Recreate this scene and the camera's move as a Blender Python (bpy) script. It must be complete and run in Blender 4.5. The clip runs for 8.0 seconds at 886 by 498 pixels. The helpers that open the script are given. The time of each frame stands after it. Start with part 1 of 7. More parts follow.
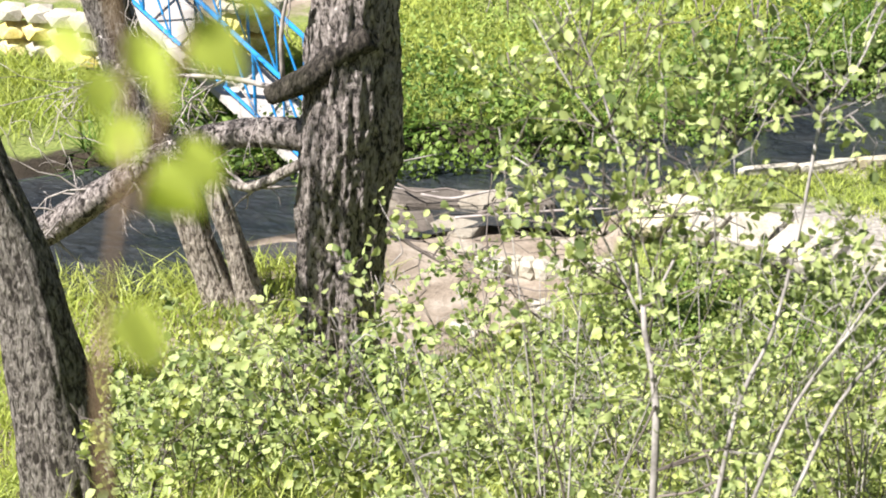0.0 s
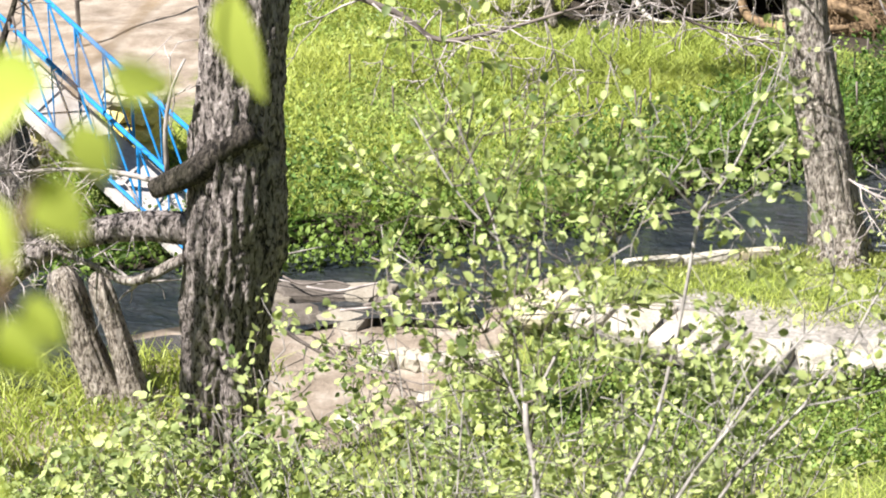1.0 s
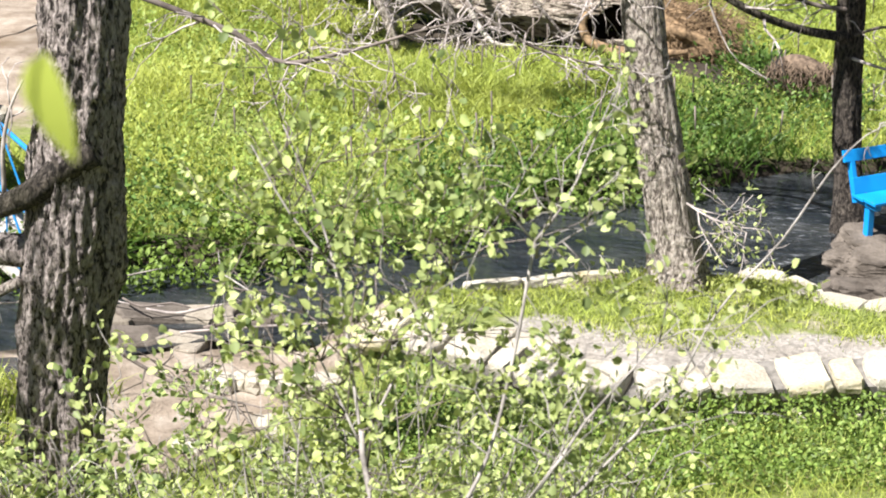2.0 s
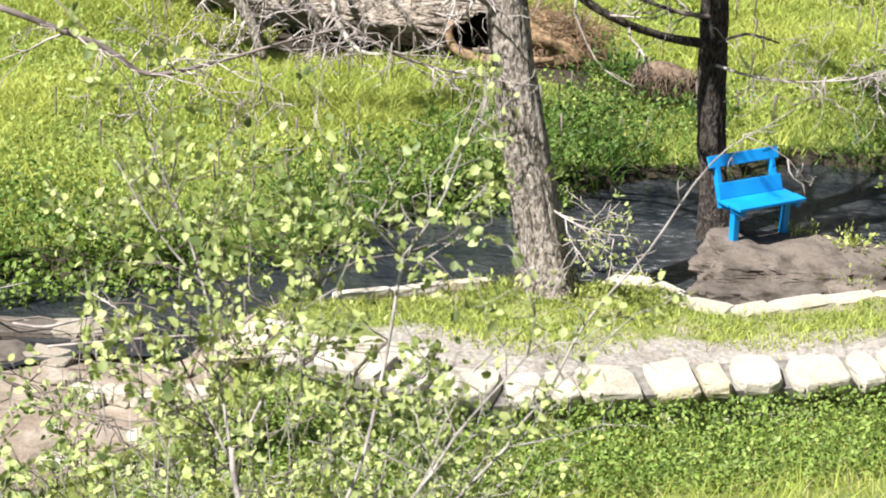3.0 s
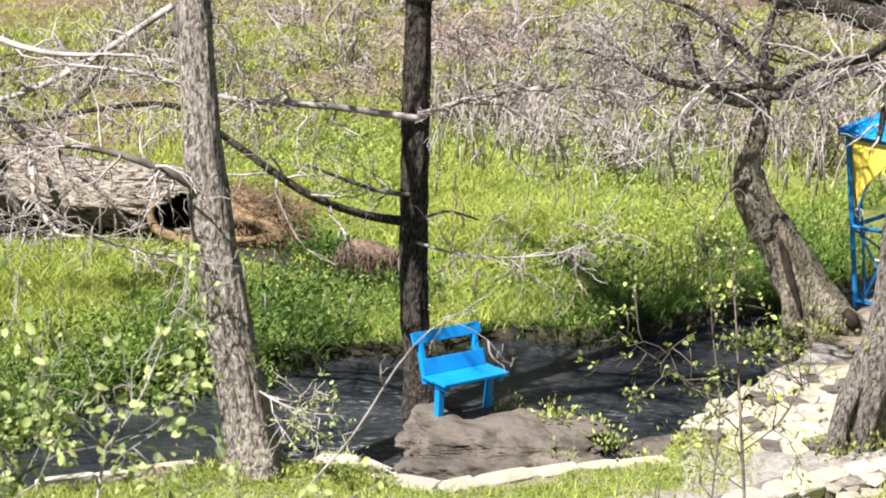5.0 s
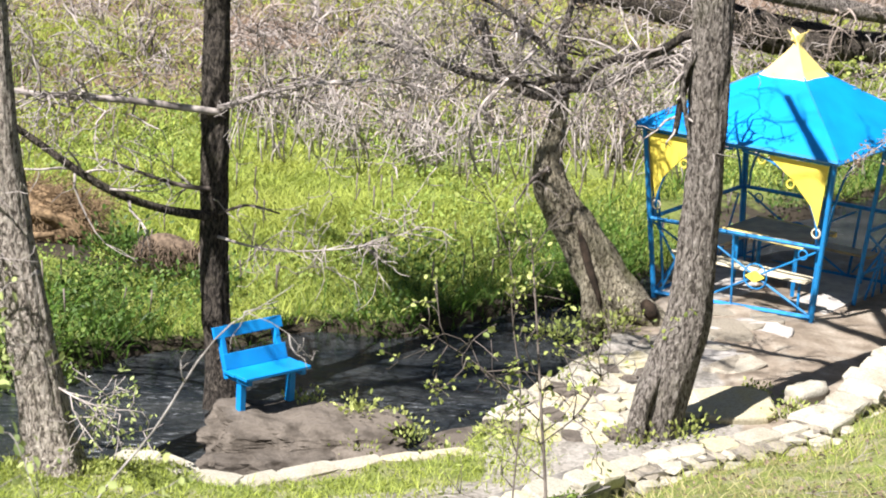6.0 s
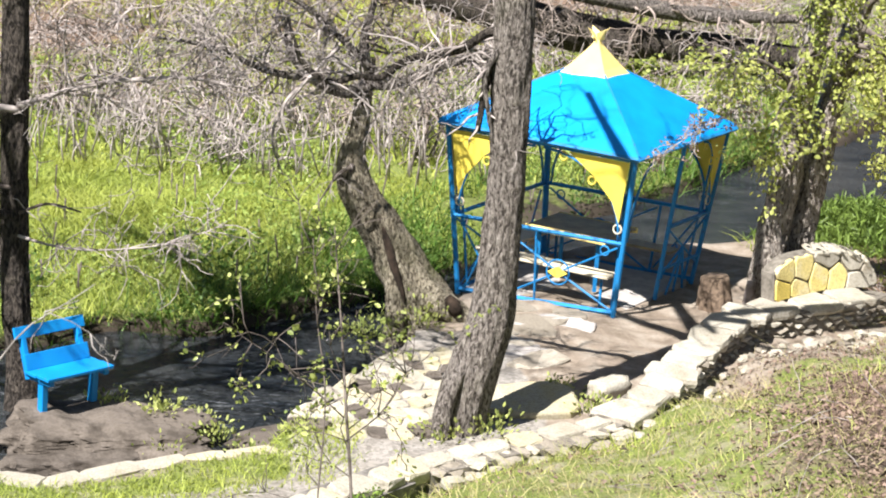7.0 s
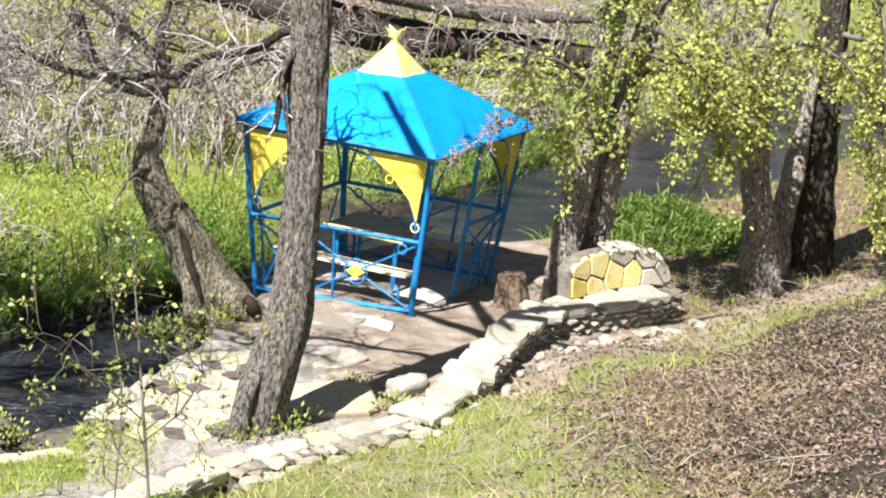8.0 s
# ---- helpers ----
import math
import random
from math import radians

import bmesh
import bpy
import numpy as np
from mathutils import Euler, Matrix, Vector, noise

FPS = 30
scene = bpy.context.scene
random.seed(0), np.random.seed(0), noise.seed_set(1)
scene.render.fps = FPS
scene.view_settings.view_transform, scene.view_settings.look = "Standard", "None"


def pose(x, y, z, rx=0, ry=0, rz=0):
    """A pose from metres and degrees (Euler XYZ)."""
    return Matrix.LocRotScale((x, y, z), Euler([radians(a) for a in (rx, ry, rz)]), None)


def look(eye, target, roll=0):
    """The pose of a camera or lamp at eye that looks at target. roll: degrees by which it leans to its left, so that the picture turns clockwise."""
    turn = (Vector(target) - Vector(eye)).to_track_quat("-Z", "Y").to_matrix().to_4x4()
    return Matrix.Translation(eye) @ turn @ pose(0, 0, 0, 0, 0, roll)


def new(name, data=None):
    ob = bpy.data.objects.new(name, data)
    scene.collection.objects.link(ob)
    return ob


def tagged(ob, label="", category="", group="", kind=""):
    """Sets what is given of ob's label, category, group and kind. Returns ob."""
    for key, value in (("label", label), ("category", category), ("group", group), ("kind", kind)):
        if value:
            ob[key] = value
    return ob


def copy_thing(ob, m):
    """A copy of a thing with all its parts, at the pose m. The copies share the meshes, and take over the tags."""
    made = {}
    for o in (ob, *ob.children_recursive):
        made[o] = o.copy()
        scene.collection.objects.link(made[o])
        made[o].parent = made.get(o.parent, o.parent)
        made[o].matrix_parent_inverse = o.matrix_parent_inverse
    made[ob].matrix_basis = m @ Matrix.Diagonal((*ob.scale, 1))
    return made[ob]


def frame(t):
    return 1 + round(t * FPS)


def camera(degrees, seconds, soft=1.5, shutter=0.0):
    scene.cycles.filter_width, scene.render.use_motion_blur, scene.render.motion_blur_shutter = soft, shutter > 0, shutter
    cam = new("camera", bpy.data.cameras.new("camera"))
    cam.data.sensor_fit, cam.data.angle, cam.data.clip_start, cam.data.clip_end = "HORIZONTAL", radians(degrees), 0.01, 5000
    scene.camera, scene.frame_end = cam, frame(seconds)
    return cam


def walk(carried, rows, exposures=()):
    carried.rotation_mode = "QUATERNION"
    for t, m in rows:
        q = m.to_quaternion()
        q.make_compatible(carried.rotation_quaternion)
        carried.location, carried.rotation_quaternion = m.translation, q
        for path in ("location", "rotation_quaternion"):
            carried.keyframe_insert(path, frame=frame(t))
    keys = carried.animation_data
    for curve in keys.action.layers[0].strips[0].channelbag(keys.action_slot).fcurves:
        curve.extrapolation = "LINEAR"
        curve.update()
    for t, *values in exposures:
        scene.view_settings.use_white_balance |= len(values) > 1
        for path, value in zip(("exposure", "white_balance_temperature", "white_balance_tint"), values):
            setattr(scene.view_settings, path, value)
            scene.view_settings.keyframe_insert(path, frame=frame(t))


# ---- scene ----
# ---- camera ----
cam = camera(21.15, 8.0, soft=1.9)
cam.data.dof.use_dof = True
cam.data.dof.focus_distance = 17.0
cam.data.dof.aperture_fstop = 9.0


def aim(x, z, yaw, tilt, roll):
    """Camera pose from its place, its turn to the right, its tilt down and its lean."""
    a, b = radians(yaw), radians(tilt)
    eye = Vector((x, 0.0, z))
    way = Vector((math.sin(a) * math.cos(b), math.cos(a) * math.cos(b), -math.sin(b)))
    return look(eye, eye + way * 25.0, roll)


PATH = [
    (0.0, aim(0.000, 7.910, -19.368, 22.188, -1.145)),
    (0.5, aim(0.011, 7.926, -18.414, 20.681, -1.014)),
    (1.0, aim(0.022, 7.943, -16.435, 20.065, -0.266)),
    (1.5, aim(0.034, 7.959, -14.408, 19.812, 0.557)),
    (2.0, aim(0.045, 7.975, -12.420, 19.562, 1.276)),
    (2.2, aim(0.046, 7.982, -11.691, 19.544, 1.311)),
    (3.3, aim(0.049, 8.018, -8.211, 19.011, 1.990)),
    (3.5, aim(0.050, 8.025, -7.660, 18.115, 2.213)),
    (4.0, aim(0.054, 8.039, -6.031, 15.791, 2.429)),
    (4.2, aim(0.055, 8.045, -5.290, 15.218, 2.508)),
    (5.3, aim(0.059, 8.050, -0.394, 14.797, 2.818)),
    (5.5, aim(0.060, 8.050, 0.586, 14.802, 3.067)),
    (6.0, aim(0.062, 8.050, 3.131, 14.743, 3.458)),
    (6.5, aim(0.064, 8.050, 5.456, 14.639, 3.873)),
    (7.0, aim(0.066, 8.050, 8.003, 14.487, 4.333)),
    (7.5, aim(0.068, 8.050, 10.382, 14.319, 4.875)),
    (8.0, aim(0.070, 8.050, 13.013, 14.101, 5.332)),
]
walk(cam, PATH, [(0.0, 1.5), (3.0, 1.4), (5.0, 1.3), (8.0, 1.3)])

# ---- world and sun ----
world = bpy.data.worlds.new("sky")
scene.world = world
world.use_nodes = True
wn = world.node_tree.nodes
sky = wn.new("ShaderNodeTexSky")
sky.sky_type = "NISHITA"
sky.sun_disc = False
sky.sun_elevation = radians(51)
SUN_WAY = Vector((0.67, 0.74, -1.27))  # the way the light travels
sky.sun_rotation = math.atan2(-SUN_WAY.x, -SUN_WAY.y)
wn["Background"].inputs["Strength"].default_value = 0.033
world.node_tree.links.new(sky.outputs[0], wn["Background"].inputs[0])
sun = new("sun", bpy.data.lights.new("sun", "SUN"))
sun.data.energy = 5.2
sun.data.angle = radians(0.5)
sun.data.color = (1.0, 0.952, 0.915)
sun.matrix_world = look((-20, -20, 40), Vector((-20, -20, 40)) + SUN_WAY)

# ---- materials ----
def material(name, rough=0.8, metal=0.0):
    m = bpy.data.materials.new(name)
    m.use_nodes = True
    b = m.node_tree.nodes["Principled BSDF"]
    b.inputs["Roughness"].default_value = rough
    b.inputs["Metallic"].default_value = metal
    b.inputs["Specular IOR Level"].default_value = 0.3
    return m, m.node_tree.nodes, m.node_tree.links, b


def add(nodes, kind, **values):
    n = nodes.new(kind)
    for k, v in values.items():
        n.inputs[k.replace("_", " ")].default_value = v
    return n


def ramp(nodes, links, fac, stops):
    r = nodes.new("ShaderNodeValToRGB")
    el = r.color_ramp.elements
    while len(el) < len(stops):
        el.new(0.5)
    for e, (p, c) in zip(el, stops):
        e.position, e.color = p, (*c, 1)
    links.new(fac, r.inputs[0])
    return r.outputs[0]


def blend(nodes, links, fac, a, b, mode="MIX"):
    n = nodes.new("ShaderNodeMix")
    n.data_type, n.blend_type = "RGBA", mode
    for sock, v in ((n.inputs[0], fac), (n.inputs[6], a), (n.inputs[7], b)):
        if isinstance(v, bpy.types.NodeSocket):
            links.new(v, sock)
        elif isinstance(v, tuple):
            sock.default_value = (*v, 1)
        else:
            sock.default_value = v
    return n.outputs[2]


def where(nodes, links, scale=(1, 1, 1), per_object=False):
    tc = nodes.new("ShaderNodeTexCoord" if per_object else "ShaderNodeNewGeometry")
    mp = nodes.new("ShaderNodeMapping")
    mp.inputs["Scale"].default_value = scale
    links.new(tc.outputs["Object" if per_object else "Position"], mp.inputs[0])
    return mp.outputs[0]


def relief(nodes, links, b, height, strength, dist):
    n = add(nodes, "ShaderNodeBump", Strength=strength, Distance=dist)
    links.new(height, n.inputs["Height"])
    links.new(n.outputs[0], b.inputs["Normal"])


def bark_material(name, dark, mid, light, moss=0.15, grain=1.0, stretch=(34, 34, 13)):
    """Furrowed bark: long plates split by dark cracks, with fine flecks and a little moss."""
    m, n, l, b = material(name, 0.95)
    v = where(n, l, tuple(s * grain for s in stretch))
    cell = add(n, "ShaderNodeTexNoise", Scale=1.0, Detail=6.0, Roughness=0.62, Distortion=0.7)
    l.new(v, cell.inputs[0])
    big = add(n, "ShaderNodeTexNoise", Scale=1.7, Detail=4.0)
    l.new(where(n, l), big.inputs[0])
    col = ramp(n, l, cell.outputs[0], [(0.41, dark), (0.48, mid), (0.62, light)])
    fleck = add(n, "ShaderNodeTexNoise", Scale=40.0, Detail=6.0, Roughness=0.75)
    l.new(where(n, l, (1.0, 1.0, 0.5)), fleck.inputs[0])
    col = blend(n, l, 0.6, col, ramp(n, l, fleck.outputs[0], [(0.36, (0.45, 0.43, 0.41)), (0.5, (1.0, 1.0, 1.0)), (0.66, (1.6, 1.6, 1.56))]), "MULTIPLY")
    mossy = ramp(n, l, big.outputs[0], [(0.55, (0, 0, 0)), (0.72, (moss, moss, moss))])
    l.new(blend(n, l, mossy, col, (0.13, 0.14, 0.05)), b.inputs["Base Color"])
    both = n.new("ShaderNodeMath")
    both.operation = "MULTIPLY_ADD"
    both.inputs[1].default_value = 0.35
    l.new(fleck.outputs[0], both.inputs[0])
    l.new(cell.outputs[0], both.inputs[2])
    relief(n, l, b, both.outputs[0], 1.0, 0.11)
    return m


def stone_material(name, a, c, stain, warm=0.0, stain_amount=0.5):
    m, n, l, b = material(name, 0.88)
    rnd = n.new("ShaderNodeObjectInfo")
    big = add(n, "ShaderNodeTexNoise", Scale=3.1, Detail=6.0, Roughness=0.6)
    l.new(where(n, l), big.inputs[0])
    fine = add(n, "ShaderNodeTexNoise", Scale=38.0, Detail=5.0, Roughness=0.7)
    l.new(where(n, l), fine.inputs[0])
    base = ramp(n, l, rnd.outputs["Random"], [(0.0, a), (1.0, c)])
    mask = ramp(n, l, big.outputs[0], [(0.48, (0, 0, 0)), (0.68, (stain_amount,) * 3)])
    col = blend(n, l, mask, base, stain)
    speck = ramp(n, l, fine.outputs[0], [(0.35, (0.62, 0.6, 0.56)), (0.55, (1, 1, 1))])
    l.new(blend(n, l, 0.8, col, speck, "MULTIPLY"), b.inputs["Base Color"])
    both = n.new("ShaderNodeMath")
    both.operation = "ADD"
    l.new(big.outputs[0], both.inputs[0])
    l.new(fine.outputs[0], both.inputs[1])
    relief(n, l, b, both.outputs[0], 0.7, 0.02)
    return m


def paint_material(name, colour, worn, rough=0.42, wear=0.62):
    m, n, l, b = material(name, rough)
    big = add(n, "ShaderNodeTexNoise", Scale=2.4, Detail=5.0)
    l.new(where(n, l), big.inputs[0])
    fine = add(n, "ShaderNodeTexNoise", Scale=26.0, Detail=6.0, Roughness=0.7)
    l.new(where(n, l), fine.inputs[0])
    tone = ramp(n, l, big.outputs[0], [(0.3, tuple(c * 0.82 for c in colour)), (0.7, tuple(min(1, c * 1.1) for c in colour))])
    chips = ramp(n, l, fine.outputs[0], [(wear, (0, 0, 0)), (wear + 0.06, (0.8, 0.8, 0.8))])
    l.new(blend(n, l, chips, tone, worn), b.inputs["Base Color"])
    relief(n, l, b, fine.outputs[0], 0.25, 0.006)
    return m


def leaf_material(name, young, old, through_light=0.45, rough=0.5):
    m, n, l, b = material(name, rough)
    geo = n.new("ShaderNodeNewGeometry")
    col = ramp(n, l, geo.outputs["Random Per Island"], [(0.0, old), (0.5, young), (1.0, tuple(min(1, c * 1.25) for c in young))])
    big = add(n, "ShaderNodeTexNoise", Scale=0.9, Detail=3.0)
    l.new(where(n, l), big.inputs[0])
    tint = ramp(n, l, big.outputs[0], [(0.35, (0.72, 0.82, 0.7)), (0.65, (1.0, 1.0, 1.0))])
    col = blend(n, l, 0.7, col, tint, "MULTIPLY")
    l.new(col, b.inputs["Base Color"])
    tr = n.new("ShaderNodeBsdfTranslucent")
    l.new(blend(n, l, 1.0, col, (1.0, 0.97, 0.74), "MULTIPLY"), tr.inputs[0])
    mix = n.new("ShaderNodeMixShader")
    mix.inputs[0].default_value = through_light
    l.new(b.outputs[0], mix.inputs[1])
    l.new(tr.outputs[0], mix.inputs[2])
    l.new(mix.outputs[0], n["Material Output"].inputs[0])
    return m


def ground_material():
    m, n, l, b = material("ground_cover", 0.95)
    at = n.new("ShaderNodeVertexColor")
    at.layer_name = "cover"
    sep = n.new("ShaderNodeSeparateColor")
    l.new(at.outputs[0], sep.inputs[0])
    p = where(n, l)
    mid = add(n, "ShaderNodeTexNoise", Scale=2.6, Detail=6.0, Roughness=0.62)
    fine = add(n, "ShaderNodeTexNoise", Scale=28.0, Detail=6.0, Roughness=0.7)
    chip = add(n, "ShaderNodeTexVoronoi", Scale=26.0)
    for t in (mid, fine, chip):
        l.new(p, t.inputs["Vector"])
    grass = ramp(n, l, fine.outputs[0], [(0.3, (0.06, 0.075, 0.022)), (0.5, (0.15, 0.19, 0.045)), (0.7, (0.28, 0.29, 0.1))])
    earth = ramp(n, l, mid.outputs[0], [(0.3, (0.17, 0.135, 0.1)), (0.5, (0.29, 0.24, 0.19)), (0.7, (0.42, 0.375, 0.315))])
    earth = blend(n, l, 0.55, earth, ramp(n, l, fine.outputs[0], [(0.3, (0.5, 0.47, 0.43)), (0.6, (1, 1, 1))]), "MULTIPLY")
    litter = ramp(n, l, chip.outputs["Color"], [(0.0, (0.045, 0.03, 0.023)), (0.5, (0.15, 0.1, 0.07)), (1.0, (0.32, 0.24, 0.18))])
    gravel = ramp(n, l, chip.outputs["Color"], [(0.0, (0.2, 0.185, 0.165)), (1.0, (0.42, 0.395, 0.36))])
    gravel = blend(n, l, 0.5, gravel, ramp(n, l, mid.outputs[0], [(0.35, (0.6, 0.56, 0.5)), (0.6, (1, 1, 1))]), "MULTIPLY")

    def patchy(socket):
        s = n.new("ShaderNodeMath")
        s.operation = "ADD"
        l.new(socket, s.inputs[0])
        l.new(mid.outputs[0], s.inputs[1])
        return ramp(n, l, s.outputs[0], [(0.72, (0, 0, 0)), (0.98, (1, 1, 1))])

    col = blend(n, l, patchy(sep.outputs[0]), grass, earth)
    col = blend(n, l, patchy(sep.outputs[1]), col, litter)
    col = blend(n, l, patchy(sep.outputs[2]), col, gravel)
    # dark layer: bank mud, plus painted shade under the log and bank lip
    wet = n.new("ShaderNodeVertexColor")
    wet.layer_name = "mud_shade"
    mud_shade = ramp(n, l, mid.outputs[0], [(0.3, (0.02, 0.016, 0.011)), (0.7, (0.066, 0.052, 0.037))])
    col = blend(n, l, patchy(wet.outputs[0]), col, mud_shade)
    l.new(col, b.inputs["Base Color"])
    relief(n, l, b, fine.outputs[0], 0.9, 0.03)
    return m


def water_material():
    m, n, l, b = material("stream_water", 0.06)
    b.inputs["Specular IOR Level"].default_value = 0.5
    b.inputs["IOR"].default_value = 1.33
    p = where(n, l, (1.0, 2.2, 1.0))
    wave = add(n, "ShaderNodeTexNoise", Scale=5.0, Detail=5.0, Roughness=0.62, Distortion=0.6)
    l.new(p, wave.inputs["Vector"])
    slow = add(n, "ShaderNodeTexNoise", Scale=0.8, Detail=4.0)
    l.new(p, slow.inputs["Vector"])
    l.new(ramp(n, l, slow.outputs[0], [(0.35, (0.015, 0.02, 0.026)), (0.65, (0.046, 0.051, 0.054))]), b.inputs["Base Color"])
    foam = n.new("ShaderNodeVertexColor")
    foam.layer_name = "foam"
    fleck = add(n, "ShaderNodeTexNoise", Scale=9.0, Detail=6.0, Roughness=0.7)
    l.new(where(n, l, (0.7, 2.0, 1.0)), fleck.inputs["Vector"])
    spots = ramp(n, l, fleck.outputs[0], [(0.55, (0, 0, 0)), (0.66, (1, 1, 1))])
    mask = blend(n, l, 1.0, foam.outputs[0], spots, "MULTIPLY")
    base = b.inputs["Base Color"].links[0].from_socket
    l.new(blend(n, l, mask, base, (0.62, 0.65, 0.68)), b.inputs["Base Color"])
    relief(n, l, b, wave.outputs[0], 1.0, 0.16)
    return m


def plain_material(name, a, c, rough=0.8, scale=8.0, metal=0.0):
    m, n, l, b = material(name, rough, metal)
    t = add(n, "ShaderNodeTexNoise", Scale=scale, Detail=5.0, Roughness=0.65)
    l.new(where(n, l), t.inputs["Vector"])
    l.new(ramp(n, l, t.outputs[0], [(0.35, a), (0.65, c)]), b.inputs["Base Color"])
    relief(n, l, b, t.outputs[0], 0.4, 0.01)
    return m


GROUND = ground_material()
WATER = water_material()
BARK = bark_material("furrowed_bark", (0.04, 0.033, 0.029), (0.155, 0.136, 0.122), (0.34, 0.31, 0.285))
BARK_OLD = bark_material("thick_plated_bark", (0.035, 0.029, 0.027), (0.265, 0.228, 0.214), (0.49, 0.435, 0.415), 0.05, 0.8, (34, 34, 14))
BARK_GREY = bark_material("grey_scaly_bark", (0.06, 0.05, 0.044), (0.2, 0.175, 0.155), (0.38, 0.345, 0.315), 0.25)
BARK_DARK = bark_material("dark_bark", (0.018, 0.015, 0.013), (0.06, 0.05, 0.043), (0.14, 0.12, 0.1), 0.2)
BARK_PALE = bark_material("pale_weathered_bark", (0.11, 0.092, 0.08), (0.37, 0.323, 0.283), (0.6, 0.545, 0.49), 0.12)
BARK_WILLOW = bark_material("mossy_willow_bark", (0.06, 0.048, 0.034), (0.26, 0.23, 0.165), (0.45, 0.41, 0.32), 0.5)
BARK_LOG = bark_material("dead_log_wood", (0.07, 0.055, 0.044), (0.34, 0.29, 0.24), (0.56, 0.5, 0.43), 0.05, 1.0, (5, 24, 24))
TWIG = plain_material("grey_twig", (0.19, 0.165, 0.155), (0.46, 0.415, 0.39), 0.85, 5.0)
TWIG_GREY = plain_material("grey_sapling_bark", (0.13, 0.118, 0.108), (0.36, 0.335, 0.315), 0.85, 9.0)
TWIG_PALE = plain_material("bleached_twig", (0.36, 0.325, 0.3), (0.62, 0.58, 0.54), 0.85, 5.0)
TWIG_DARK = plain_material("dark_twig", (0.05, 0.04, 0.035), (0.2, 0.17, 0.15), 0.9, 3.0)
BARK_STUMP = bark_material("bleached_stump_wood", (0.1, 0.08, 0.065), (0.36, 0.31, 0.26), (0.56, 0.5, 0.44), 0.1)
ROOTS = plain_material("rusty_rootwood", (0.085, 0.056, 0.034), (0.31, 0.215, 0.125), 0.95, 14.0)
ROOTS_DARK = plain_material("dark_rootwood", (0.04, 0.028, 0.02), (0.19, 0.14, 0.1), 0.95, 14.0)
# near-black brown; on the willow it stands in for shade inside recesses
HOLLOW = plain_material("near_black_brown", (0.012, 0.009, 0.007), (0.05, 0.035, 0.025), 1.0, 9.0)
LIME = stone_material("pale_limestone", (0.37, 0.346, 0.29), (0.5, 0.472, 0.4), (0.29, 0.255, 0.19), stain_amount=0.65)
LIME_YELLOW = stone_material("yellowish_limestone", (0.41, 0.375, 0.275), (0.5, 0.465, 0.36), (0.46, 0.38, 0.16))
YELLOW_STONE = stone_material("yellow_painted_stone", (0.72, 0.57, 0.14), (0.8, 0.7, 0.34), (0.76, 0.7, 0.5), stain_amount=0.75)
RUBBLE = stone_material("dark_rubble_stone", (0.2, 0.175, 0.14), (0.46, 0.42, 0.35), (0.14, 0.12, 0.09))
BOULDER = stone_material("grey_brown_boulder", (0.12, 0.103, 0.088), (0.175, 0.15, 0.127), (0.035, 0.028, 0.021), stain_amount=0.95)
MORTAR = plain_material("dark_mortar", (0.1, 0.09, 0.075), (0.22, 0.2, 0.17), 0.95, 12.0)
JOINT = plain_material("grey_joint_mortar", (0.1, 0.093, 0.084), (0.21, 0.198, 0.18), 0.95, 12.0)
BLUE = paint_material("sky_blue_paint", (0.005, 0.23, 0.6), (0.07, 0.16, 0.3))
# bench blue darkened for shade on the gazebo frame, with more chipping
BLUE_SHADE = paint_material("chipped_shade_blue_paint", (0.012, 0.205, 0.5), (0.05, 0.085, 0.14), 0.5, 0.56)
ROOF_BLUE = paint_material("roof_blue_paint", (0.0, 0.25, 0.68), (0.12, 0.36, 0.62), 0.5, 0.66)
YELLOW = paint_material("yellow_paint", (0.8, 0.65, 0.1), (0.62, 0.5, 0.2), 0.5, 0.64)
GOLD = paint_material("pale_yellow_sheet", (0.78, 0.62, 0.22), (0.6, 0.5, 0.22), 0.5, 0.66)
CREAM = paint_material("cream_painted_board", (0.62, 0.56, 0.42), (0.4, 0.34, 0.25), 0.6, 0.58)
TABLE = plain_material("brown_table_sheet", (0.2, 0.155, 0.085), (0.36, 0.29, 0.15), 0.45, 5.0)
CONCRETE = plain_material("pale_concrete", (0.3, 0.28, 0.265), (0.45, 0.425, 0.4), 0.9, 6.0)
GRASS = leaf_material("spring_grass_blades", (0.42, 0.465, 0.11), (0.2, 0.25, 0.055), 0.42)
# grass green darkened so that its colour carries the far bank's shade
GRASS_SHADE = leaf_material("shade_dark_grass_blades", (0.1, 0.185, 0.03), (0.03, 0.066, 0.012), 0.3)
GRASS_DRY = leaf_material("dry_grass_blades", (0.44, 0.39, 0.2), (0.28, 0.22, 0.11), 0.3)
# herb green darkened in colour in place of shade
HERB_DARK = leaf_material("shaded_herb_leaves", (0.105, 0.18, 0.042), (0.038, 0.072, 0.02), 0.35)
HERB_MID = leaf_material("green_herb_leaves", (0.19, 0.27, 0.06), (0.06, 0.1, 0.025), 0.35)
HERB_MEADOW = leaf_material("meadow_herb_leaves", (0.31, 0.39, 0.105), (0.12, 0.185, 0.042), 0.38)
HERB = leaf_material("fresh_herb_leaves", (0.41, 0.445, 0.15), (0.16, 0.21, 0.055), 0.38)
LEAF = leaf_material("young_shrub_leaves", (0.42, 0.475, 0.195), (0.1, 0.145, 0.05), 0.4)
LEAF_YELLOW = leaf_material("yellow_green_leaves", (0.52, 0.54, 0.17), (0.29, 0.33, 0.085), 0.5)
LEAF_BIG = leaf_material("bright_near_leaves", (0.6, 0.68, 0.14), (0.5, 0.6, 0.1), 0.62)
DRY_LEAF = leaf_material("dead_brown_leaves", (0.25, 0.175, 0.145), (0.035, 0.024, 0.02), 0.12, 0.8)
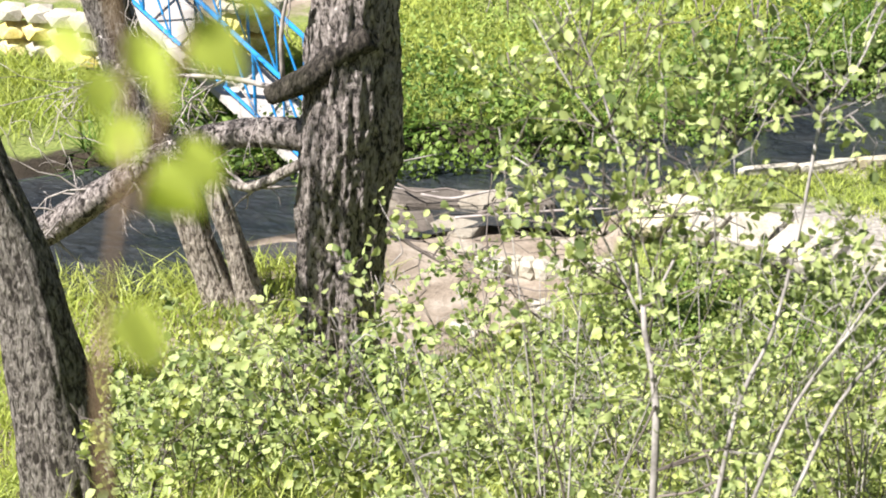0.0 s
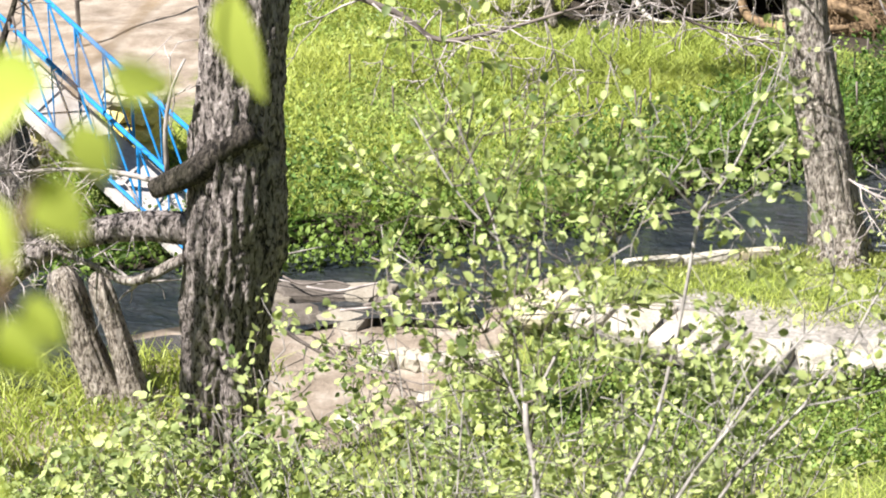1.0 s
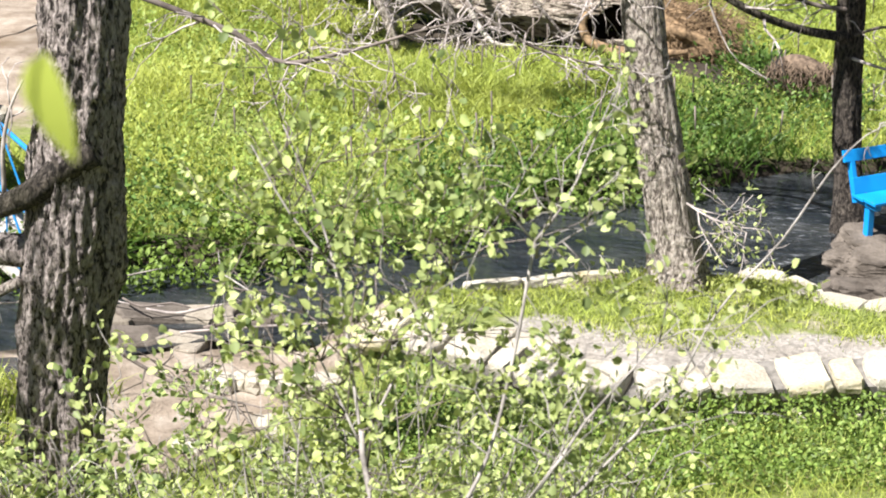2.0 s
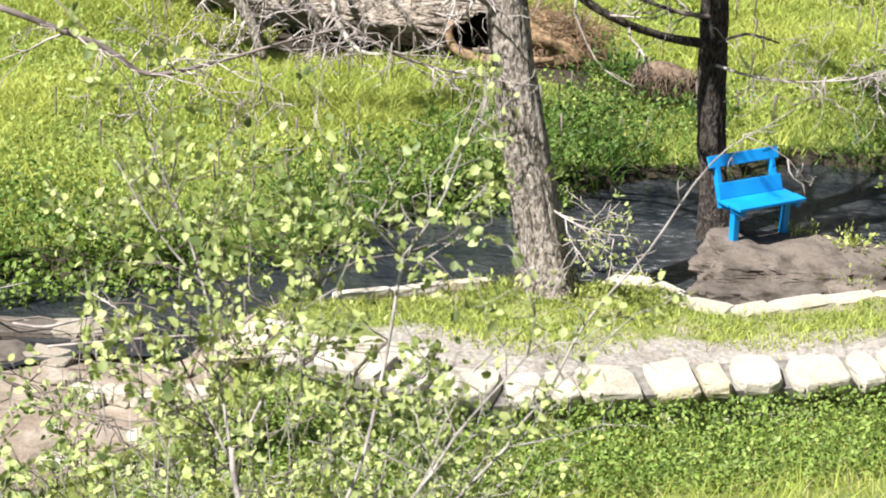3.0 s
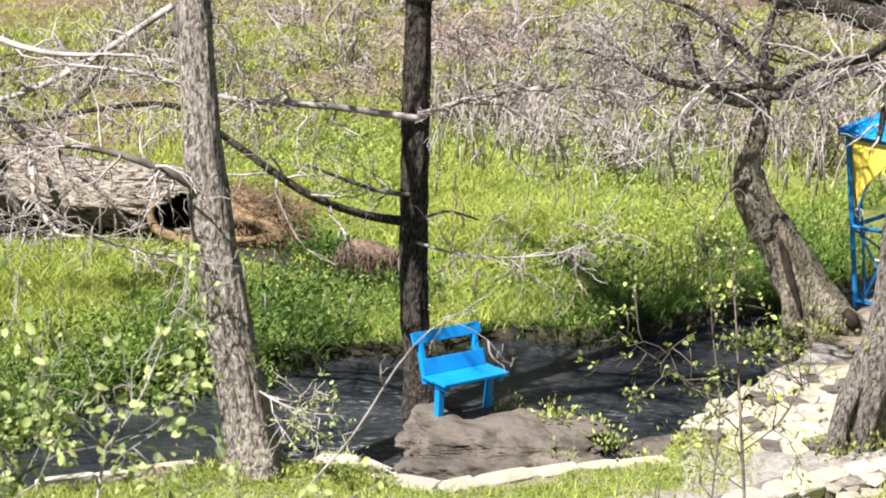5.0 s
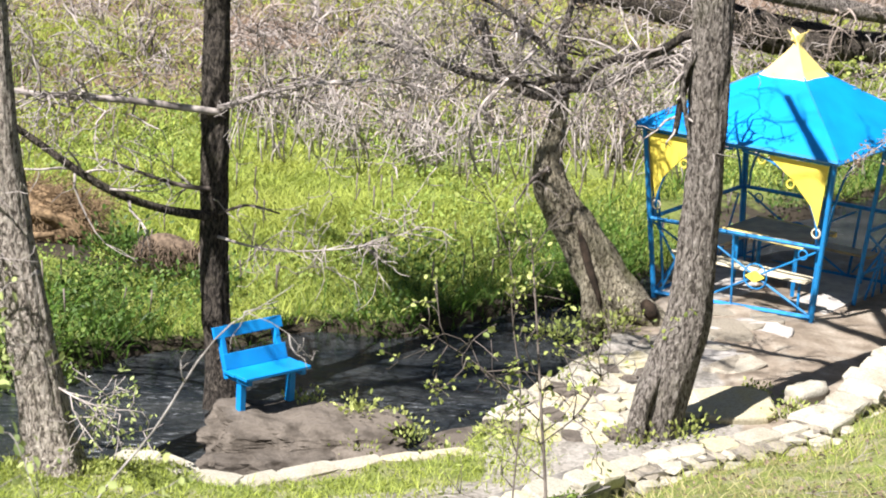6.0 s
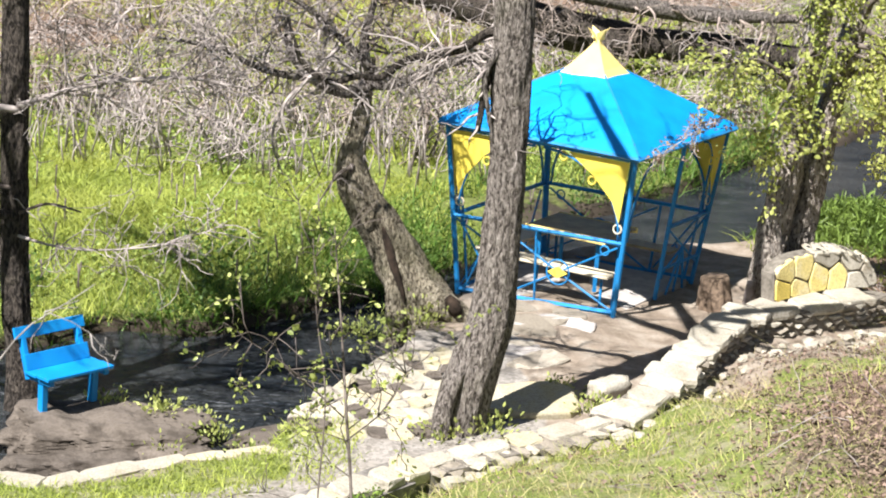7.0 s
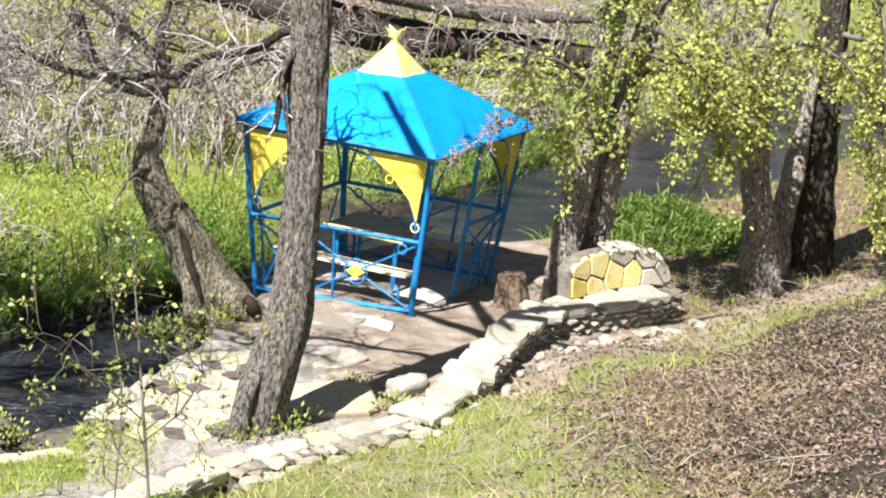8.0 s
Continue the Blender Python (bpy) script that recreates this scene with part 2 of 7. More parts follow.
STRAW = plain_material("straw_stems", (0.18, 0.145, 0.125), (0.4, 0.335, 0.295), 0.9, 3.0)

# ---- building helpers ----


def mesh_of(name, verts, faces, mat, smooth=True):
    me = bpy.data.meshes.new(name)
    me.from_pydata([tuple(v) for v in verts], [], [tuple(f) for f in faces])
    me.materials.append(mat)
    if smooth:
        me.polygons.foreach_set("use_smooth", [True] * len(me.polygons))
    me.update()
    return me


def thing(name, at, label, category, group="", kind=""):
    ob = new(name)
    ob.matrix_world = at if isinstance(at, Matrix) else Matrix.Translation(at)
    ob.empty_display_size = 0.2
    return tagged(ob, label, category, group, kind)


def hang(name, me, parent, label="", basis=None):
    """A mesh as one part of a thing; its coordinates are the thing's own unless a basis is given."""
    ob = new(name, me)
    ob.parent = parent
    if basis is not None:
        ob.matrix_basis = basis
    if label:
        ob["label"] = label
    return ob


def part(name, bm, mat, parent, label="", smooth=False):
    me = bpy.data.meshes.new(name)
    bm.to_mesh(me)
    bm.free()
    me.materials.append(mat)
    if smooth:
        me.polygons.foreach_set("use_smooth", [True] * len(me.polygons))
    return hang(name, me, parent, label)


def box(size, at=(0, 0, 0), turn=None, bevel=0.0):
    bm = bmesh.new()
    bmesh.ops.create_cube(bm, size=1.0)
    bmesh.ops.scale(bm, vec=size, verts=bm.verts)
    if bevel:
        bmesh.ops.bevel(bm, geom=bm.edges[:], offset=bevel, segments=2, affect="EDGES", profile=0.5)
    m = Matrix.Translation(at) @ (turn.to_4x4() if turn is not None else Matrix())
    bmesh.ops.transform(bm, matrix=m, verts=bm.verts)
    return bm


def rod_mesh(a, b, r, sides=8):
    """Verts and faces of a round bar from a to b."""
    return tube([(*a, r), (*b, r)], sides, step=9.0)


def smooth_path(path, step):
    p = np.array(path, float)
    if len(p) < 3:
        n = max(2, int(np.linalg.norm(p[-1, :3] - p[0, :3]) / step) + 1)
        s = np.linspace(0, 1, n)[:, None]
        return p[0] * (1 - s) + p[-1] * s
    out = []
    q = np.vstack([2 * p[0] - p[1], p, 2 * p[-1] - p[-2]])
    for i in range(1, len(q) - 2):
        n = max(1, int(np.linalg.norm(q[i + 1, :3] - q[i, :3]) / step))
        for s in np.arange(n) / n:
            out.append(0.5 * (2 * q[i] + (q[i + 1] - q[i - 1]) * s + (2 * q[i - 1] - 5 * q[i] + 4 * q[i + 1] - q[i + 2]) * s * s
                              + (3 * q[i] - q[i - 1] - 3 * q[i + 1] + q[i + 2]) * s ** 3))
    out.append(p[-1])
    out = np.array(out)
    out[:, 3] = np.maximum(out[:, 3], 0.0015)
    return out


def tube(path, sides=8, step=0.15, ridge=0.0, knots=0.0, seed=0):
    """A tapering tube along (x, y, z, r) points, with furrows (ridge) and swellings (knots)."""
    p = smooth_path(path, step)
    c, r = p[:, :3], p[:, 3]
    t = np.gradient(c, axis=0)
    t /= np.linalg.norm(t, axis=1)[:, None] + 1e-9
    ref = np.array([0.0, 0, 1]) if abs(t[0, 2]) < 0.8 else np.array([1.0, 0, 0])
    u = np.cross(t[0], ref)
    us = []
    for k in range(len(c)):
        u = u - t[k] * (u @ t[k])
        u /= np.linalg.norm(u)
        us.append(u)
    us = np.array(us)
    vs = np.cross(t, us)
    a = np.arange(sides) * 2 * math.pi / sides
    rad = np.repeat(r[:, None], sides, 1)
    if ridge or knots:
        for k in range(len(c)):
            for j in range(sides):
                q = Vector((math.cos(a[j]) * 2.2 + seed * 3.1, math.sin(a[j]) * 2.2, k * step * 0.9))
                w = Vector((math.cos(a[j]) * 7 + seed, math.sin(a[j]) * 7, k * step * 2.2))
                rad[k, j] *= 1 + knots * noise.noise(q) + ridge * noise.noise(w)
                if sides > 36:
                    rad[k, j] *= 1 + ridge * 0.3 * noise.noise(Vector((math.cos(a[j]) * 15 + seed, math.sin(a[j]) * 15, k * step * 3.5)))
    ring = c[:, None, :] + rad[..., None] * (np.cos(a)[None, :, None] * us[:, None, :] + np.sin(a)[None, :, None] * vs[:, None, :])
    verts = ring.reshape(-1, 3)
    faces = []
    for k in range(len(c) - 1):
        for j in range(sides):
            j2 = (j + 1) % sides
            faces.append((k * sides + j, k * sides + j2, (k + 1) * sides + j2, (k + 1) * sides + j))
    faces.append(tuple(range(sides - 1, -1, -1)))
    faces.append(tuple(range((len(c) - 1) * sides, len(c) * sides)))
    return verts, faces


def join(pieces):
    verts, faces, n = [], [], 0
    for v, f in pieces:
        verts.append(np.asarray(v))
        faces.extend(tuple(i + n for i in q) for q in f)
        n += len(v)
    return np.vstack(verts), faces


def unit(v):
    return v / (np.linalg.norm(v) + 1e-9)


def sprout(rng, start, way, length, r, depth, out, tips, bend=0.35, droop=0.0, kids=4, sides=5, kid_len=0.55, spread=0.9, thin=0.0045):
    """A wandering twig with side twigs; tubes go to out, tip places to tips."""
    n = max(3, int(length / 0.16))
    n = min(n, 9)
    p, w = np.array(start, float), unit(np.array(way, float))
    pts = [(*p, r)]
    for k in range(n):
        w = unit(w + rng.normal(0, bend / math.sqrt(n) * 1.4, 3) + np.array([0, 0, -droop / n]))
        p = p + w * length / n
        pts.append((*p, max(thin * 0.7, r * (1 - 0.8 * (k + 1) / n))))
        tips.append((p.copy(), w.copy(), depth))
    out.append(tube(pts, sides if r > 0.014 else 3, step=length / n * 1.01))
    if depth > 0:
        for k in range(kids):
            i = int(rng.integers(max(1, n // 4), n + 1))
            side = unit(np.cross(w, rng.normal(0, 1, 3)))
            sprout(rng, pts[i][:3], unit(w) + side * spread * rng.uniform(0.6, 1.3), length * kid_len * rng.uniform(0.6, 1.2),
                   max(thin, pts[i][3] * 0.6), depth - 1, out, tips, bend, droop, kids, sides, kid_len, spread, thin)


def leaf_cloud(name, at, ways, size, mat, rng, width=0.6, fold=0.25, jitter=0.35):
    """Many small leaves, each two folded halves, as one mesh. at, ways: base places and growing directions."""
    n = len(at)
    w = ways + rng.normal(0, jitter, (n, 3))
    w /= np.linalg.norm(w, axis=1)[:, None] + 1e-9
    s = np.cross(w, rng.normal(0, 1, (n, 3)) + np.array([0, 0, 0.9]))
    s /= np.linalg.norm(s, axis=1)[:, None] + 1e-9
    up = np.cross(s, w)
    L = size * rng.uniform(0.55, 1.25, (n, 1))
    W = L * width * 0.5 * rng.uniform(0.8, 1.15, (n, 1))
    lift = fold * W
    v = np.stack([at, at + w * L * 0.3 + s * W * 0.95 + up * lift, at + w * L * 0.72 + s * W * 0.8 + up * lift, at + w * L - up * lift * 0.5,
                  at + w * L * 0.72 - s * W * 0.8 + up * lift, at + w * L * 0.3 - s * W * 0.95 + up * lift], 1).reshape(-1, 3)
    k = np.arange(n)[:, None] * 6
    f = np.concatenate([k + np.array([[0, 1, 2, 3]]), k + np.array([[0, 3, 4, 5]])], 1).reshape(-1)
    return soup(name, v, f, 4, mat)


def soup(name, v, f, corners, mat):
    """A mesh from flat arrays, all faces with the same number of corners."""
    me = bpy.data.meshes.new(name)
    me.vertices.add(len(v))
    me.vertices.foreach_set("co", np.asarray(v, np.float32).ravel())
    nf = len(f) // corners
    me.loops.add(len(f))
    me.loops.foreach_set("vertex_index", np.asarray(f, np.int32))
    me.polygons.add(nf)
    me.polygons.foreach_set("loop_start", np.arange(nf, dtype=np.int32) * corners)
    me.materials.append(mat)
    me.update(calc_edges=True)
    return me


def blades(name, x, y, z, tall, wide, mat, rng, lean=0.35, drift=0.0):
    """Grass: each blade a bent strip of two faces."""
    n = len(x)
    a = rng.uniform(0, 2 * math.pi, n)
    s = np.stack([np.cos(a), np.sin(a), 0 * a], 1) * (wide * rng.uniform(0.6, 1.3, n))[:, None]
    b = np.stack([x, y, z - 0.02], 1)
    d = np.stack([rng.normal(0, lean, n) - 0.4 * drift, rng.normal(0, lean, n) - drift, np.ones(n) * (1 - 0.35 * drift)], 1)
    h = (tall * rng.uniform(0.45, 1.25, n))[:, None]
    mid = b + d * h * 0.55
    tip = b + d * h * np.array([1.5, 1.5, 0.95])
    v = np.stack([b - s, b + s, mid + s * 0.8, mid - s * 0.8, tip], 1).reshape(-1, 3)
    k = np.arange(n)[:, None] * 5
    f = np.concatenate([k + np.array([[0, 1, 2]]), k + np.array([[0, 2, 3]]), k + np.array([[3, 2, 4]])], 1).reshape(-1)
    return soup(name, v, f, 3, mat)


def rock_mesh(name, size, mat, seed, sub=2, rough=0.22, flat=0.5, box_like=0.55):
    """A weathered stone: a rounded block pushed about by noise."""
    bm = bmesh.new()
    bmesh.ops.create_icosphere(bm, subdivisions=sub, radius=1.0)
    for v in bm.verts:
        c = v.co.copy()
        m = max(abs(c.x), abs(c.y), abs(c.z))
        c = c.lerp(c / m, box_like)
        true = Vector((c.x * size[0], c.y * size[1], c.z * size[2])) * (2.2 / max(size))
        if sub > 3:
            c *= 1 + rough * (0.9 * noise.noise(true * 1.3 + Vector((seed * 7.3, seed, 0))) + 0.45 * (0.4 - abs(noise.noise(true * 3.1 + Vector((0, seed, 4))))) + 0.16 * noise.noise(true * 9 + Vector((seed, 2, 0))))
            v.co = Vector((c.x * size[0] / 2, c.y * size[1] / 2, c.z * size[2] / 2))
            continue
        c *= 1 + rough * noise.noise(c * 1.4 + Vector((seed * 7.3, seed * 1.7, 0))) + rough * 0.4 * noise.noise(c * 4 + Vector((seed, 0, seed * 3)))
        v.co = Vector((c.x * size[0] / 2, c.y * size[1] / 2, c.z * size[2] / 2))
    me = bpy.data.meshes.new(name)
    bm.to_mesh(me)
    bm.free()
    me.materials.append(mat)
    if sub == 3:
        me.polygons.foreach_set("use_smooth", [True] * len(me.polygons))
    return me


def slab_mesh(name, outline, thick, mat, seed=0, bevel=0.02, dome=0.0):
    """A flat stone with a wobbly outline (points in its own plane), its top at z = 0."""
    o = np.array(outline, float)
    c = o.mean(0)
    n = len(o)
    rings = []
    rng = np.random.default_rng(seed)
    wob = rng.normal(0, 0.006, n)
    for k, (s, z) in enumerate(((0.93, -thick), (1.0, -thick * 0.6), (1.0, -bevel * 1.2), (0.975, -bevel * 0.4), (0.93, 0.0))):
        q = c + (o - c) * s
        rings.append(np.column_stack([q + rng.normal(0, 0.004, q.shape), np.full(n, z) + wob * (1.0 if k < 4 else 0.3)]))
    v = np.vstack(rings + [np.array([[c[0], c[1], dome]])])
    f = []
    for k in range(4):
        for j in range(n):
            j2 = (j + 1) % n
            f.append((k * n + j, k * n + j2, (k + 1) * n + j2, (k + 1) * n + j))
    f.append(tuple(range(n - 1, -1, -1)))
    for j in range(n):
        f.append((4 * n + j, 4 * n + (j + 1) % n, 5 * n))
    return mesh_of(name, v, f, mat, smooth=False)

# ---- ground, stream and banks ----
NEAR_BANK = ((-60, -30, -12, -9, -6.6, -4.25, -2.6, -1.3, -0.65, 1.5, 2.2, 3.2, 4.2, 5.2, 7, 9.5, 11, 14, 20, 40, 80),
             (8, 14, 17.3, 18.2, 20.7, 21.0, 21.95, 22.0, 21.5, 22.6, 24.2, 26.2, 28.6, 30.4, 31.6, 32.4, 34, 36.5, 43, 60, 90))
FAR_BANK = ((-60, -30, -12, -9.5, -7.4, -5.2, -4.1, -2.7, -0.1, 0.9, 3.4, 5, 7, 10, 13, 20, 40, 80),
            (12, 17, 19.6, 20.3, 21.5, 22.9, 24.4, 25.85, 27.2, 27.6, 29.3, 31.5, 34.0, 37.8, 41, 50, 70, 100))
WALL_LINE = ((-60, -30, -12, -8, -6.6, -5.6, -5.1, -3.75, -2.6, -1.4, 0, 1.4, 3.1, 4.2, 5.4, 6.4, 7.1, 7.7, 8.6, 9.6, 12, 16, 40, 80),
             (5, 9, 13.5, 15.3, 16.3, 18.4, 19.55, 19.15, 18.75, 19.2, 19.7, 20.3, 21.85, 22.5, 23.1, 24.7, 25.9, 26.8, 27.35, 27.9, 29.6, 33, 50, 80))
WATER_Z = -0.36


def step01(v, a, b):
    s = np.clip((v - a) / (b - a), 0, 1)
    return s * s * (3 - 2 * s)


def soft_noise(x, y, scale, seed):
    """Cheap smooth noise from a few turned waves."""
    rng = np.random.default_rng(seed)
    out = 0 * x
    for k in range(9):
        a, ph, s = rng.uniform(0, 6.28), rng.uniform(0, 6.28), rng.uniform(0.5, 1.7)
        out = out + np.sin((x * np.cos(a) + y * np.sin(a)) * scale * s + ph) / 9 ** 0.5 * 1.2
    return out


def zone(x, y):
    """Signed metres: past the near bank (+ towards the water), past the far bank, up the hill from the wall line."""
    wob = 0.10 * soft_noise(x, y, 2.3, 3)
    near = (y - np.interp(x, *NEAR_BANK) + wob * 0.5) * 0.85
    far = (y - np.interp(x, *FAR_BANK) + wob * 1.6) * 0.8
    hill = (np.interp(x, *WALL_LINE) - y) * np.interp(x, (-20, -6, 0, 3, 6, 12), (0.85, 0.9, 0.97, 0.9, 0.72, 0.75))
    return near, far, hill


def ground_height(x, y):
    near, far, hill = zone(x, y)
    bump = 0.03 * soft_noise(x, y, 2.0, 1) + 0.012 * soft_noise(x, y, 7.0, 2)
    bed = -0.42 * step01(-x, 4.6, 5.8) * step01(hill, -9, -8.0) * step01(-near, -0.3, 0.2)
    terrace = bump + bed
    # the hillside that climbs to the camera
    foot = np.interp(x, (-8, -5.2, 1.0, 3.0, 3.7, 4.5, 6.2, 7, 10, 14), (-0.42, -0.42, -0.4, -0.24, -0.05, 0.06, 0.14, -0.06, -0.04, 0.1))
    h = np.clip(hill - np.interp(x, (3, 6, 7, 10, 12), (0, 0.1, 0.35, 0.35, 0)), 0, None)
    rise = foot + np.interp(x, (-3, 4), (0.16, 0.30)) * h + np.interp(x, (-3, 4), (0.0125, 0.0045)) * np.clip(h, 0, 18) ** 2
    rise = np.minimum(rise, 6.45 + 0.04 * soft_noise(x, y, 0.7, 6)) + bump * 1.6
    z = np.where(hill > 0, rise, terrace)
    # channel and meadow
    channel = -0.75 + 0.05 * soft_noise(x, y, 1.9, 8)
    z = np.where(hill > 0, z, z + (channel - z) * step01(near, -0.12, 0.3))
    meadow = -0.2 + 0.2 * step01(far, 0.1, 2.0) + 0.05 * soft_noise(x, y, 1.1, 4) + 0.02 * np.clip(far - 9, 0, 60) + 0.5 * np.clip(far - 22, 0, 45) + bump
    z = z - 0.12 * np.exp(-((x - 4.75) ** 2 + (y - 29.3) ** 2) / 0.9)
    z = z + (meadow - z) * step01(far, -0.08, 0.16)
    return z


def spread_axis(lo, hi, step, reach):
    mid = np.arange(lo, hi + step / 2, step)
    out, d, v = [], step, hi
    while v < reach:
        d *= 1.35
        v += d
        out.append(v)
    out = np.array(out)
    return np.concatenate([(lo + hi) - out[::-1], mid, out]) if abs(lo + hi) < 1e-6 else np.concatenate([lo - (out[::-1] - hi), mid, out])


gx, gy = spread_axis(-16, 18, 0.14, 2500), spread_axis(1, 48, 0.14, 2500)
GX, GY = np.meshgrid(gx, gy)
GZ = ground_height(GX, GY)
nx, ny = len(gx), len(gy)
idx = np.arange(nx * ny).reshape(ny, nx)
quads = np.stack([idx[:-1, :-1], idx[:-1, 1:], idx[1:, 1:], idx[1:, :-1]], -1).reshape(-1)
ground_me = soup("ground", np.column_stack([GX.ravel(), GY.ravel(), GZ.ravel()]), quads, 4, GROUND)
near, far, hill = (a.ravel() for a in zone(GX, GY))
X, Y, Z = GX.ravel(), GY.ravel(), GZ.ravel()
on_terrace = (hill < 0) & (near < 0.3)
path_gap = -hill  # metres beyond the wall line, on the terrace
earth = 0 * far + np.clip(1 - np.abs(near - 0.15) / 0.4, 0, 1) * 0.9
earth += on_terrace * step01(X, 3.0, 4.4) * (1 - step01(X, 8.6, 9.8)) * 0.9 + on_terrace * step01(-X, 4.7, 5.6) * 0.95
earth += ((near > 0.2) & (far < -0.1)) * 1.0
earth += (far > 0) * step01(-X - 0.3 * (Y - 27), 10.3, 11.8) * step01(Y, 23.5, 25.5) * 0.85
earth += (hill > 0) * step01(-X, 4.9, 5.8) * (1 - step01(hill, 0.6, 2.2)) * 0.9
litter = (hill > 0) * (step01(X + 0.35 * (hill - 3), 5.0, 9.0) * step01(hill, 1.2, 3.2) * 0.62 + 0.12)
litter += on_terrace * step01(X, 8.8, 10) * 0.55 + step01(far, 7, 11) * 0.62 + np.clip(1.0 - np.abs(far + 0.05) / 0.4, 0, 1) * 0.9
earth += (hill > 0) * step01(X, 6.6, 7.6) * (1 - step01(hill, 0.7, 1.3)) * 0.5
earth += (hill > 0) * step01(X, 2.5, 4.5) * 0.26 + on_terrace * step01(X, -4.5, -3.5) * (1 - step01(X, 2.5, 3.2)) * 0.22
paved = (X > 1.9) & (X < 4.6) & (hill < -0.3) & (near < 0.35) & (Y < 27)
gravel = paved * 0.8 + on_terrace * step01(X, -4.2, -3.0) * (1 - step01(X, 2.6, 3.6)) * (1 - step01(path_gap, 1.0, 1.4)) * 0.9
cover = ground_me.color_attributes.new("cover", "FLOAT_COLOR", "POINT")
cover.data.foreach_set("color", np.column_stack([np.clip(earth, 0, 1), np.clip(litter, 0, 1), np.clip(gravel, 0, 1), np.ones(len(X))]).astype(np.float32).ravel())
# far bank mud, its dark tone also standing in for shade under the lip
mud_shade = np.clip(1.1 - np.abs(far + 0.1) / 0.45, 0, 1) + (far > 0) * np.clip(0.28 * soft_noise(X, Y, 1.3, 33) * (1 - step01(far, 0.6, 2.6)), 0, 1)
# near bank mud; the strip along the fallen log is its shadow, painted dark
mud_shade += (hill < 0) * np.clip(1 - np.abs(near - 0.1) / 0.3, 0, 1) * 0.8 + (np.abs(Y - (29.75 - 0.25 * (X + 4))) < 0.6) * (X > -8) * (X < -2.4) * 0.9
mud_shade += (hill > 1.5) * step01(X + 0.35 * (hill - 3), 4.5, 9.0) * np.clip(0.42 + 0.3 * soft_noise(X, Y, 1.0, 35), 0, 0.9)
mud_shade_layer = ground_me.color_attributes.new("mud_shade", "FLOAT_COLOR", "POINT")
mud_shade_layer.data.foreach_set("color", np.repeat(np.clip(mud_shade, 0, 1)[:, None], 4, 1).astype(np.float32).ravel())
ground_me.polygons.foreach_set("use_smooth", [True] * len(ground_me.polygons))
ground = tagged(new("ground", ground_me), "grassy stream valley with a bare earth bank and hillside", "ground", kind="structure")

wv, wf = [], []
wx, rows = np.linspace(-30, 40, 281), 20
for i, x in enumerate(wx):
    a, b = np.interp(x, *NEAR_BANK) - 0.9, np.interp(x, *FAR_BANK) + 0.9
    wv += [(x, a + (b - a) * k / (rows - 1), WATER_Z) for k in range(rows)]
    if i:
        wf += [((i - 1) * rows + k, i * rows + k, i * rows + k + 1, (i - 1) * rows + k + 1) for k in range(rows - 1)]
water_me = mesh_of("water", wv, wf, WATER)
wq = np.array(wv)
foam = np.exp(-(np.hypot((wq[:, 0] + 1.9) / 0.7, (wq[:, 1] - 23.2) / 0.45)) ** 2) + 0.5 * np.exp(-(np.hypot((wq[:, 0] + 0.2) / 2.5, (wq[:, 1] - 24.8) / 0.8)) ** 2)
layer = water_me.color_attributes.new("foam", "FLOAT_COLOR", "POINT")
layer.data.foreach_set("color", np.repeat(np.clip(foam, 0, 1)[:, None], 4, 1).astype(np.float32).ravel())
tagged(new("water", water_me), "dark rippling water of a shallow stream", "water", kind="structure")


def floor_z(x, y):
    return float(ground_height(np.array([x]), np.array([y]))[0])


# ---- stone edging and walls ----
def along(points, spacing, rng, spread=0.25):
    """Places with directions along a line through the points, at uneven spacing: (place, way, length)."""
    p = smooth_path([(*q, 1.0) if len(q) == 3 else (*q, 0.0, 1.0) for q in points], 0.05)[:, :3]
    s = np.concatenate([[0], np.cumsum(np.linalg.norm(np.diff(p, axis=0), axis=1))])
    out, at = [], 0.0
    while at < s[-1] - spacing * 0.5:
        d = spacing * rng.uniform(1 - spread, 1 + spread)
        a, b = [np.array([np.interp(v, s, p[:, k]) for k in range(3)]) for v in (at, min(at + d, s[-1]))]
        out.append(((a + b) / 2, unit(b - a), np.linalg.norm(b - a)))
        at += d
    return out


def stone_outline(length, width, rng, n=11, power=0.38):
    a = np.linspace(0, 2 * math.pi, n, endpoint=False) + rng.uniform(0, 0.5)
    sx, sy = np.sign(np.cos(a)) * np.abs(np.cos(a)) ** power, np.sign(np.sin(a)) * np.abs(np.sin(a)) ** power
    r = 1 + rng.normal(0, 0.075, n)
    return np.column_stack([sx * length / 2 * r, sy * width / 2 * r])


def lay(name, parent, mid, way, outline, thick, mat, rng, tip=0.05, seed=0, lean=0.0):
    me = slab_mesh(name, outline, thick, mat, seed, bevel=min(0.045, thick * 0.35), dome=0.008)
    m = Matrix.Translation(mid) @ Euler((lean + rng.normal(0, tip), -math.asin(max(-1, min(1, way[2]))) + rng.normal(0, tip), math.atan2(way[1], way[0]))).to_matrix().to_4x4()
    return hang(name, me, parent, basis=m)


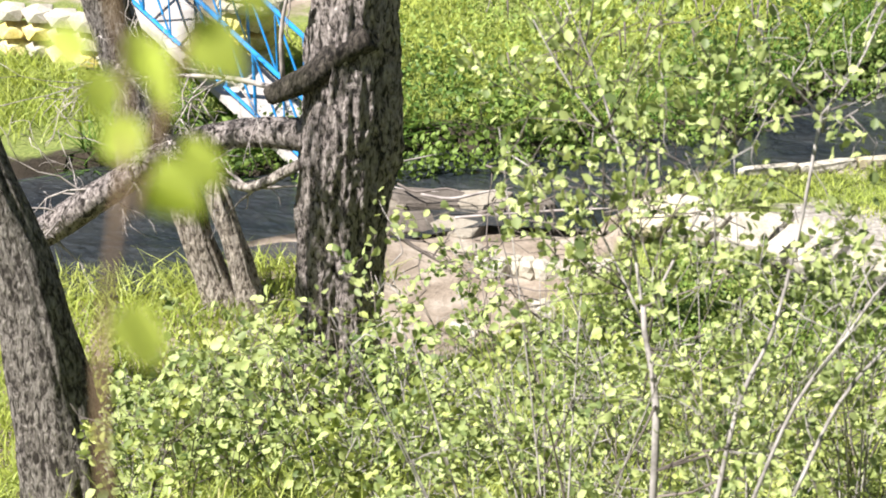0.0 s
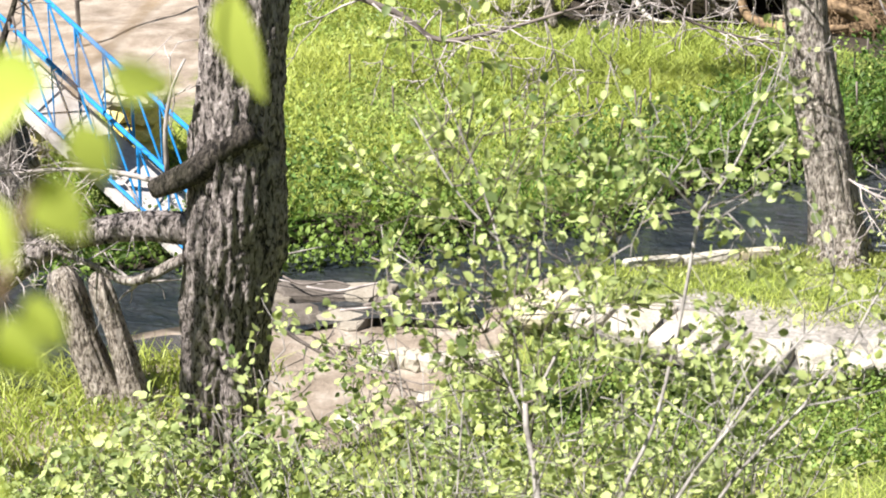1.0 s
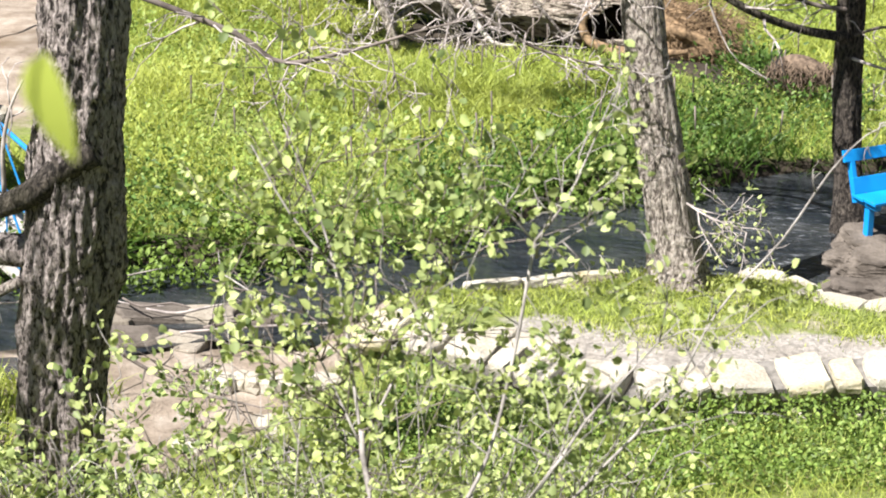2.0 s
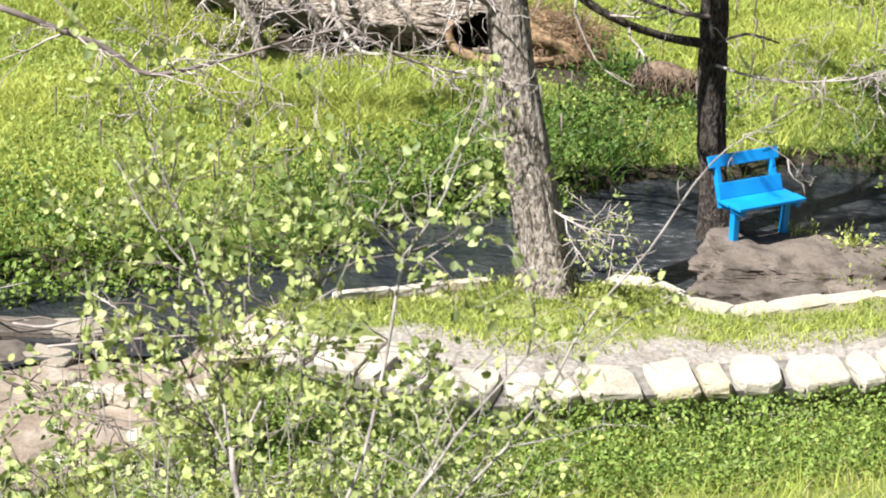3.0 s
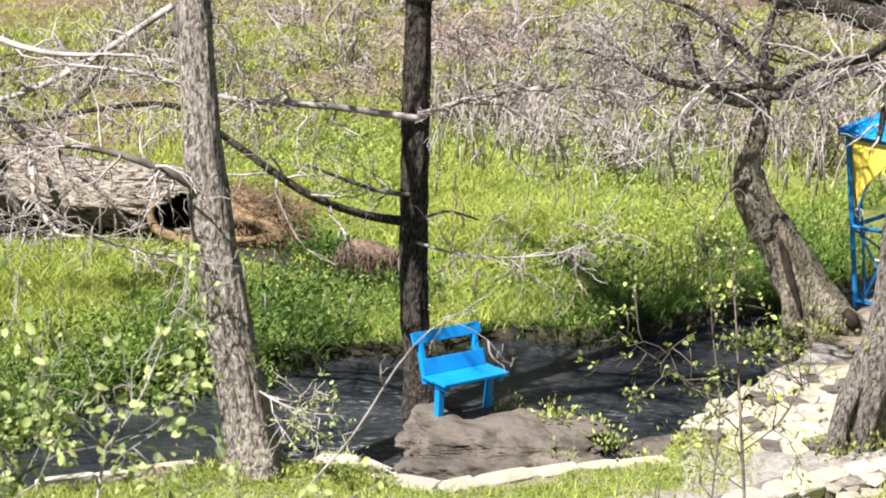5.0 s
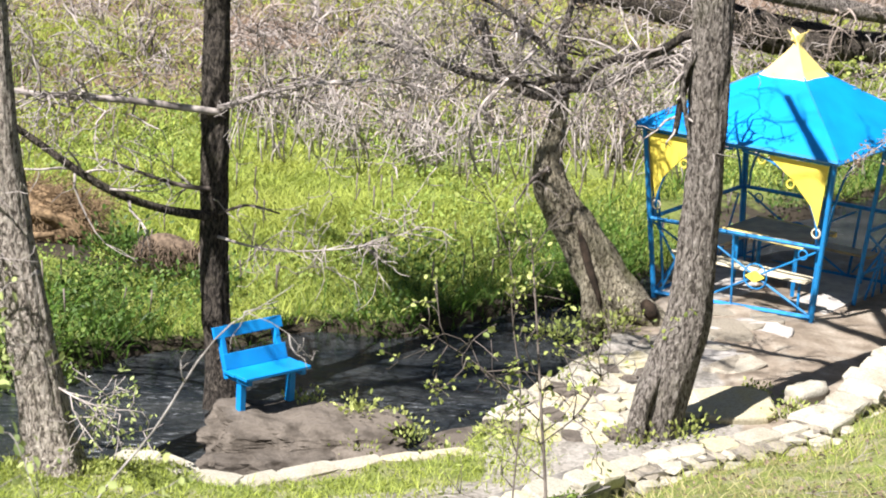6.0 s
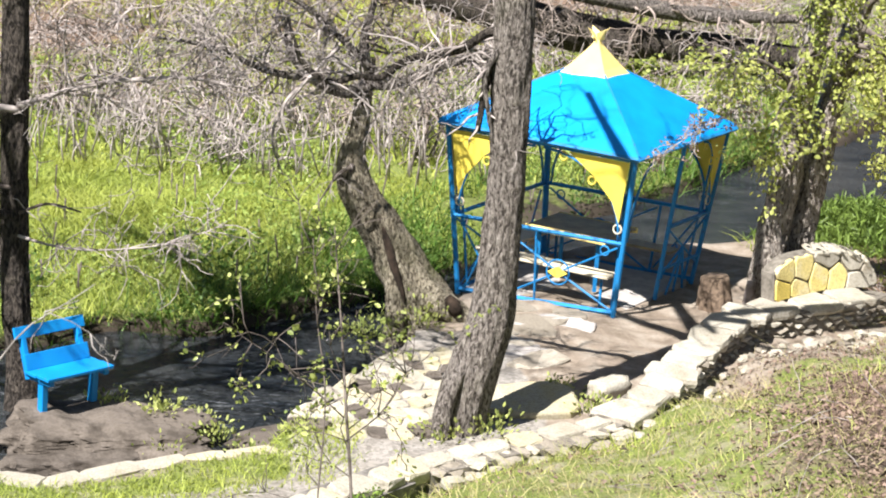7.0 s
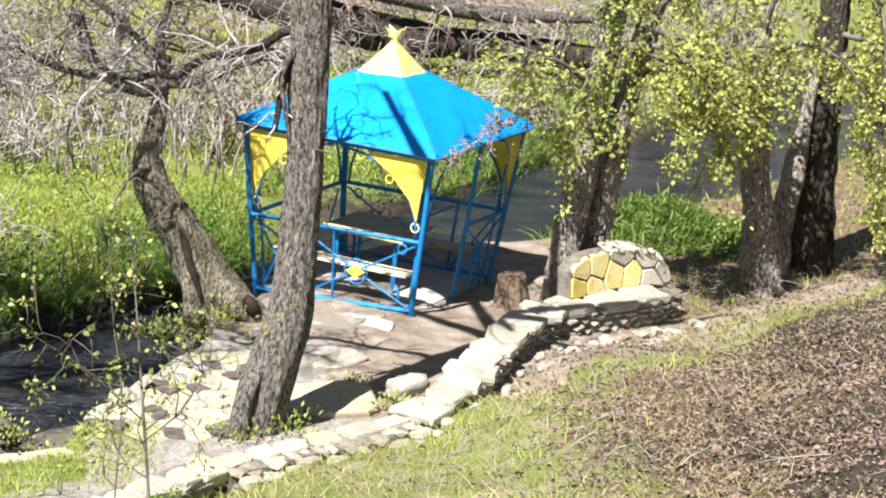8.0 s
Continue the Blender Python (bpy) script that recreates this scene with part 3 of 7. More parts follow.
def build_walls():
    rng = np.random.default_rng(21)
    # low retaining wall below the path
    wall = thing("retaining_wall", (0, 0, 0), "low dry retaining wall of pale limestone along the path", "wall", kind="structure")
    line = [(-5.1, 19.68, 0.03), (-3.75, 19.25, 0.05), (-2.55, 18.82, 0.07), (-1.4, 19.27, 0.09), (0, 19.77, 0.1), (1.4, 20.4, 0.1), (3.1, 22.0, 0.1)]
    for k, (p, w, d) in enumerate(along(line, 0.42, rng, 0.5)):
        out = np.array([w[1], -w[0], 0]) * rng.uniform(0.0, 0.07)
        lay("coping_stone", wall, p + out + np.array([0, 0, 0.04]), w, stone_outline(d * 0.88, rng.uniform(0.42, 0.6) * np.interp(p[0], (1.2, 2.4), (1, 0.6)), rng, 12, 0.45), rng.uniform(0.12, 0.17),
            LIME_YELLOW if rng.random() < 0.3 else LIME, rng, 0.07, k, 0.2)
    bm = bmesh.new()
    bed = smooth_path([(*q, 1) for q in line], 0.25)
    for a, b in zip(bed[:-1], bed[1:]):
        w = unit(b[:3] - a[:3])
        for corner in ((0.17, -0.085), (-0.22, 0.02), (-0.22, -0.2), (0.15, -0.2)):
            bm.verts.new(a[:3] + np.array([w[1], -w[0], 0]) * corner[0] + np.array([0, 0, corner[1]]))
    vs = list(bm.verts)
    for k in range(0, len(vs) - 4, 4):
        for j in range(4):
            bm.faces.new((vs[k + j], vs[k + 4 + j], vs[k + 4 + (j + 1) % 4], vs[k + (j + 1) % 4]))
    part("mortar_bed", bm, JOINT, wall, "grey mortar between the coping stones")
    for row, (drop, back) in enumerate(((0.22, 0.02), (0.40, -0.04))):
        for k, (p, w, d) in enumerate(along(line, 0.33, rng, 0.4)):
            side = np.array([w[1], -w[0], 0])
            m = pose(*(p + side * (-back - 0.02) - np.array([0, 0, drop])), 0, 0, math.degrees(math.atan2(w[1], w[0])))
            hang("wall_stone", rock_mesh("wall_stone", (d * 1.0, 0.32, 0.2), RUBBLE if rng.random() < 0.6 else LIME, k + row * 50, sub=1), wall, basis=m)
    # second row of flat stones behind the first near its low end
    for k, (p, w, d) in enumerate(along([(-4.9, 19.95, 0.02), (-3.9, 19.75, 0.03), (-3.0, 19.45, 0.04)], 0.42, rng)):
        lay("coping_stone", wall, p + np.array([0, 0, 0.02]), w, stone_outline(d * 0.95, 0.32, rng), 0.12, LIME, rng, 0.06, 300 + k)

    # curved wall that climbs to the stone seat
    seat_wall = thing("curved_stone_wall", (0, 0, 0), "curved rubble wall with pale coping ending in a seat", "wall", kind="structure")
    line = [(3.1, 22.0, 0.08), (4.2, 22.65, 0.13), (5.36, 23.3, 0.19), (5.9, 23.95, 0.25), (6.4, 24.85, 0.3), (7.08, 26.05, 0.36), (7.7, 27.0, 0.37), (8.6, 27.55, 0.37), (9.6, 28.15, 0.36)]
    for k, (p, w, d) in enumerate(along(line[:3], 0.36, rng, 0.45) + along(line[2:], 0.54, rng, 0.3)):
        upper = p[0] > 5.3
        wide = np.interp(p[0], (3, 5.2, 5.5, 6.5, 8.5), (0.3, 0.34, 0.46, 0.56, 0.6))
        lay("coping_stone", seat_wall, p + np.array([-w[1], w[0], 0]) * 0.1, w, stone_outline(d * 0.89, wide * rng.uniform(0.8, 1.1), rng, 10, 0.42), 0.11,
            LIME_YELLOW if rng.random() < 0.25 else LIME, rng, 0.02 if upper else 0.07, 500 + k, 0.06)
    for k, (p, w, d) in enumerate(along([(3.25, 21.85, 0.05), (4.2, 22.42, 0.09), (5.3, 23.05, 0.14), (5.9, 23.6, 0.18), (6.3, 24.3, 0.22)], 0.27, rng, 0.5)):
        if rng.random() < 0.82:
            lay("coping_stone", seat_wall, p + np.array([w[1], -w[0], 0]) * rng.uniform(0.0, 0.14) - np.array([0, 0, rng.uniform(0, 0.08)]), w, stone_outline(d * 0.86, rng.uniform(0.14, 0.27), rng, 8, 0.65), 0.1,
                RUBBLE if rng.random() < 0.3 else LIME, rng, 0.14, 560 + k)
    low = [(3.2, 21.85, 0), (4.2, 22.45, 0), (5.2, 23.0, 0), (6.45, 24.75, 0), (7.1, 25.95, 0), (7.75, 26.9, 0), (8.65, 27.4, 0), (9.55, 27.95, 0), (9.85, 28.3, 0)]
    for row in range(5):
        for k, (p, w, d) in enumerate(along(low, 0.24, rng, 0.5)):
            top = np.interp(p[0], (3, 5, 6.4, 7.1, 9.9), (0.0, 0.1, 0.22, 0.27, 0.27))
            z = top - row * 0.075
            m = pose(p[0] - w[1] * 0.12 + rng.normal(0, 0.015), p[1] + w[0] * 0.12, z, rng.normal(0, 4), rng.normal(0, 6), math.degrees(math.atan2(w[1], w[0])))
            hang("wall_stone", rock_mesh("wall_stone", (d * 1.05, 0.34, 0.085), RUBBLE if rng.random() < 0.6 else LIME, k + row * 31, sub=1, rough=0.3), seat_wall, basis=m)
    bm = bmesh.new()
    body = smooth_path([(*q[:2], 0, 1) for q in low], 0.2)
    for a, b in zip(body[:-1], body[1:]):
        w = unit(b[:3] - a[:3])
        top = float(np.interp(a[0], (3, 5, 6.4, 7.1, 9.9), (0.03, 0.13, 0.25, 0.31, 0.31)))
        mid = (a[:3] + b[:3]) / 2 + np.array([-w[1], w[0], 0]) * 0.2
        one = box((np.linalg.norm(b[:3] - a[:3]) * 1.02, 0.38, top + 0.5), (*mid[:2], (top - 0.5) / 2), Matrix.Rotation(math.atan2(w[1], w[0]), 3, "Z"))
        tmp = bpy.data.meshes.new("core")
        one.to_mesh(tmp)
        one.free()
        bm.from_mesh(tmp)
        bpy.data.meshes.remove(tmp)
    part("wall_core", bm, MORTAR, seat_wall)


build_walls()


def build_kerb():
    rng = np.random.default_rng(5)
    kerb = thing("stone_kerb", (0, 0, 0), "narrow pale stone kerb along the water's edge", "kerb", kind="structure")
    line = [(-4.35, 20.95, 0.03), (-3.4, 21.45, 0.03), (-2.75, 21.85, 0.03)]
    line2 = [(-1.95, 22.05, 0.02), (-1.3, 21.95, 0.02), (-0.95, 21.5, 0.02), (-0.6, 21.38, 0.02), (0.0, 21.8, 0.02), (0.8, 22.2, 0.02), (1.5, 22.5, 0.02), (2.1, 22.75, 0.02)]
    for L, wide in ((line, 0.14), (line2, 0.27)):
        for k, (p, w, d) in enumerate(along(L, 0.5, rng)):
            lay("kerb_stone", kerb, p + np.array([0, 0, 0.0]), w, stone_outline(d * 1.02, wide * rng.uniform(0.8, 1.25), rng), 0.16, LIME_YELLOW if rng.random() < 0.25 else LIME, rng, 0.04, 800 + k)


build_kerb()


def cells(seeds, reach, gap, n=20):
    """Outlines of the ground nearest to each seed, shrunk by half a joint: irregular fitted stones."""
    q = np.array(seeds)
    for i, c in enumerate(q):
        w = np.delete(q, i, 0) - c
        half = (w ** 2).sum(1) / 2
        poly = []
        for a in np.linspace(0, math.tau, n, endpoint=False):
            d = np.array([math.cos(a), math.sin(a)])
            t = w @ d
            r = min(reach, (half[t > 1e-6] / t[t > 1e-6]).min(initial=reach))
            poly.append(d * max(0.03, r - gap))
        yield c, np.array(poly)


def build_paving():
    """Flat stones fitted together over the sloping bank beside the leaning tree."""
    rng = np.random.default_rng(9)
    pave = thing("stone_paved_bank", (0, 0, 0), "sloping bank paved with pale yellowish flat stones", "paving", kind="structure")
    seeds = []
    for i in range(9):
        for j in range(10):
            u, v = (i + rng.uniform(0.1, 0.9)) / 9, (j + rng.uniform(0.1, 0.9)) / 10
            x, y = 1.95 + 2.0 * u + 0.35 * v, 22.95 + 0.35 * u + 3.3 * v * (0.7 + 0.3 * u)
            if math.hypot(x - 3.64, y - 23.4) < 0.36 or y > np.interp(x, *NEAR_BANK) + 0.4 or y < np.interp(x, (1.9, 2.6, 4), (23.5, 22.95, 23.2)):
                continue
            seeds.append((x, y))
    for k, (c, poly) in enumerate(cells(seeds, 0.3, 0.013)):
        x, y = c
        e = 0.15
        z = max(floor_z(x, y), -0.3)
        sx = (max(floor_z(x + e, y), -0.32) - max(floor_z(x - e, y), -0.32)) / (2 * e)
        sy = (max(floor_z(x, y + e), -0.32) - max(floor_z(x, y - e), -0.32)) / (2 * e)
        me = slab_mesh("paving_stone", poly * (1 + rng.normal(0, 0.03, (len(poly), 1))), 0.1, (LIME_YELLOW if rng.random() < 0.45 else LIME) if rng.random() < 0.85 else BOULDER, k, 0.02, 0.004)
        hang("paving_stone", me, pave, basis=Matrix.Translation((x, y, z + 0.026 + rng.normal(0, 0.008))) @ Euler((math.atan(sy) + rng.normal(0, 0.05), -math.atan(sx) + rng.normal(0, 0.05), 0)).to_matrix().to_4x4())


build_paving()


def loose_rock(name, at, size, turn, mat, seed, label, category="rock", sub=3, rough=0.25, box_like=0.55, tilt=(0, 0)):
    ob = new(name, rock_mesh(name, size, mat, seed, sub, rough, box_like=box_like))
    ob.matrix_world = pose(*at, tilt[0], tilt[1], turn)
    return tagged(ob, label, category)


def build_rubble():
    """Small broken stones fallen along the outer foot of the curved wall."""
    rng = np.random.default_rng(27)
    out = thing("fallen_rubble", (0, 0, 0), "small broken pale stones fallen at the wall foot", "rubble", kind="stuff")
    shapes = [rock_mesh("stone", (0.13, 0.1, 0.07), LIME if k % 2 else RUBBLE, 500 + k, 1, 0.35) for k in range(6)]
    for k in range(70):
        u = rng.uniform(0, 1)
        x = 6.6 + 3.4 * u
        y = np.interp(x, *WALL_LINE) - 0.12 - abs(rng.normal(0, 0.28))
        hang("stone", shapes[k % 6], out, basis=pose(x, y, floor_z(x, y) + 0.015, rng.uniform(0, 30), 0, rng.uniform(0, 360)) @ Matrix.Scale(rng.uniform(0.5, 1.6), 4))


build_rubble()


def build_rocks():
    loose_rock("boulder", (0.02, 23.47, -0.2), (2.15, 1.08, 0.4), 14, BOULDER, 3, "broad flat grey-brown boulder in the stream carrying the bench", "boulder", 5, 0.34, 0.45, (7, 2))
    loose_rock("boulder", (-0.3, 22.85, -0.36), (1.3, 0.6, 0.36), 10, BOULDER, 11, "layered brown boulder at the water's edge", "boulder", 4, 0.3)
    loose_rock("boulder", (0.72, 22.95, -0.3), (0.8, 0.5, 0.34), 20, BOULDER, 17, "small brown boulder with a rusty wet side", "boulder", 3, 0.3)
    loose_rock("flat_rock", (1.75, 23.6, -0.3), (0.9, 0.7, 0.22), 30, BOULDER, 23, "flat wet rock at the stream edge", "rock")
    rng = np.random.default_rng(19)
    for k, (at, size, turn, text) in enumerate((((4.62, 24.15, 0.14), (0.85, 0.78), 10, "big pale slab with yellow stains beside the leaning tree"), ((4.08, 24.2, 0.11), (0.55, 0.62), -14, "pale yellowish slab leaning by the tree foot"))):
        ob = new("slab_rock", slab_mesh("slab_rock", stone_outline(*size, rng, 9, 0.6), 0.24, LIME_YELLOW, 70 + k, 0.03, 0.012))
        ob.matrix_world = pose(*at, 9, -3, turn)
        tagged(ob, text, "rock")
    loose_rock("slab_rock", (5.5, 24.6, 0.1), (0.55, 0.3, 0.26), 40, LIME, 37, "pale block against the inside of the curved wall", "rock", 3, 0.2, 0.7)
    for k, (x, y, z, length, wide, turn) in enumerate(((-7.75, 19.9, -0.3, 0.75, 0.4, 15), (-7.2, 20.2, -0.28, 0.8, 0.35, 22), (-6.75, 20.35, -0.3, 0.6, 0.4, 8), (-7.25, 19.65, -0.32, 0.6, 0.5, 40), (-6.8, 19.75, -0.36, 0.5, 0.35, -10), (-6.3, 20.4, -0.32, 0.55, 0.3, 12))):
        ob = new("ledge_stone", slab_mesh("ledge_stone", stone_outline(length, wide, rng, 12, 0.5), 0.2, BOULDER if k % 2 else RUBBLE, 41 + k, 0.03, 0.015))
        ob.matrix_world = pose(x, y, z, rng.normal(0, 5), rng.normal(0, 5), turn)
        tagged(ob, "broken grey-brown ledge stone on the stream bank", "rock")
    drift = thing("driftwood", (0, 0, 0), "grey driftwood sticks washed up on the stream bank", "driftwood")
    for k in range(8):
        x, y, a, half = -7.0 + rng.normal(0, 0.75), 20.15 + rng.normal(0, 0.3), rng.normal(0.25, 0.35), rng.uniform(0.3, 0.9)
        ends = [(x + s * half * math.cos(a), y + s * half * math.sin(a), -0.2 + 0.06 * rng.random() + 0.04 * abs(s), 0.03 * (1.1 - 0.5 * s)) for s in (-1, -0.3, 0.4, 1)]
        v, f = tube([(p[0], p[1] + rng.normal(0, 0.05), p[2], p[3] * rng.uniform(0.2, 0.45)) for p in ends], 6, 0.08, 0.1, 0.2, k)
        hang("stick", mesh_of("stick", v, f, TWIG if k % 2 else TWIG_DARK), drift)
    rng = np.random.default_rng(13)
    for k in range(9):
        u = k / 8
        loose_rock("field_stone", (-6.2 + 1.0 * u, 18.8 + 0.2 * u + rng.normal(0, 0.04), -0.36), (rng.uniform(0.16, 0.32), 0.2, 0.2), rng.uniform(0, 180), LIME, 60 + k, "pale field stone lying on bare earth", "stone", 2)
    for k, (x, y) in enumerate(((-6.0, 17.6), (-6.4, 16.9), (-5.5, 18.0), (-6.9, 17.4), (-5.9, 16.4), (-7.2, 18.3), (-5.2, 17.3), (-6.2, 16.2), (-6.5, 19.2))):
        loose_rock("field_stone", (x, y, floor_z(x, y) + 0.03), (rng.uniform(0.15, 0.45), 0.18, 0.12), rng.uniform(0, 180), LIME if k % 3 == 0 else RUBBLE, 80 + k, "pale field stone lying on bare earth", "stone", 2)
    for k in range(16):
        a = rng.uniform(0, 1)
        x, y = (4.35 + 1.4 * a, 27.6 - 0.2 * a + rng.normal(0, 0.28)) if k % 2 else (4.5 + 0.5 * a, 27.4 - 2.0 * a)
        ob = new("flat_stone", slab_mesh("flat_stone", stone_outline(rng.uniform(0.35, 0.75), rng.uniform(0.3, 0.55), rng, 11, 0.6), 0.08, CONCRETE if k % 3 == 0 else RUBBLE, 100 + k, 0.02, 0.004))
        ob.matrix_world = pose(x, y, floor_z(x, y) + 0.025, rng.normal(0, 2), rng.normal(0, 2), rng.uniform(0, 180))
        tagged(ob, "flat pale stone sunk in the earth by the gazebo", "stone")


build_rocks()

# ---- gazebo ----
def bars(name, segs, parent, mat=None, label=""):
    """Round or square bars joined into one part: segs of (a, b, r, sides)."""
    v, f = join([rod_mesh(a, b, r, s) for a, b, r, s in segs])
    return hang(name, mesh_of(name, v, f, mat or BLUE_SHADE, smooth=False), parent, label)


def ring_part(name, at, r, thick, normal, parent, mat):
    """A closed hoop."""
    n = Vector(normal).normalized()
    q = n.to_track_quat("Z", "Y").to_matrix()
    v, f = [], []
    for i in range(18):
        a = i * math.tau / 18
        for j in range(6):
            b = j * math.tau / 6
            p = Vector(((r + thick * math.cos(b)) * math.cos(a), (r + thick * math.cos(b)) * math.sin(a), thick * math.sin(b)))
            v.append(tuple(q @ p + Vector(at)))
    for i in range(18):
        for j in range(6):
            f.append((i * 6 + j, ((i + 1) % 18) * 6 + j, ((i + 1) % 18) * 6 + (j + 1) % 6, i * 6 + (j + 1) % 6))
    return hang(name, mesh_of(name, v, f, mat), parent)


def sheet(name, pts, thick, mat, parent, label=""):
    """A thin plate over a flat outline."""
    p = [Vector(q) for q in pts]
    n = (p[1] - p[0]).cross(p[-1] - p[0]).normalized() * thick
    k = len(p)
    v = [tuple(q) for q in p] + [tuple(q + n) for q in p]
    f = [tuple(range(k - 1, -1, -1)), tuple(range(k, 2 * k))] + [(i, (i + 1) % k, k + (i + 1) % k, k + i) for i in range(k)]
    return hang(name, mesh_of(name, v, f, mat, smooth=False), parent, label)


def build_gazebo():
    g = thing("gazebo", pose(5.98, 29.38, 0.0, 0, 0, -38.3), "blue metal gazebo with yellow corner flags and finial", "gazebo")
    top, base, H = 1.395, 1.12, 2.12
    sink = {(-1, -1): 0.15, (-1, 1): 0.08}
    corner = {"a": (-1, -1), "b": (1, -1), "c": (1, 1), "d": (-1, 1)}

    def spot(s, z):
        k = base + (top - 0.06 - base) * z / H
        return Vector((s[0] * k, s[1] * k, z - sink.get(s, 0.0) * (1 - z / H)))

    def on(s0, s1, u, z):
        return spot(s0, z).lerp(spot(s1, z), u)

    for s in corner.values():
        bars("post", [(spot(s, 0.0), spot(s, H), 0.034, 8)], g)
        bars("post_liner", [(Vector((spot(s, 0.02).x * 0.93, spot(s, 0.02).y * 0.93, 0.02)), Vector((spot(s, H).x * 0.93, spot(s, H).y * 0.93, H)), 0.016, 6)], g)
    order = ["a", "b", "c", "d"]
    for i in range(4):
        s0, s1 = corner[order[i]], corner[order[(i + 1) % 4]]
        out = Vector((s0[0] + s1[0], s0[1] + s1[1], 0)).normalized()
        entrance = i == 1
        bars("eave_rail", [(spot(s0, H), spot(s1, H), 0.03, 6)], g)
        bars("eave_rail", [(spot(s0, H - 0.07), spot(s1, H - 0.07), 0.016, 6)], g)
        if not entrance:
            bars("bottom_rail", [(spot(s0, 0.06), spot(s1, 0.06), 0.035, 4)], g)
            bars("top_rail", [(spot(s0, 0.98), spot(s1, 0.98), 0.028, 6)], g)
            bars("baluster", [(on(s0, s1, 0.5, 0.06), on(s0, s1, 0.5, 0.98), 0.016, 6)], g)
            bars("baluster", [(on(s0, s1, 0.28, 0.06), on(s0, s1, 0.28, 0.98), 0.02, 6)], g)
            mid = on(s0, s1, 0.64, 0.48)
            for u, z in ((0.30, 0.92), (0.30, 0.08), (0.97, 0.92), (0.97, 0.1)):
                bars("brace", [(mid, on(s0, s1, u, z), 0.014, 6)], g)
            for u, z in ((0.05, 0.9), (0.26, 0.12), (0.05, 0.1)):
                bars("brace", [(on(s0, s1, 0.15, 0.5), on(s0, s1, u, z), 0.014, 6)], g)
            d = (spot(s1, 0) - spot(s0, 0)).normalized() * 0.14
            sheet("diamond", [mid - d + out * 0.02, mid - Vector((0, 0, 0.08)) + out * 0.02, mid + d + out * 0.02, mid + Vector((0, 0, 0.08)) + out * 0.02], 0.008, YELLOW, g, "pale yellow diamond plate")
            ring_part("ring", on(s0, s1, 0.9, 0.86), 0.06, 0.011, out, g, BLUE_SHADE)
            ring_part("ring", mid + out * 0.005, 0.16, 0.011, out, g, BLUE_SHADE)
        else:
            u = 0.52
            bars("door_post", [(on(s0, s1, u, 0.0), on(s0, s1, u, H), 0.03, 8)], g)
            bars("top_rail", [(on(s0, s1, u, 0.98), on(s0, s1, 1, 0.98), 0.028, 6)], g)
            bars("bottom_rail", [(on(s0, s1, u, 0.4), on(s0, s1, 1, 0.4), 0.02, 6)], g)
            c = on(s0, s1, 0.76, 0.62)
            for uu, z in ((u, 0.95), (u, 0.3), (1, 0.95), (1, 0.3), (0.76, 0.0), (0.66, 0.0), (0.88, 0.0)):
                bars("brace", [(c, on(s0, s1, uu, z), 0.016, 6)], g)
        # curved bracket and flag at either end
        for e, (p0, p1) in enumerate(((s0, s1), (s1, s0))):
            arc = []
            for k in range(10):
                a = k / 9 * math.pi / 2
                u = 0.035 + 0.44 * (1 - math.cos(a)) if not entrance else 0.035 + 0.22 * (1 - math.cos(a))
                arc.append((*on(p0, p1, u, 1.0 + (H - 1.1) * math.sin(a)), 0.016))
            v, f = tube(arc, 6, step=0.2)
            hang("bracket", mesh_of("bracket", v, f, BLUE_SHADE), g)
            if (i == 0 and e == 1) or (i == 3 and e == 1) or (i == 1 and e == 1) or (i == 0 and e == 0) or (i == 2 and e == 0):
                w = 0.34 if not entrance else 0.2
                lift = out * 0.012
                pts = [on(p0, p1, 0.04, 1.24) + lift, on(p0, p1, 0.09, 1.5) + lift, on(p0, p1, 0.2 if not entrance else 0.12, 1.78) + lift, on(p0, p1, w, H - 0.09) + lift, on(p0, p1, 0.025, H - 0.09) + lift]
                sheet("flag", pts if e == 0 else pts[::-1], 0.006, YELLOW, g, "yellow painted sheet flag")
                ring_part("ring", on(p0, p1, 0.045, 1.16), 0.055, 0.012, out, g, CREAM)
                ring_part("ring", on(p0, p1, w + 0.03, H - 0.16), 0.05, 0.012, out, g, YELLOW)
                ring_part("ring", on(p0, p1, w * 0.62, 1.72), 0.05, 0.012, out, g, YELLOW)
    # roof: four slightly sagging faces
    rim, apex, n = H + 0.015, H + 0.755, 8
    roof_r = top + 0.02
    for i in range(4):
        s0, s1 = corner[order[i]], corner[order[(i + 1) % 4]]
        v, f = [], []
        for r in range(n + 1):
            k = 1 - r / n * 0.86
            z = rim + (apex - rim) * (r / n) ** 0.92
            for c in range(n + 1):
                u = c / n
                q = Vector((s0[0] + (s1[0] - s0[0]) * u, s0[1] + (s1[1] - s0[1]) * u, 0)) * roof_r * k
                v.append((q.x, q.y, z + 0.012 * noise.noise(Vector((q.x * 2.2, q.y * 2.2, 3.0)))))
        m = len(v)
        v += [(a, b, c - 0.02) for a, b, c in v]
        w = n + 1
        for r in range(n):
            for c in range(n):
                a = r * w + c
                f.append((a, a + 1, a + w + 1, a + w))
                f.append((m + a, m + a + w, m + a + w + 1, m + a + 1))
        for c in range(n):
            f.append((c, m + c, m + c + 1, c + 1))
        hang("roof_panel", mesh_of("roof_panel", v, f, ROOF_BLUE, smooth=False), g, "sky-blue painted roof sheet")
        e0, e1 = Vector((s0[0], s0[1], 0)) * roof_r, Vector((s1[0], s1[1], 0)) * roof_r
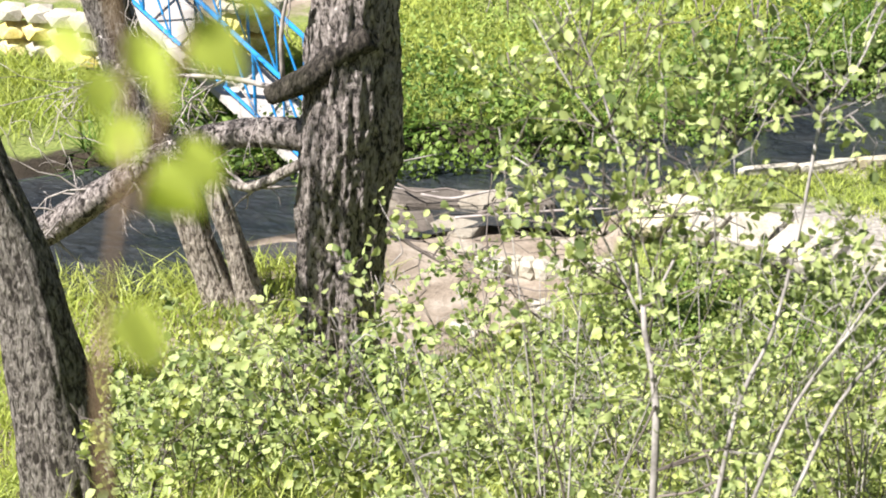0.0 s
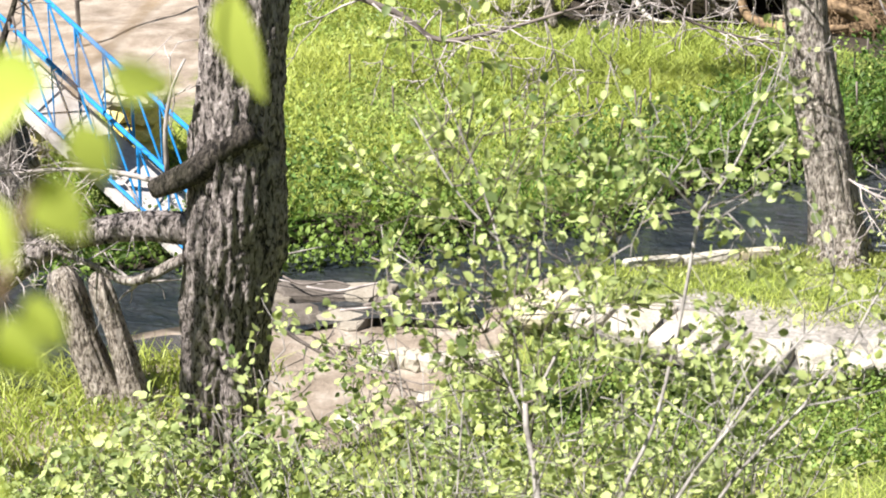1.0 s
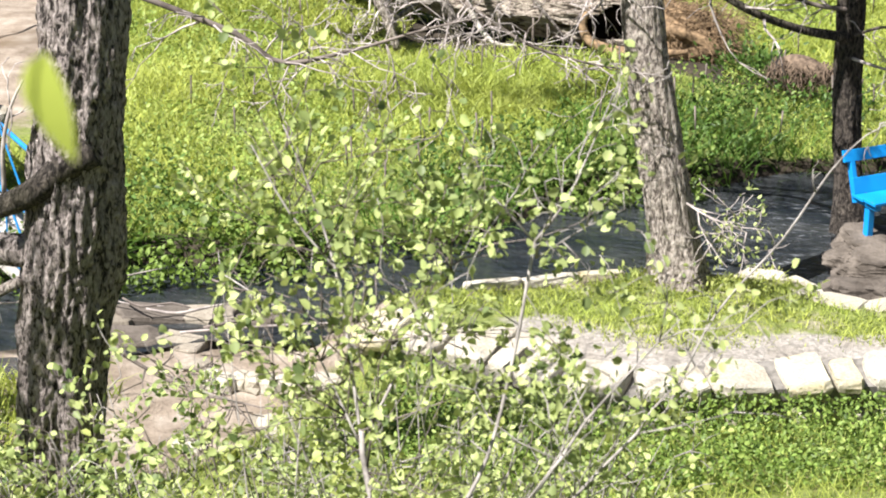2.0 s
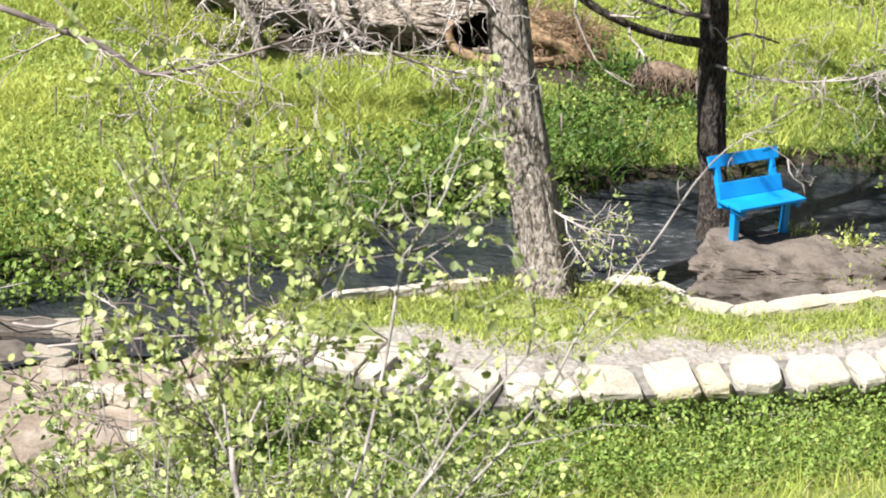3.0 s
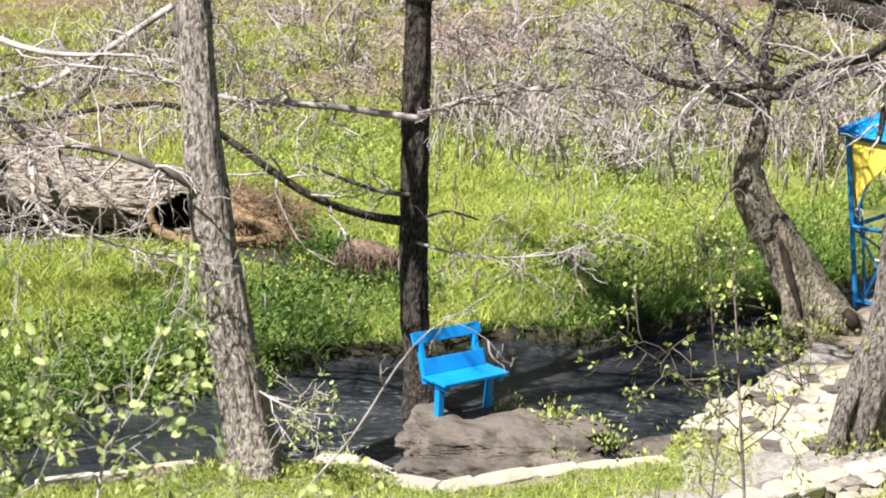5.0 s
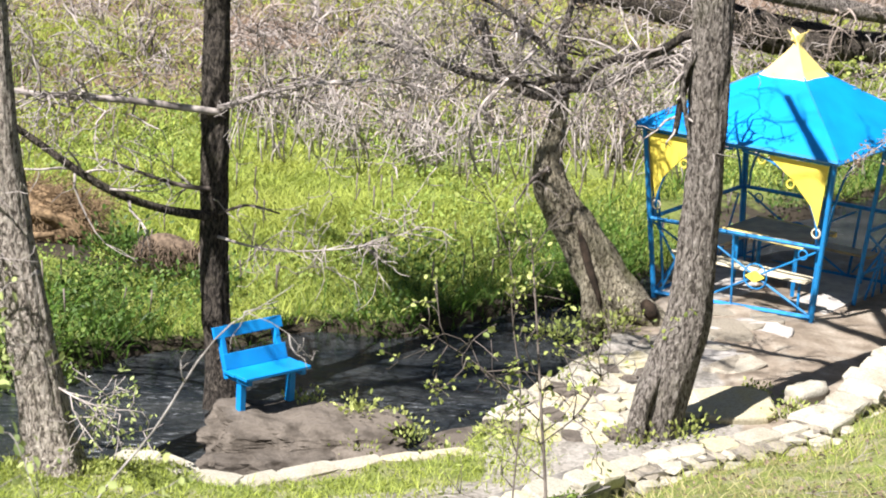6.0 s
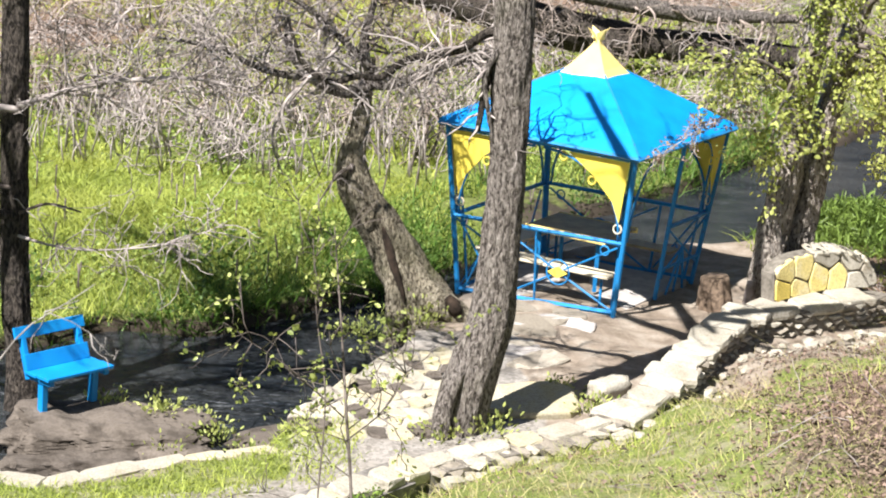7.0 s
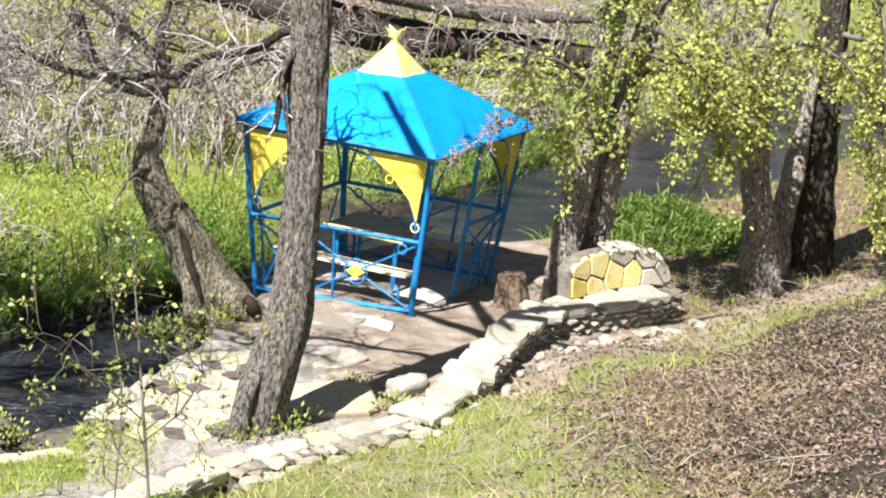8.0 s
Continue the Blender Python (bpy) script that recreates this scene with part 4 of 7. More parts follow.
        bars("fascia", [(e0 + Vector((0, 0, rim - 0.03)), e1 + Vector((0, 0, rim - 0.03)), 0.028, 4)], g)
        bars("ridge_bar", [(e0 + Vector((0, 0, rim + 0.01)), Vector((s0[0], s0[1], 0)) * roof_r * 0.14 + Vector((0, 0, apex + 0.01)), 0.014, 6)], g)
    # cap with a folded sheet point
    capz = apex - 0.15
    cap_v, cap_f = [], []
    for k, (r, z) in enumerate(((0.4, 0.0), (0.385, 0.02), (0.25, 0.16), (0.13, 0.32), (0.055, 0.43), (0.025, 0.49))):
        for s in ("a", "b", "c", "d"):
            cap_v.append((corner[s][0] * r, corner[s][1] * r, capz + z))
    for k in range(5):
        for j in range(4):
            cap_f.append((k * 4 + j, k * 4 + (j + 1) % 4, k * 4 + 4 + (j + 1) % 4, k * 4 + 4 + j))
    cap_f += [(3, 2, 1, 0), (20, 21, 22, 23)]
    hang("cap", mesh_of("cap", cap_v, cap_f, GOLD, smooth=False), g, "pale yellow pyramid cap")
    bars("cap_rim", [(Vector(cap_v[j]) - Vector((0, 0, 0.008)), Vector(cap_v[(j + 1) % 4]) - Vector((0, 0, 0.008)), 0.012, 4) for j in range(4)], g, HOLLOW, "dark cap edge")
    for k in range(4):
        a = math.radians(k * 90 + 38 + 22)
        w = Vector((math.cos(a), math.sin(a), 0))
        s = Vector((-math.sin(a), math.cos(a), 0))
        z = capz + 0.45
        pts = [Vector((0, 0, z)), w * 0.07 + s * 0.05 + Vector((0, 0, z + 0.06)), w * 0.16 + Vector((0, 0, z + 0.2)), w * 0.03 - s * 0.05 + Vector((0, 0, z + 0.13))]
        sheet("petal", pts, 0.006, GOLD, g, "folded yellow sheet petal")
    # floor, table, seats
    part("floor_slab", box((2.16, 2.16, 0.1), (0, 0, -0.055), Matrix.Rotation(0.035, 3, "X") @ Matrix.Rotation(-0.03, 3, "Y"), 0.01), CONCRETE, g, "pale concrete floor slab")
    part("seat_board", box((1.9, 0.3, 0.035), (0.0, -0.88, 0.45), bevel=0.006), CREAM, g, "cream painted seat board")
    part("seat_board", box((0.3, 1.9, 0.035), (-0.88, 0.0, 0.45), bevel=0.006), CREAM, g, "cream painted seat board")
    part("seat_board", box((1.9, 0.3, 0.035), (0.0, 0.88, 0.45), bevel=0.006), TABLE, g, "brown seat board")
    for x, y in ((-0.8, -0.88), (0.8, -0.88), (-0.88, 0.8), (0.8, 0.88), (-0.8, 0.88)):
        bars("seat_leg", [(Vector((x, y, 0.03)), Vector((x, y, 0.44)), 0.018, 6)], g)
    # table as its own thing
    t = thing("table", pose(5.98, 29.38, 0.04, 0, 0, -38.3), "brown sheet-topped table on blue legs with a yellow edge", "table")
    part("tabletop", box((1.15, 0.86, 0.03), (0.02, -0.02, 0.72), bevel=0.006), TABLE, t, "brown sheet table top")
    part("edge_board", box((1.17, 0.035, 0.07), (0.02, -0.47, 0.705), bevel=0.006), GOLD, t, "pale yellow edge board")
    part("edge_board", box((1.17, 0.035, 0.07), (0.02, 0.43, 0.705), bevel=0.006), GOLD, t, "pale yellow edge board")
    for x in (-0.42, 0.44):
        for y in (-0.34, 0.3):
            bars("leg", [(Vector((x, y, 0.0)), Vector((x, y, 0.7)), 0.03, 4)], t)


build_gazebo()


def build_bench():
    """Small homemade bench; its own x runs along the seat, -y is the front."""
    b = thing("garden_bench", pose(-0.42, 23.66, 0.03, 0, 0, 41.0), "bright blue painted wooden bench on a flat boulder", "bench")
    W = 0.87
    for x in (-0.36, 0.36):
        part("leg", box((0.075, 0.08, 0.4), (x * 0.92, -0.02, 0.2), Matrix.Rotation(0.04 * x, 3, "Y"), 0.008), BLUE, b)
        part("back_post", box((0.06, 0.07, 0.52), (x - 0.02, 0.228, 0.57), Matrix.Rotation(-0.34, 3, "X"), 0.008), BLUE, b)
    part("seat_board", box((W, 0.19, 0.035), (0, -0.13, 0.41), Matrix.Rotation(0.03, 3, "X"), 0.006), BLUE, b)
    part("seat_board", box((W, 0.19, 0.035), (0, 0.07, 0.405), Matrix.Rotation(0.03, 3, "X"), 0.006), BLUE, b)
    part("backrest_board", box((W - 0.04, 0.03, 0.17), (-0.01, 0.165, 0.5), Matrix.Rotation(-0.34, 3, "X"), 0.006), BLUE, b)
    part("backrest_board", box((W + 0.04, 0.03, 0.125), (-0.03, 0.285, 0.79), Matrix.Rotation(-0.34, 3, "X"), 0.006), BLUE, b)
    for x in (-0.36, 0.36):
        part("seat_bearer", box((0.06, 0.4, 0.06), (x, 0.0, 0.36), bevel=0.006), BLUE, b)


build_bench()


def build_stone_seat():
    """Backrest of yellow painted flat stones standing on the curved wall."""
    s = thing("stone_seat_back", pose(8.84, 28.06, 0.36, 0, 0, 31.5), "curved seat back of yellow painted flat stones with dark joints", "stone seat")
    # outline of the panel in its plane: x along, z up
    half, tall = 0.94, 0.52

    def edge(x):
        return tall * math.sqrt(max(0.02, 1 - abs((x + 0.1) / (half * 1.12)) ** 3.2))

    core_v, core_f = [], []
    n = 16
    for k in range(n + 1):
        x = -half + 2 * half * k / n
        y = 0.12 * (x / half) ** 2 * -1
        for dy, z in ((0.0, 0), (0.0, edge(x) - 0.02), (0.22, edge(x) - 0.02), (0.22, 0)):
            core_v.append((x, y + dy + z * 0.14, z))
    for k in range(n):
        for j in range(4):
            core_f.append((k * 4 + j, k * 4 + 4 + j, k * 4 + 4 + (j + 1) % 4, k * 4 + (j + 1) % 4))
    core_f += [(0, 1, 2, 3), (n * 4 + 3, n * 4 + 2, n * 4 + 1, n * 4)]
    hang("core", mesh_of("core", core_v, core_f, MORTAR, smooth=False), s)
    # cells cut from seeds by nearest place
    seeds = [(-0.74, 0.1), (-0.66, 0.36), (-0.44, 0.08), (-0.34, 0.36), (0.0, 0.2), (0.12, 0.46), (0.3, 0.14), (0.6, 0.4), (0.62, 0.06), (0.86, 0.22)]
    for i, c in enumerate(seeds):
        poly = []
        for a in np.linspace(0, math.tau, 22, endpoint=False):
            d = np.array([math.cos(a), math.sin(a)])
            r = 0.4
            for j, q in enumerate(seeds):
                if j != i:
                    w = np.array(q) - np.array(c)
                    t = d @ w
                    if t > 1e-6:
                        r = min(r, (w @ w) / 2 / t)
            while r > 0.03:
                x, z = c[0] + d[0] * r, c[1] + d[1] * r
                if 0.0 < z < edge(x) and abs(x) < half:
                    break
                r -= 0.012
            r = max(0.03, r - 0.014)
            poly.append((c[0] + d[0] * r, c[1] + d[1] * r))
        v, f = [], []
        m = len(poly)
        for k, (push, grow) in enumerate(((0.03, 1.0), (-0.022, 1.0), (-0.03, 0.93))):
            for x, z in poly:
                x, z = c[0] + (x - c[0]) * grow, c[1] + (z - c[1]) * grow
                v.append((x, -0.12 * (x / half) ** 2 + push + z * 0.14, z))
        for k in range(2):
            for j in range(m):
                f.append((k * m + j, k * m + (j + 1) % m, (k + 1) * m + (j + 1) % m, (k + 1) * m + j))
        f.append(tuple(range(2 * m, 3 * m)))
        hang("stone", mesh_of("stone", v, f, LIME if c[0] > 0.5 or c == (0.12, 0.46) else YELLOW_STONE, smooth=False), s)

    rng = np.random.default_rng(44)
    for k, x in enumerate((0.05, 0.34, 0.62, 0.84)):
        drop = (edge(x + 0.1) - edge(x - 0.1)) / 0.2
        m = pose(x, -0.12 * (x / half) ** 2 + 0.09 + edge(x) * 0.14, edge(x) + 0.02) @ Euler((0.22, -math.atan(max(-1.4, drop)), 0)).to_matrix().to_4x4()
        hang("cap_stone", slab_mesh("cap_stone", stone_outline(0.31, 0.3, rng, 9, 0.5), 0.05, LIME, 900 + k, 0.015, 0.004), s, basis=m)


build_stone_seat()

# ---- trees ----
def trunk_part(name, path, parent, mat, sides=22, ridge=0.16, knots=0.12, seed=1, label=""):
    v, f = tube(path, sides, 0.05, ridge, knots, seed)
    return hang(name, mesh_of(name, v, f, mat), parent, label)


def plated_trunk(path, parent, mat, sides, seed, deep=0.028):
    """A thick trunk whose bark stands out in long separate plates."""
    v, f = tube(path, sides, 0.022, 0.12, 0.12, seed)
    q = smooth_path(path, 0.1)
    q = q[np.argsort(q[:, 2])]
    out = []
    for x, y, z in v:
        way = Vector((x - np.interp(z, q[:, 2], q[:, 0]), y - np.interp(z, q[:, 2], q[:, 1]), 0)).normalized()
        d, near = noise.voronoi(Vector((x * 17 + seed, y * 17, z * 6 + 0.6 * noise.noise(Vector((x * 9, y * 9, z * 4))))))
        rise = min(1.0, (d[1] - d[0]) / 0.3) * (0.6 + 0.4 * noise.noise(near[0] * 3.1)) + 0.25 * noise.noise(Vector((x, y, z * 0.6)) * 38)
        out.append(Vector((x, y, z)) + way * deep * (rise - 0.4))
    return hang("trunk", mesh_of("trunk", [tuple(p) for p in out], f, mat), parent)


def bough(parent, path, mat, seed, twigs=0, length=0.8, depth=1, kids=3, name="limb", twig_mat=None, droop=0.2, sides=9, toward=None, bend=0.4, thin=0.006):
    """A limb along a path with bare twigs along it."""
    rng = np.random.default_rng(seed)
    v, f = tube(path, sides, 0.08, 0.14, 0.15, seed)
    limb = hang(name, mesh_of(name, v, f, mat), parent)
    tips = []
    if twigs:
        out = []
        p = smooth_path(path, 0.08)
        for k in range(twigs):
            i = int(rng.integers(len(p) // 5, len(p)))
            w = unit(rng.normal(0, 1, 3) * np.array([1, 0.7, 0.8]) + (np.array(toward) if toward is not None else 0) + unit(p[-1, :3] - p[0, :3]) * 0.5)
            sprout(rng, p[i, :3], w, length * rng.uniform(0.5, 1.3), max(thin * 1.5, min(thin * 3, p[i, 3] * 0.5)), depth, out, tips, bend, droop, kids, thin=thin)
        v, f = join(out)
        tagged(hang("twig_mass", mesh_of("twig_mass", v, f, twig_mat or TWIG), limb), kind="stuff")
    return tips


def leaves_on(parent, tips, count, size, mat, seed, spreadout=0.05, width=0.62, name="foliage"):
    rng = np.random.default_rng(seed)
    pick = np.repeat(rng.integers(0, len(tips), count // 3 + 1), 3)[:count]
    at = np.array([tips[i][0] for i in pick]) + rng.normal(0, spreadout, (count, 3))
    way = np.array([tips[i][1] for i in pick]) + np.array([0, 0, -0.1]) + rng.normal(0, 0.7, (count, 3))
    return tagged(hang(name, leaf_cloud(name, at, way, size, mat, rng, width), parent), kind="stuff")


def build_trees():
    # big furrowed tree on the near side
    t = thing("large_tree", (0, 0, 0), "large old tree with dark furrowed bark and sawn limb", "tree")
    plated_trunk([(-5.9, 15.3, 4.6, 0.3), (-5.96, 15.2, 3.21, 0.307), (-6.0, 15.2, 2.7, 0.33), (-6.05, 15.2, 2.13, 0.36), (-6.13, 15.2, 1.55, 0.335), (-6.16, 15.2, 1.0, 0.315),
                         (-6.21, 15.2, 0.29, 0.3), (-6.28, 15.2, -0.44, 0.36), (-6.32, 15.2, -0.9, 0.42)], t, BARK_OLD, 150, 3)
    # stub limb in dark bark, so that the colour holds its shade
    bough(t, [(-5.79, 15.0, 3.0, 0.13), (-6.0, 14.93, 2.86, 0.11), (-6.18, 14.9, 2.7, 0.09), (-6.36, 14.9, 2.6, 0.085), (-6.54, 14.9, 2.51, 0.07)], BARK_DARK, 8)
    bough(t, [(-6.54, 14.95, 2.56, 0.02), (-6.9, 15.0, 2.58, 0.018), (-7.4, 15.0, 2.55, 0.014), (-8.1, 15.0, 2.42, 0.01)], TWIG, 9, 34, 0.7, 2, 2, "branch", TWIG, thin=0.004)
    bough(t, [(-6.25, 15.1, 2.16, 0.125), (-6.83, 15.1, 2.13, 0.105), (-7.43, 15.1, 1.95, 0.1), (-7.92, 15.1, 1.61, 0.108), (-8.54, 15.1, 1.17, 0.122), (-9.05, 15.1, 0.92, 0.135), (-9.6, 15.1, 0.55, 0.14)], BARK_OLD, 10, 34, 0.7, 2, 2, twig_mat=TWIG, thin=0.004)
    bough(t, [(-6.35, 14.95, 1.98, 0.04), (-6.75, 14.9, 1.78, 0.034), (-7.1, 14.9, 1.9, 0.022), (-7.5, 14.9, 2.0, 0.012)], BARK_PALE, 11, 8, 0.5, 1, 3, "branch")
    bough(t, [(-6.45, 14.95, 2.62, 0.018), (-6.42, 14.9, 3.0, 0.016), (-6.35, 14.9, 3.3, 0.012), (-6.25, 14.9, 3.5, 0.01)], TWIG, 12, 4, 0.4, 1, 2, "branch")
    bough(t, [(-5.72, 15.1, 1.5, 0.02), (-5.5, 15.0, 1.42, 0.014), (-5.1, 15.0, 1.25, 0.01), (-4.7, 15.0, 1.2, 0.006)], TWIG_DARK, 13, 14, 0.5, 1, 3, "branch", TWIG_DARK)
    tips = bough(t, [(-6.5, 14.9, 0.43, 0.06), (-6.54, 14.9, -0.09, 0.09), (-6.55, 14.9, -0.75, 0.12)], BARK_DARK, 14, 10, 0.4, 1, 3, "side_stem", TWIG_DARK)
    leaves_on(t, tips, 260, 0.06, HERB, 15)
    ring = [(np.array([-6.25 + 0.4 * math.cos(a), 15.2 - 0.4 * abs(math.sin(a)), z]), np.array([math.cos(a), -abs(math.sin(a)), 0.1]), 0) for a in np.linspace(0, math.pi, 14) for z in (-0.4, -0.2, 0.0, 0.3, 0.7)]
    leaves_on(t, ring, 240, 0.085, HERB, 16, 0.12, 0.75, "ivy")

    t = thing("near_tree", (0, 0, 0), "dark leaning tree trunk rising from the hillside", "tree")
    trunk_part("trunk", [(-7.95, 12.7, 3.6, 0.17), (-7.6, 12.6, 2.75, 0.18), (-7.35, 12.6, 1.98, 0.206), (-7.26, 12.6, 1.43, 0.246), (-7.18, 12.6, 0.9, 0.288), (-7.12, 12.6, 0.35, 0.33), (-7.1, 12.6, -0.1, 0.36)], t, BARK, 64, 0.13, 0.12, 5)

    t = thing("split_stump", (0, 0, 0), "pale weathered tree stump split into two prongs", "stump")
    trunk_part("prong", [(-8.52, 17.35, 0.78, 0.12), (-8.45, 17.3, 0.66, 0.14), (-8.3, 17.3, 0.2, 0.13), (-8.17, 17.3, -0.2, 0.14), (-8.08, 17.3, -0.6, 0.18)], t, BARK_STUMP, 40, 0.3, 0.2, 7)
    trunk_part("prong", [(-8.16, 17.35, 0.8, 0.06), (-8.12, 17.3, 0.7, 0.09), (-7.97, 17.3, 0.2, 0.095), (-7.87, 17.3, -0.25, 0.12), (-7.86, 17.3, -0.6, 0.18)], t, BARK_STUMP, 40, 0.3, 0.2, 8)

    t = thing("far_tree", (0, 0, 0), "grey tree trunk beside the blue footbridge", "tree")
    trunk_part("trunk", [(-11.2, 20.4, 3.4, 0.2), (-11.13, 20.35, 2.92, 0.21), (-10.81, 20.35, 2.03, 0.23), (-10.51, 20.35, 0.9, 0.24), (-10.34, 20.35, 0.2, 0.26), (-10.3, 20.35, -0.4, 0.32)], t, BARK, 40, 0.14, 0.1, 9)
    bough(t, [(-10.75, 20.2, 1.55, 0.05), (-10.6, 20.15, 1.65, 0.045), (-10.45, 20.15, 1.8, 0.04), (-10.3, 20.15, 2.1, 0.035), (-10.15, 20.15, 2.5, 0.025)], BARK_DARK, 17, 6, 0.5, 1, 2, "branch", TWIG_DARK)

    # tree on the grassy strip
    t = thing("bank_tree", (0, 0, 0), "slender leaning tree with grey furrowed bark on the grass strip", "tree")
    trunk_part("trunk", [(-3.05, 21.7, 4.6, 0.15), (-2.94, 21.6, 3.35, 0.173), (-2.83, 21.6, 2.55, 0.195), (-2.69, 21.6, 1.72, 0.21), (-2.52, 21.6, 0.89, 0.225), (-2.41, 21.6, 0.26, 0.265), (-2.37, 21.6, 0.0, 0.33), (-2.36, 21.6, -0.3, 0.38)], t, BARK_PALE, 60, 0.13, 0.12, 11)
    bough(t, [(-2.85, 21.5, 2.75, 0.05), (-3.2, 21.3, 3.0, 0.04), (-3.8, 21.2, 3.2, 0.03), (-4.6, 21.1, 3.25, 0.02)], TWIG_DARK, 20, 20, 0.8, 2, 3, "branch")
    tips = bough(t, [(-2.3, 21.35, 0.9, 0.012), (-2.1, 21.2, 0.85, 0.009), (-1.7, 21.1, 0.75, 0.006)], TWIG, 21, 10, 0.5, 1, 3, "shoot")
    leaves_on(t, tips, 130, 0.06, LEAF, 22)
    tips = bough(t, [(-2.15, 21.35, 0.3, 0.01), (-2.0, 21.25, 0.6, 0.008), (-1.8, 21.2, 0.85, 0.005)], TWIG, 23, 8, 0.45, 1, 3, "shoot")
    leaves_on(t, tips, 90, 0.06, LEAF, 24)

    # dark tree behind the bench
    t = thing("stream_tree", (0, 0, 0), "dark straight tree with bare horizontal branches behind the bench", "tree")
    trunk_part("trunk", [(-1.1, 24.7, 4.6, 0.13), (-1.08, 24.7, 2.83, 0.148), (-1.06, 24.7, 1.92, 0.146), (-1.02, 24.7, 0.98, 0.15), (-0.95, 24.7, 0.22, 0.152), (-0.88, 24.7, -0.36, 0.22), (-0.86, 24.7, -0.8, 0.26)], t, BARK_DARK, 44, 0.13, 0.1, 13)
    bough(t, [(-1.05, 24.6, 1.8, 0.055), (-1.6, 24.1, 2.0, 0.045), (-2.17, 23.7, 2.31, 0.042), (-2.98, 23.7, 2.83, 0.036), (-3.51, 23.7, 3.13, 0.032), (-4.27, 23.7, 3.06, 0.026), (-4.94, 23.7, 2.9, 0.018), (-5.6, 23.7, 2.85, 0.01)], BARK_DARK, 30, 14, 0.7, 1, 3, "branch", TWIG)
    bough(t, [(-1.03, 24.55, 2.95, 0.04), (-1.88, 24.2, 3.1, 0.034), (-3.04, 23.9, 3.2, 0.028), (-3.86, 23.75, 3.44, 0.022), (-4.6, 23.7, 3.5, 0.014)], TWIG, 31, 44, 0.9, 2, 3, "branch", bend=0.6, thin=0.007)
    bough(t, [(-1.03, 24.55, 3.0, 0.034), (-0.3, 24.3, 3.3, 0.026), (0.58, 24.1, 3.46, 0.018), (1.3, 24.0, 3.4, 0.01)], TWIG, 32, 40, 0.9, 2, 3, "branch", bend=0.6, thin=0.007)
    bough(t, [(-1.0, 24.55, 1.6, 0.018), (-0.61, 24.2, 1.6, 0.013), (-0.15, 23.8, 1.68, 0.01), (0.52, 23.5, 1.85, 0.007), (1.1, 23.4, 2.1, 0.004)], TWIG, 33, 36, 0.6, 1, 4, "branch", bend=0.6, thin=0.006)
    bough(t, [(-1.05, 24.6, 2.1, 0.03), (-1.5, 24.4, 2.2, 0.022), (-2.2, 24.1, 2.5, 0.014)], TWIG_DARK, 34, 14, 0.6, 1, 3, "branch")
    bough(t, [(-1.0, 24.55, 1.85, 0.018), (-0.7, 24.4, 2.0, 0.014), (-0.35, 24.3, 1.95, 0.01)], TWIG_DARK, 35, 6, 0.4, 1, 2, "branch")

    # leaning tree on the paved bank
    t = thing("leaning_tree", (0, 0, 0), "leaning grey-barked tree rooted in the paved bank", "tree")
    trunk_part("trunk", [(3.88, 23.4, 6.2, 0.19), (3.9, 23.4, 4.56, 0.205), (3.94, 23.4, 3.4, 0.19), (3.96, 23.4, 2.51, 0.19), (3.94, 23.4, 1.73, 0.205), (3.91, 23.4, 1.24, 0.23), (3.8, 23.4, 0.74, 0.26), (3.7, 23.4, 0.37, 0.27), (3.64, 23.4, 0.0, 0.28), (3.6, 23.4, -0.3, 0.34)], t, BARK_GREY, 60, 0.11, 0.1, 15)
    trunk_part("root_stem", [(3.62, 23.2, 0.72, 0.05), (3.52, 23.15, 0.5, 0.09), (3.44, 23.12, 0.2, 0.1), (3.42, 23.1, -0.3, 0.13)], t, BARK_GREY, 16, 0.2, 0.15, 16)
    bough(t, [(3.94, 23.5, 4.12, 0.06), (3.75, 23.8, 4.16, 0.055), (3.45, 24.1, 3.9, 0.048), (2.97, 24.5, 3.69, 0.045), (2.72, 24.5, 3.5, 0.04), (2.45, 24.5, 3.5, 0.036), (2.2, 24.5, 3.42, 0.034), (1.9, 24.5, 3.59, 0.028), (1.75, 24.5, 3.92, 0.018)], BARK_DARK, 40, 30, 0.7, 2, 3, "branch", TWIG)
    bough(t, [(3.78, 23.3, 4.1, 0.035), (3.64, 23.3, 3.8, 0.03), (3.7, 23.3, 3.4, 0.024), (3.78, 23.3, 3.1, 0.012)], BARK, 41, 6, 0.4, 1, 2, "branch")
    bough(t, [(3.82, 23.35, 4.0, 0.06), (3.7, 23.4, 3.9, 0.05), (3.62, 23.4, 3.2, 0.03)], BARK_DARK, 42, 4, 0.4, 1, 2, "branch")
    # crown high above, which throws its branch shadows over the gazebo
    for k in range(6):
        a = k * 1.05
        end = (3.9 + 2.3 * math.cos(a), 23.4 + 2.3 * math.sin(a), 8.4 + 0.4 * math.sin(3 * a))
        bough(t, [(3.88, 23.4, 6.1, 0.11), (3.9 + 0.9 * math.cos(a), 23.4 + 0.9 * math.sin(a), 7.0, 0.085), (*end, 0.045)], BARK, 43 + k, 6, 1.0, 1, 3, "branch")

    # bent old tree across the paving
    t = thing("bent_tree", (0, 0, 0), "old bent willow leaning over the stream with gnarled branches", "tree")
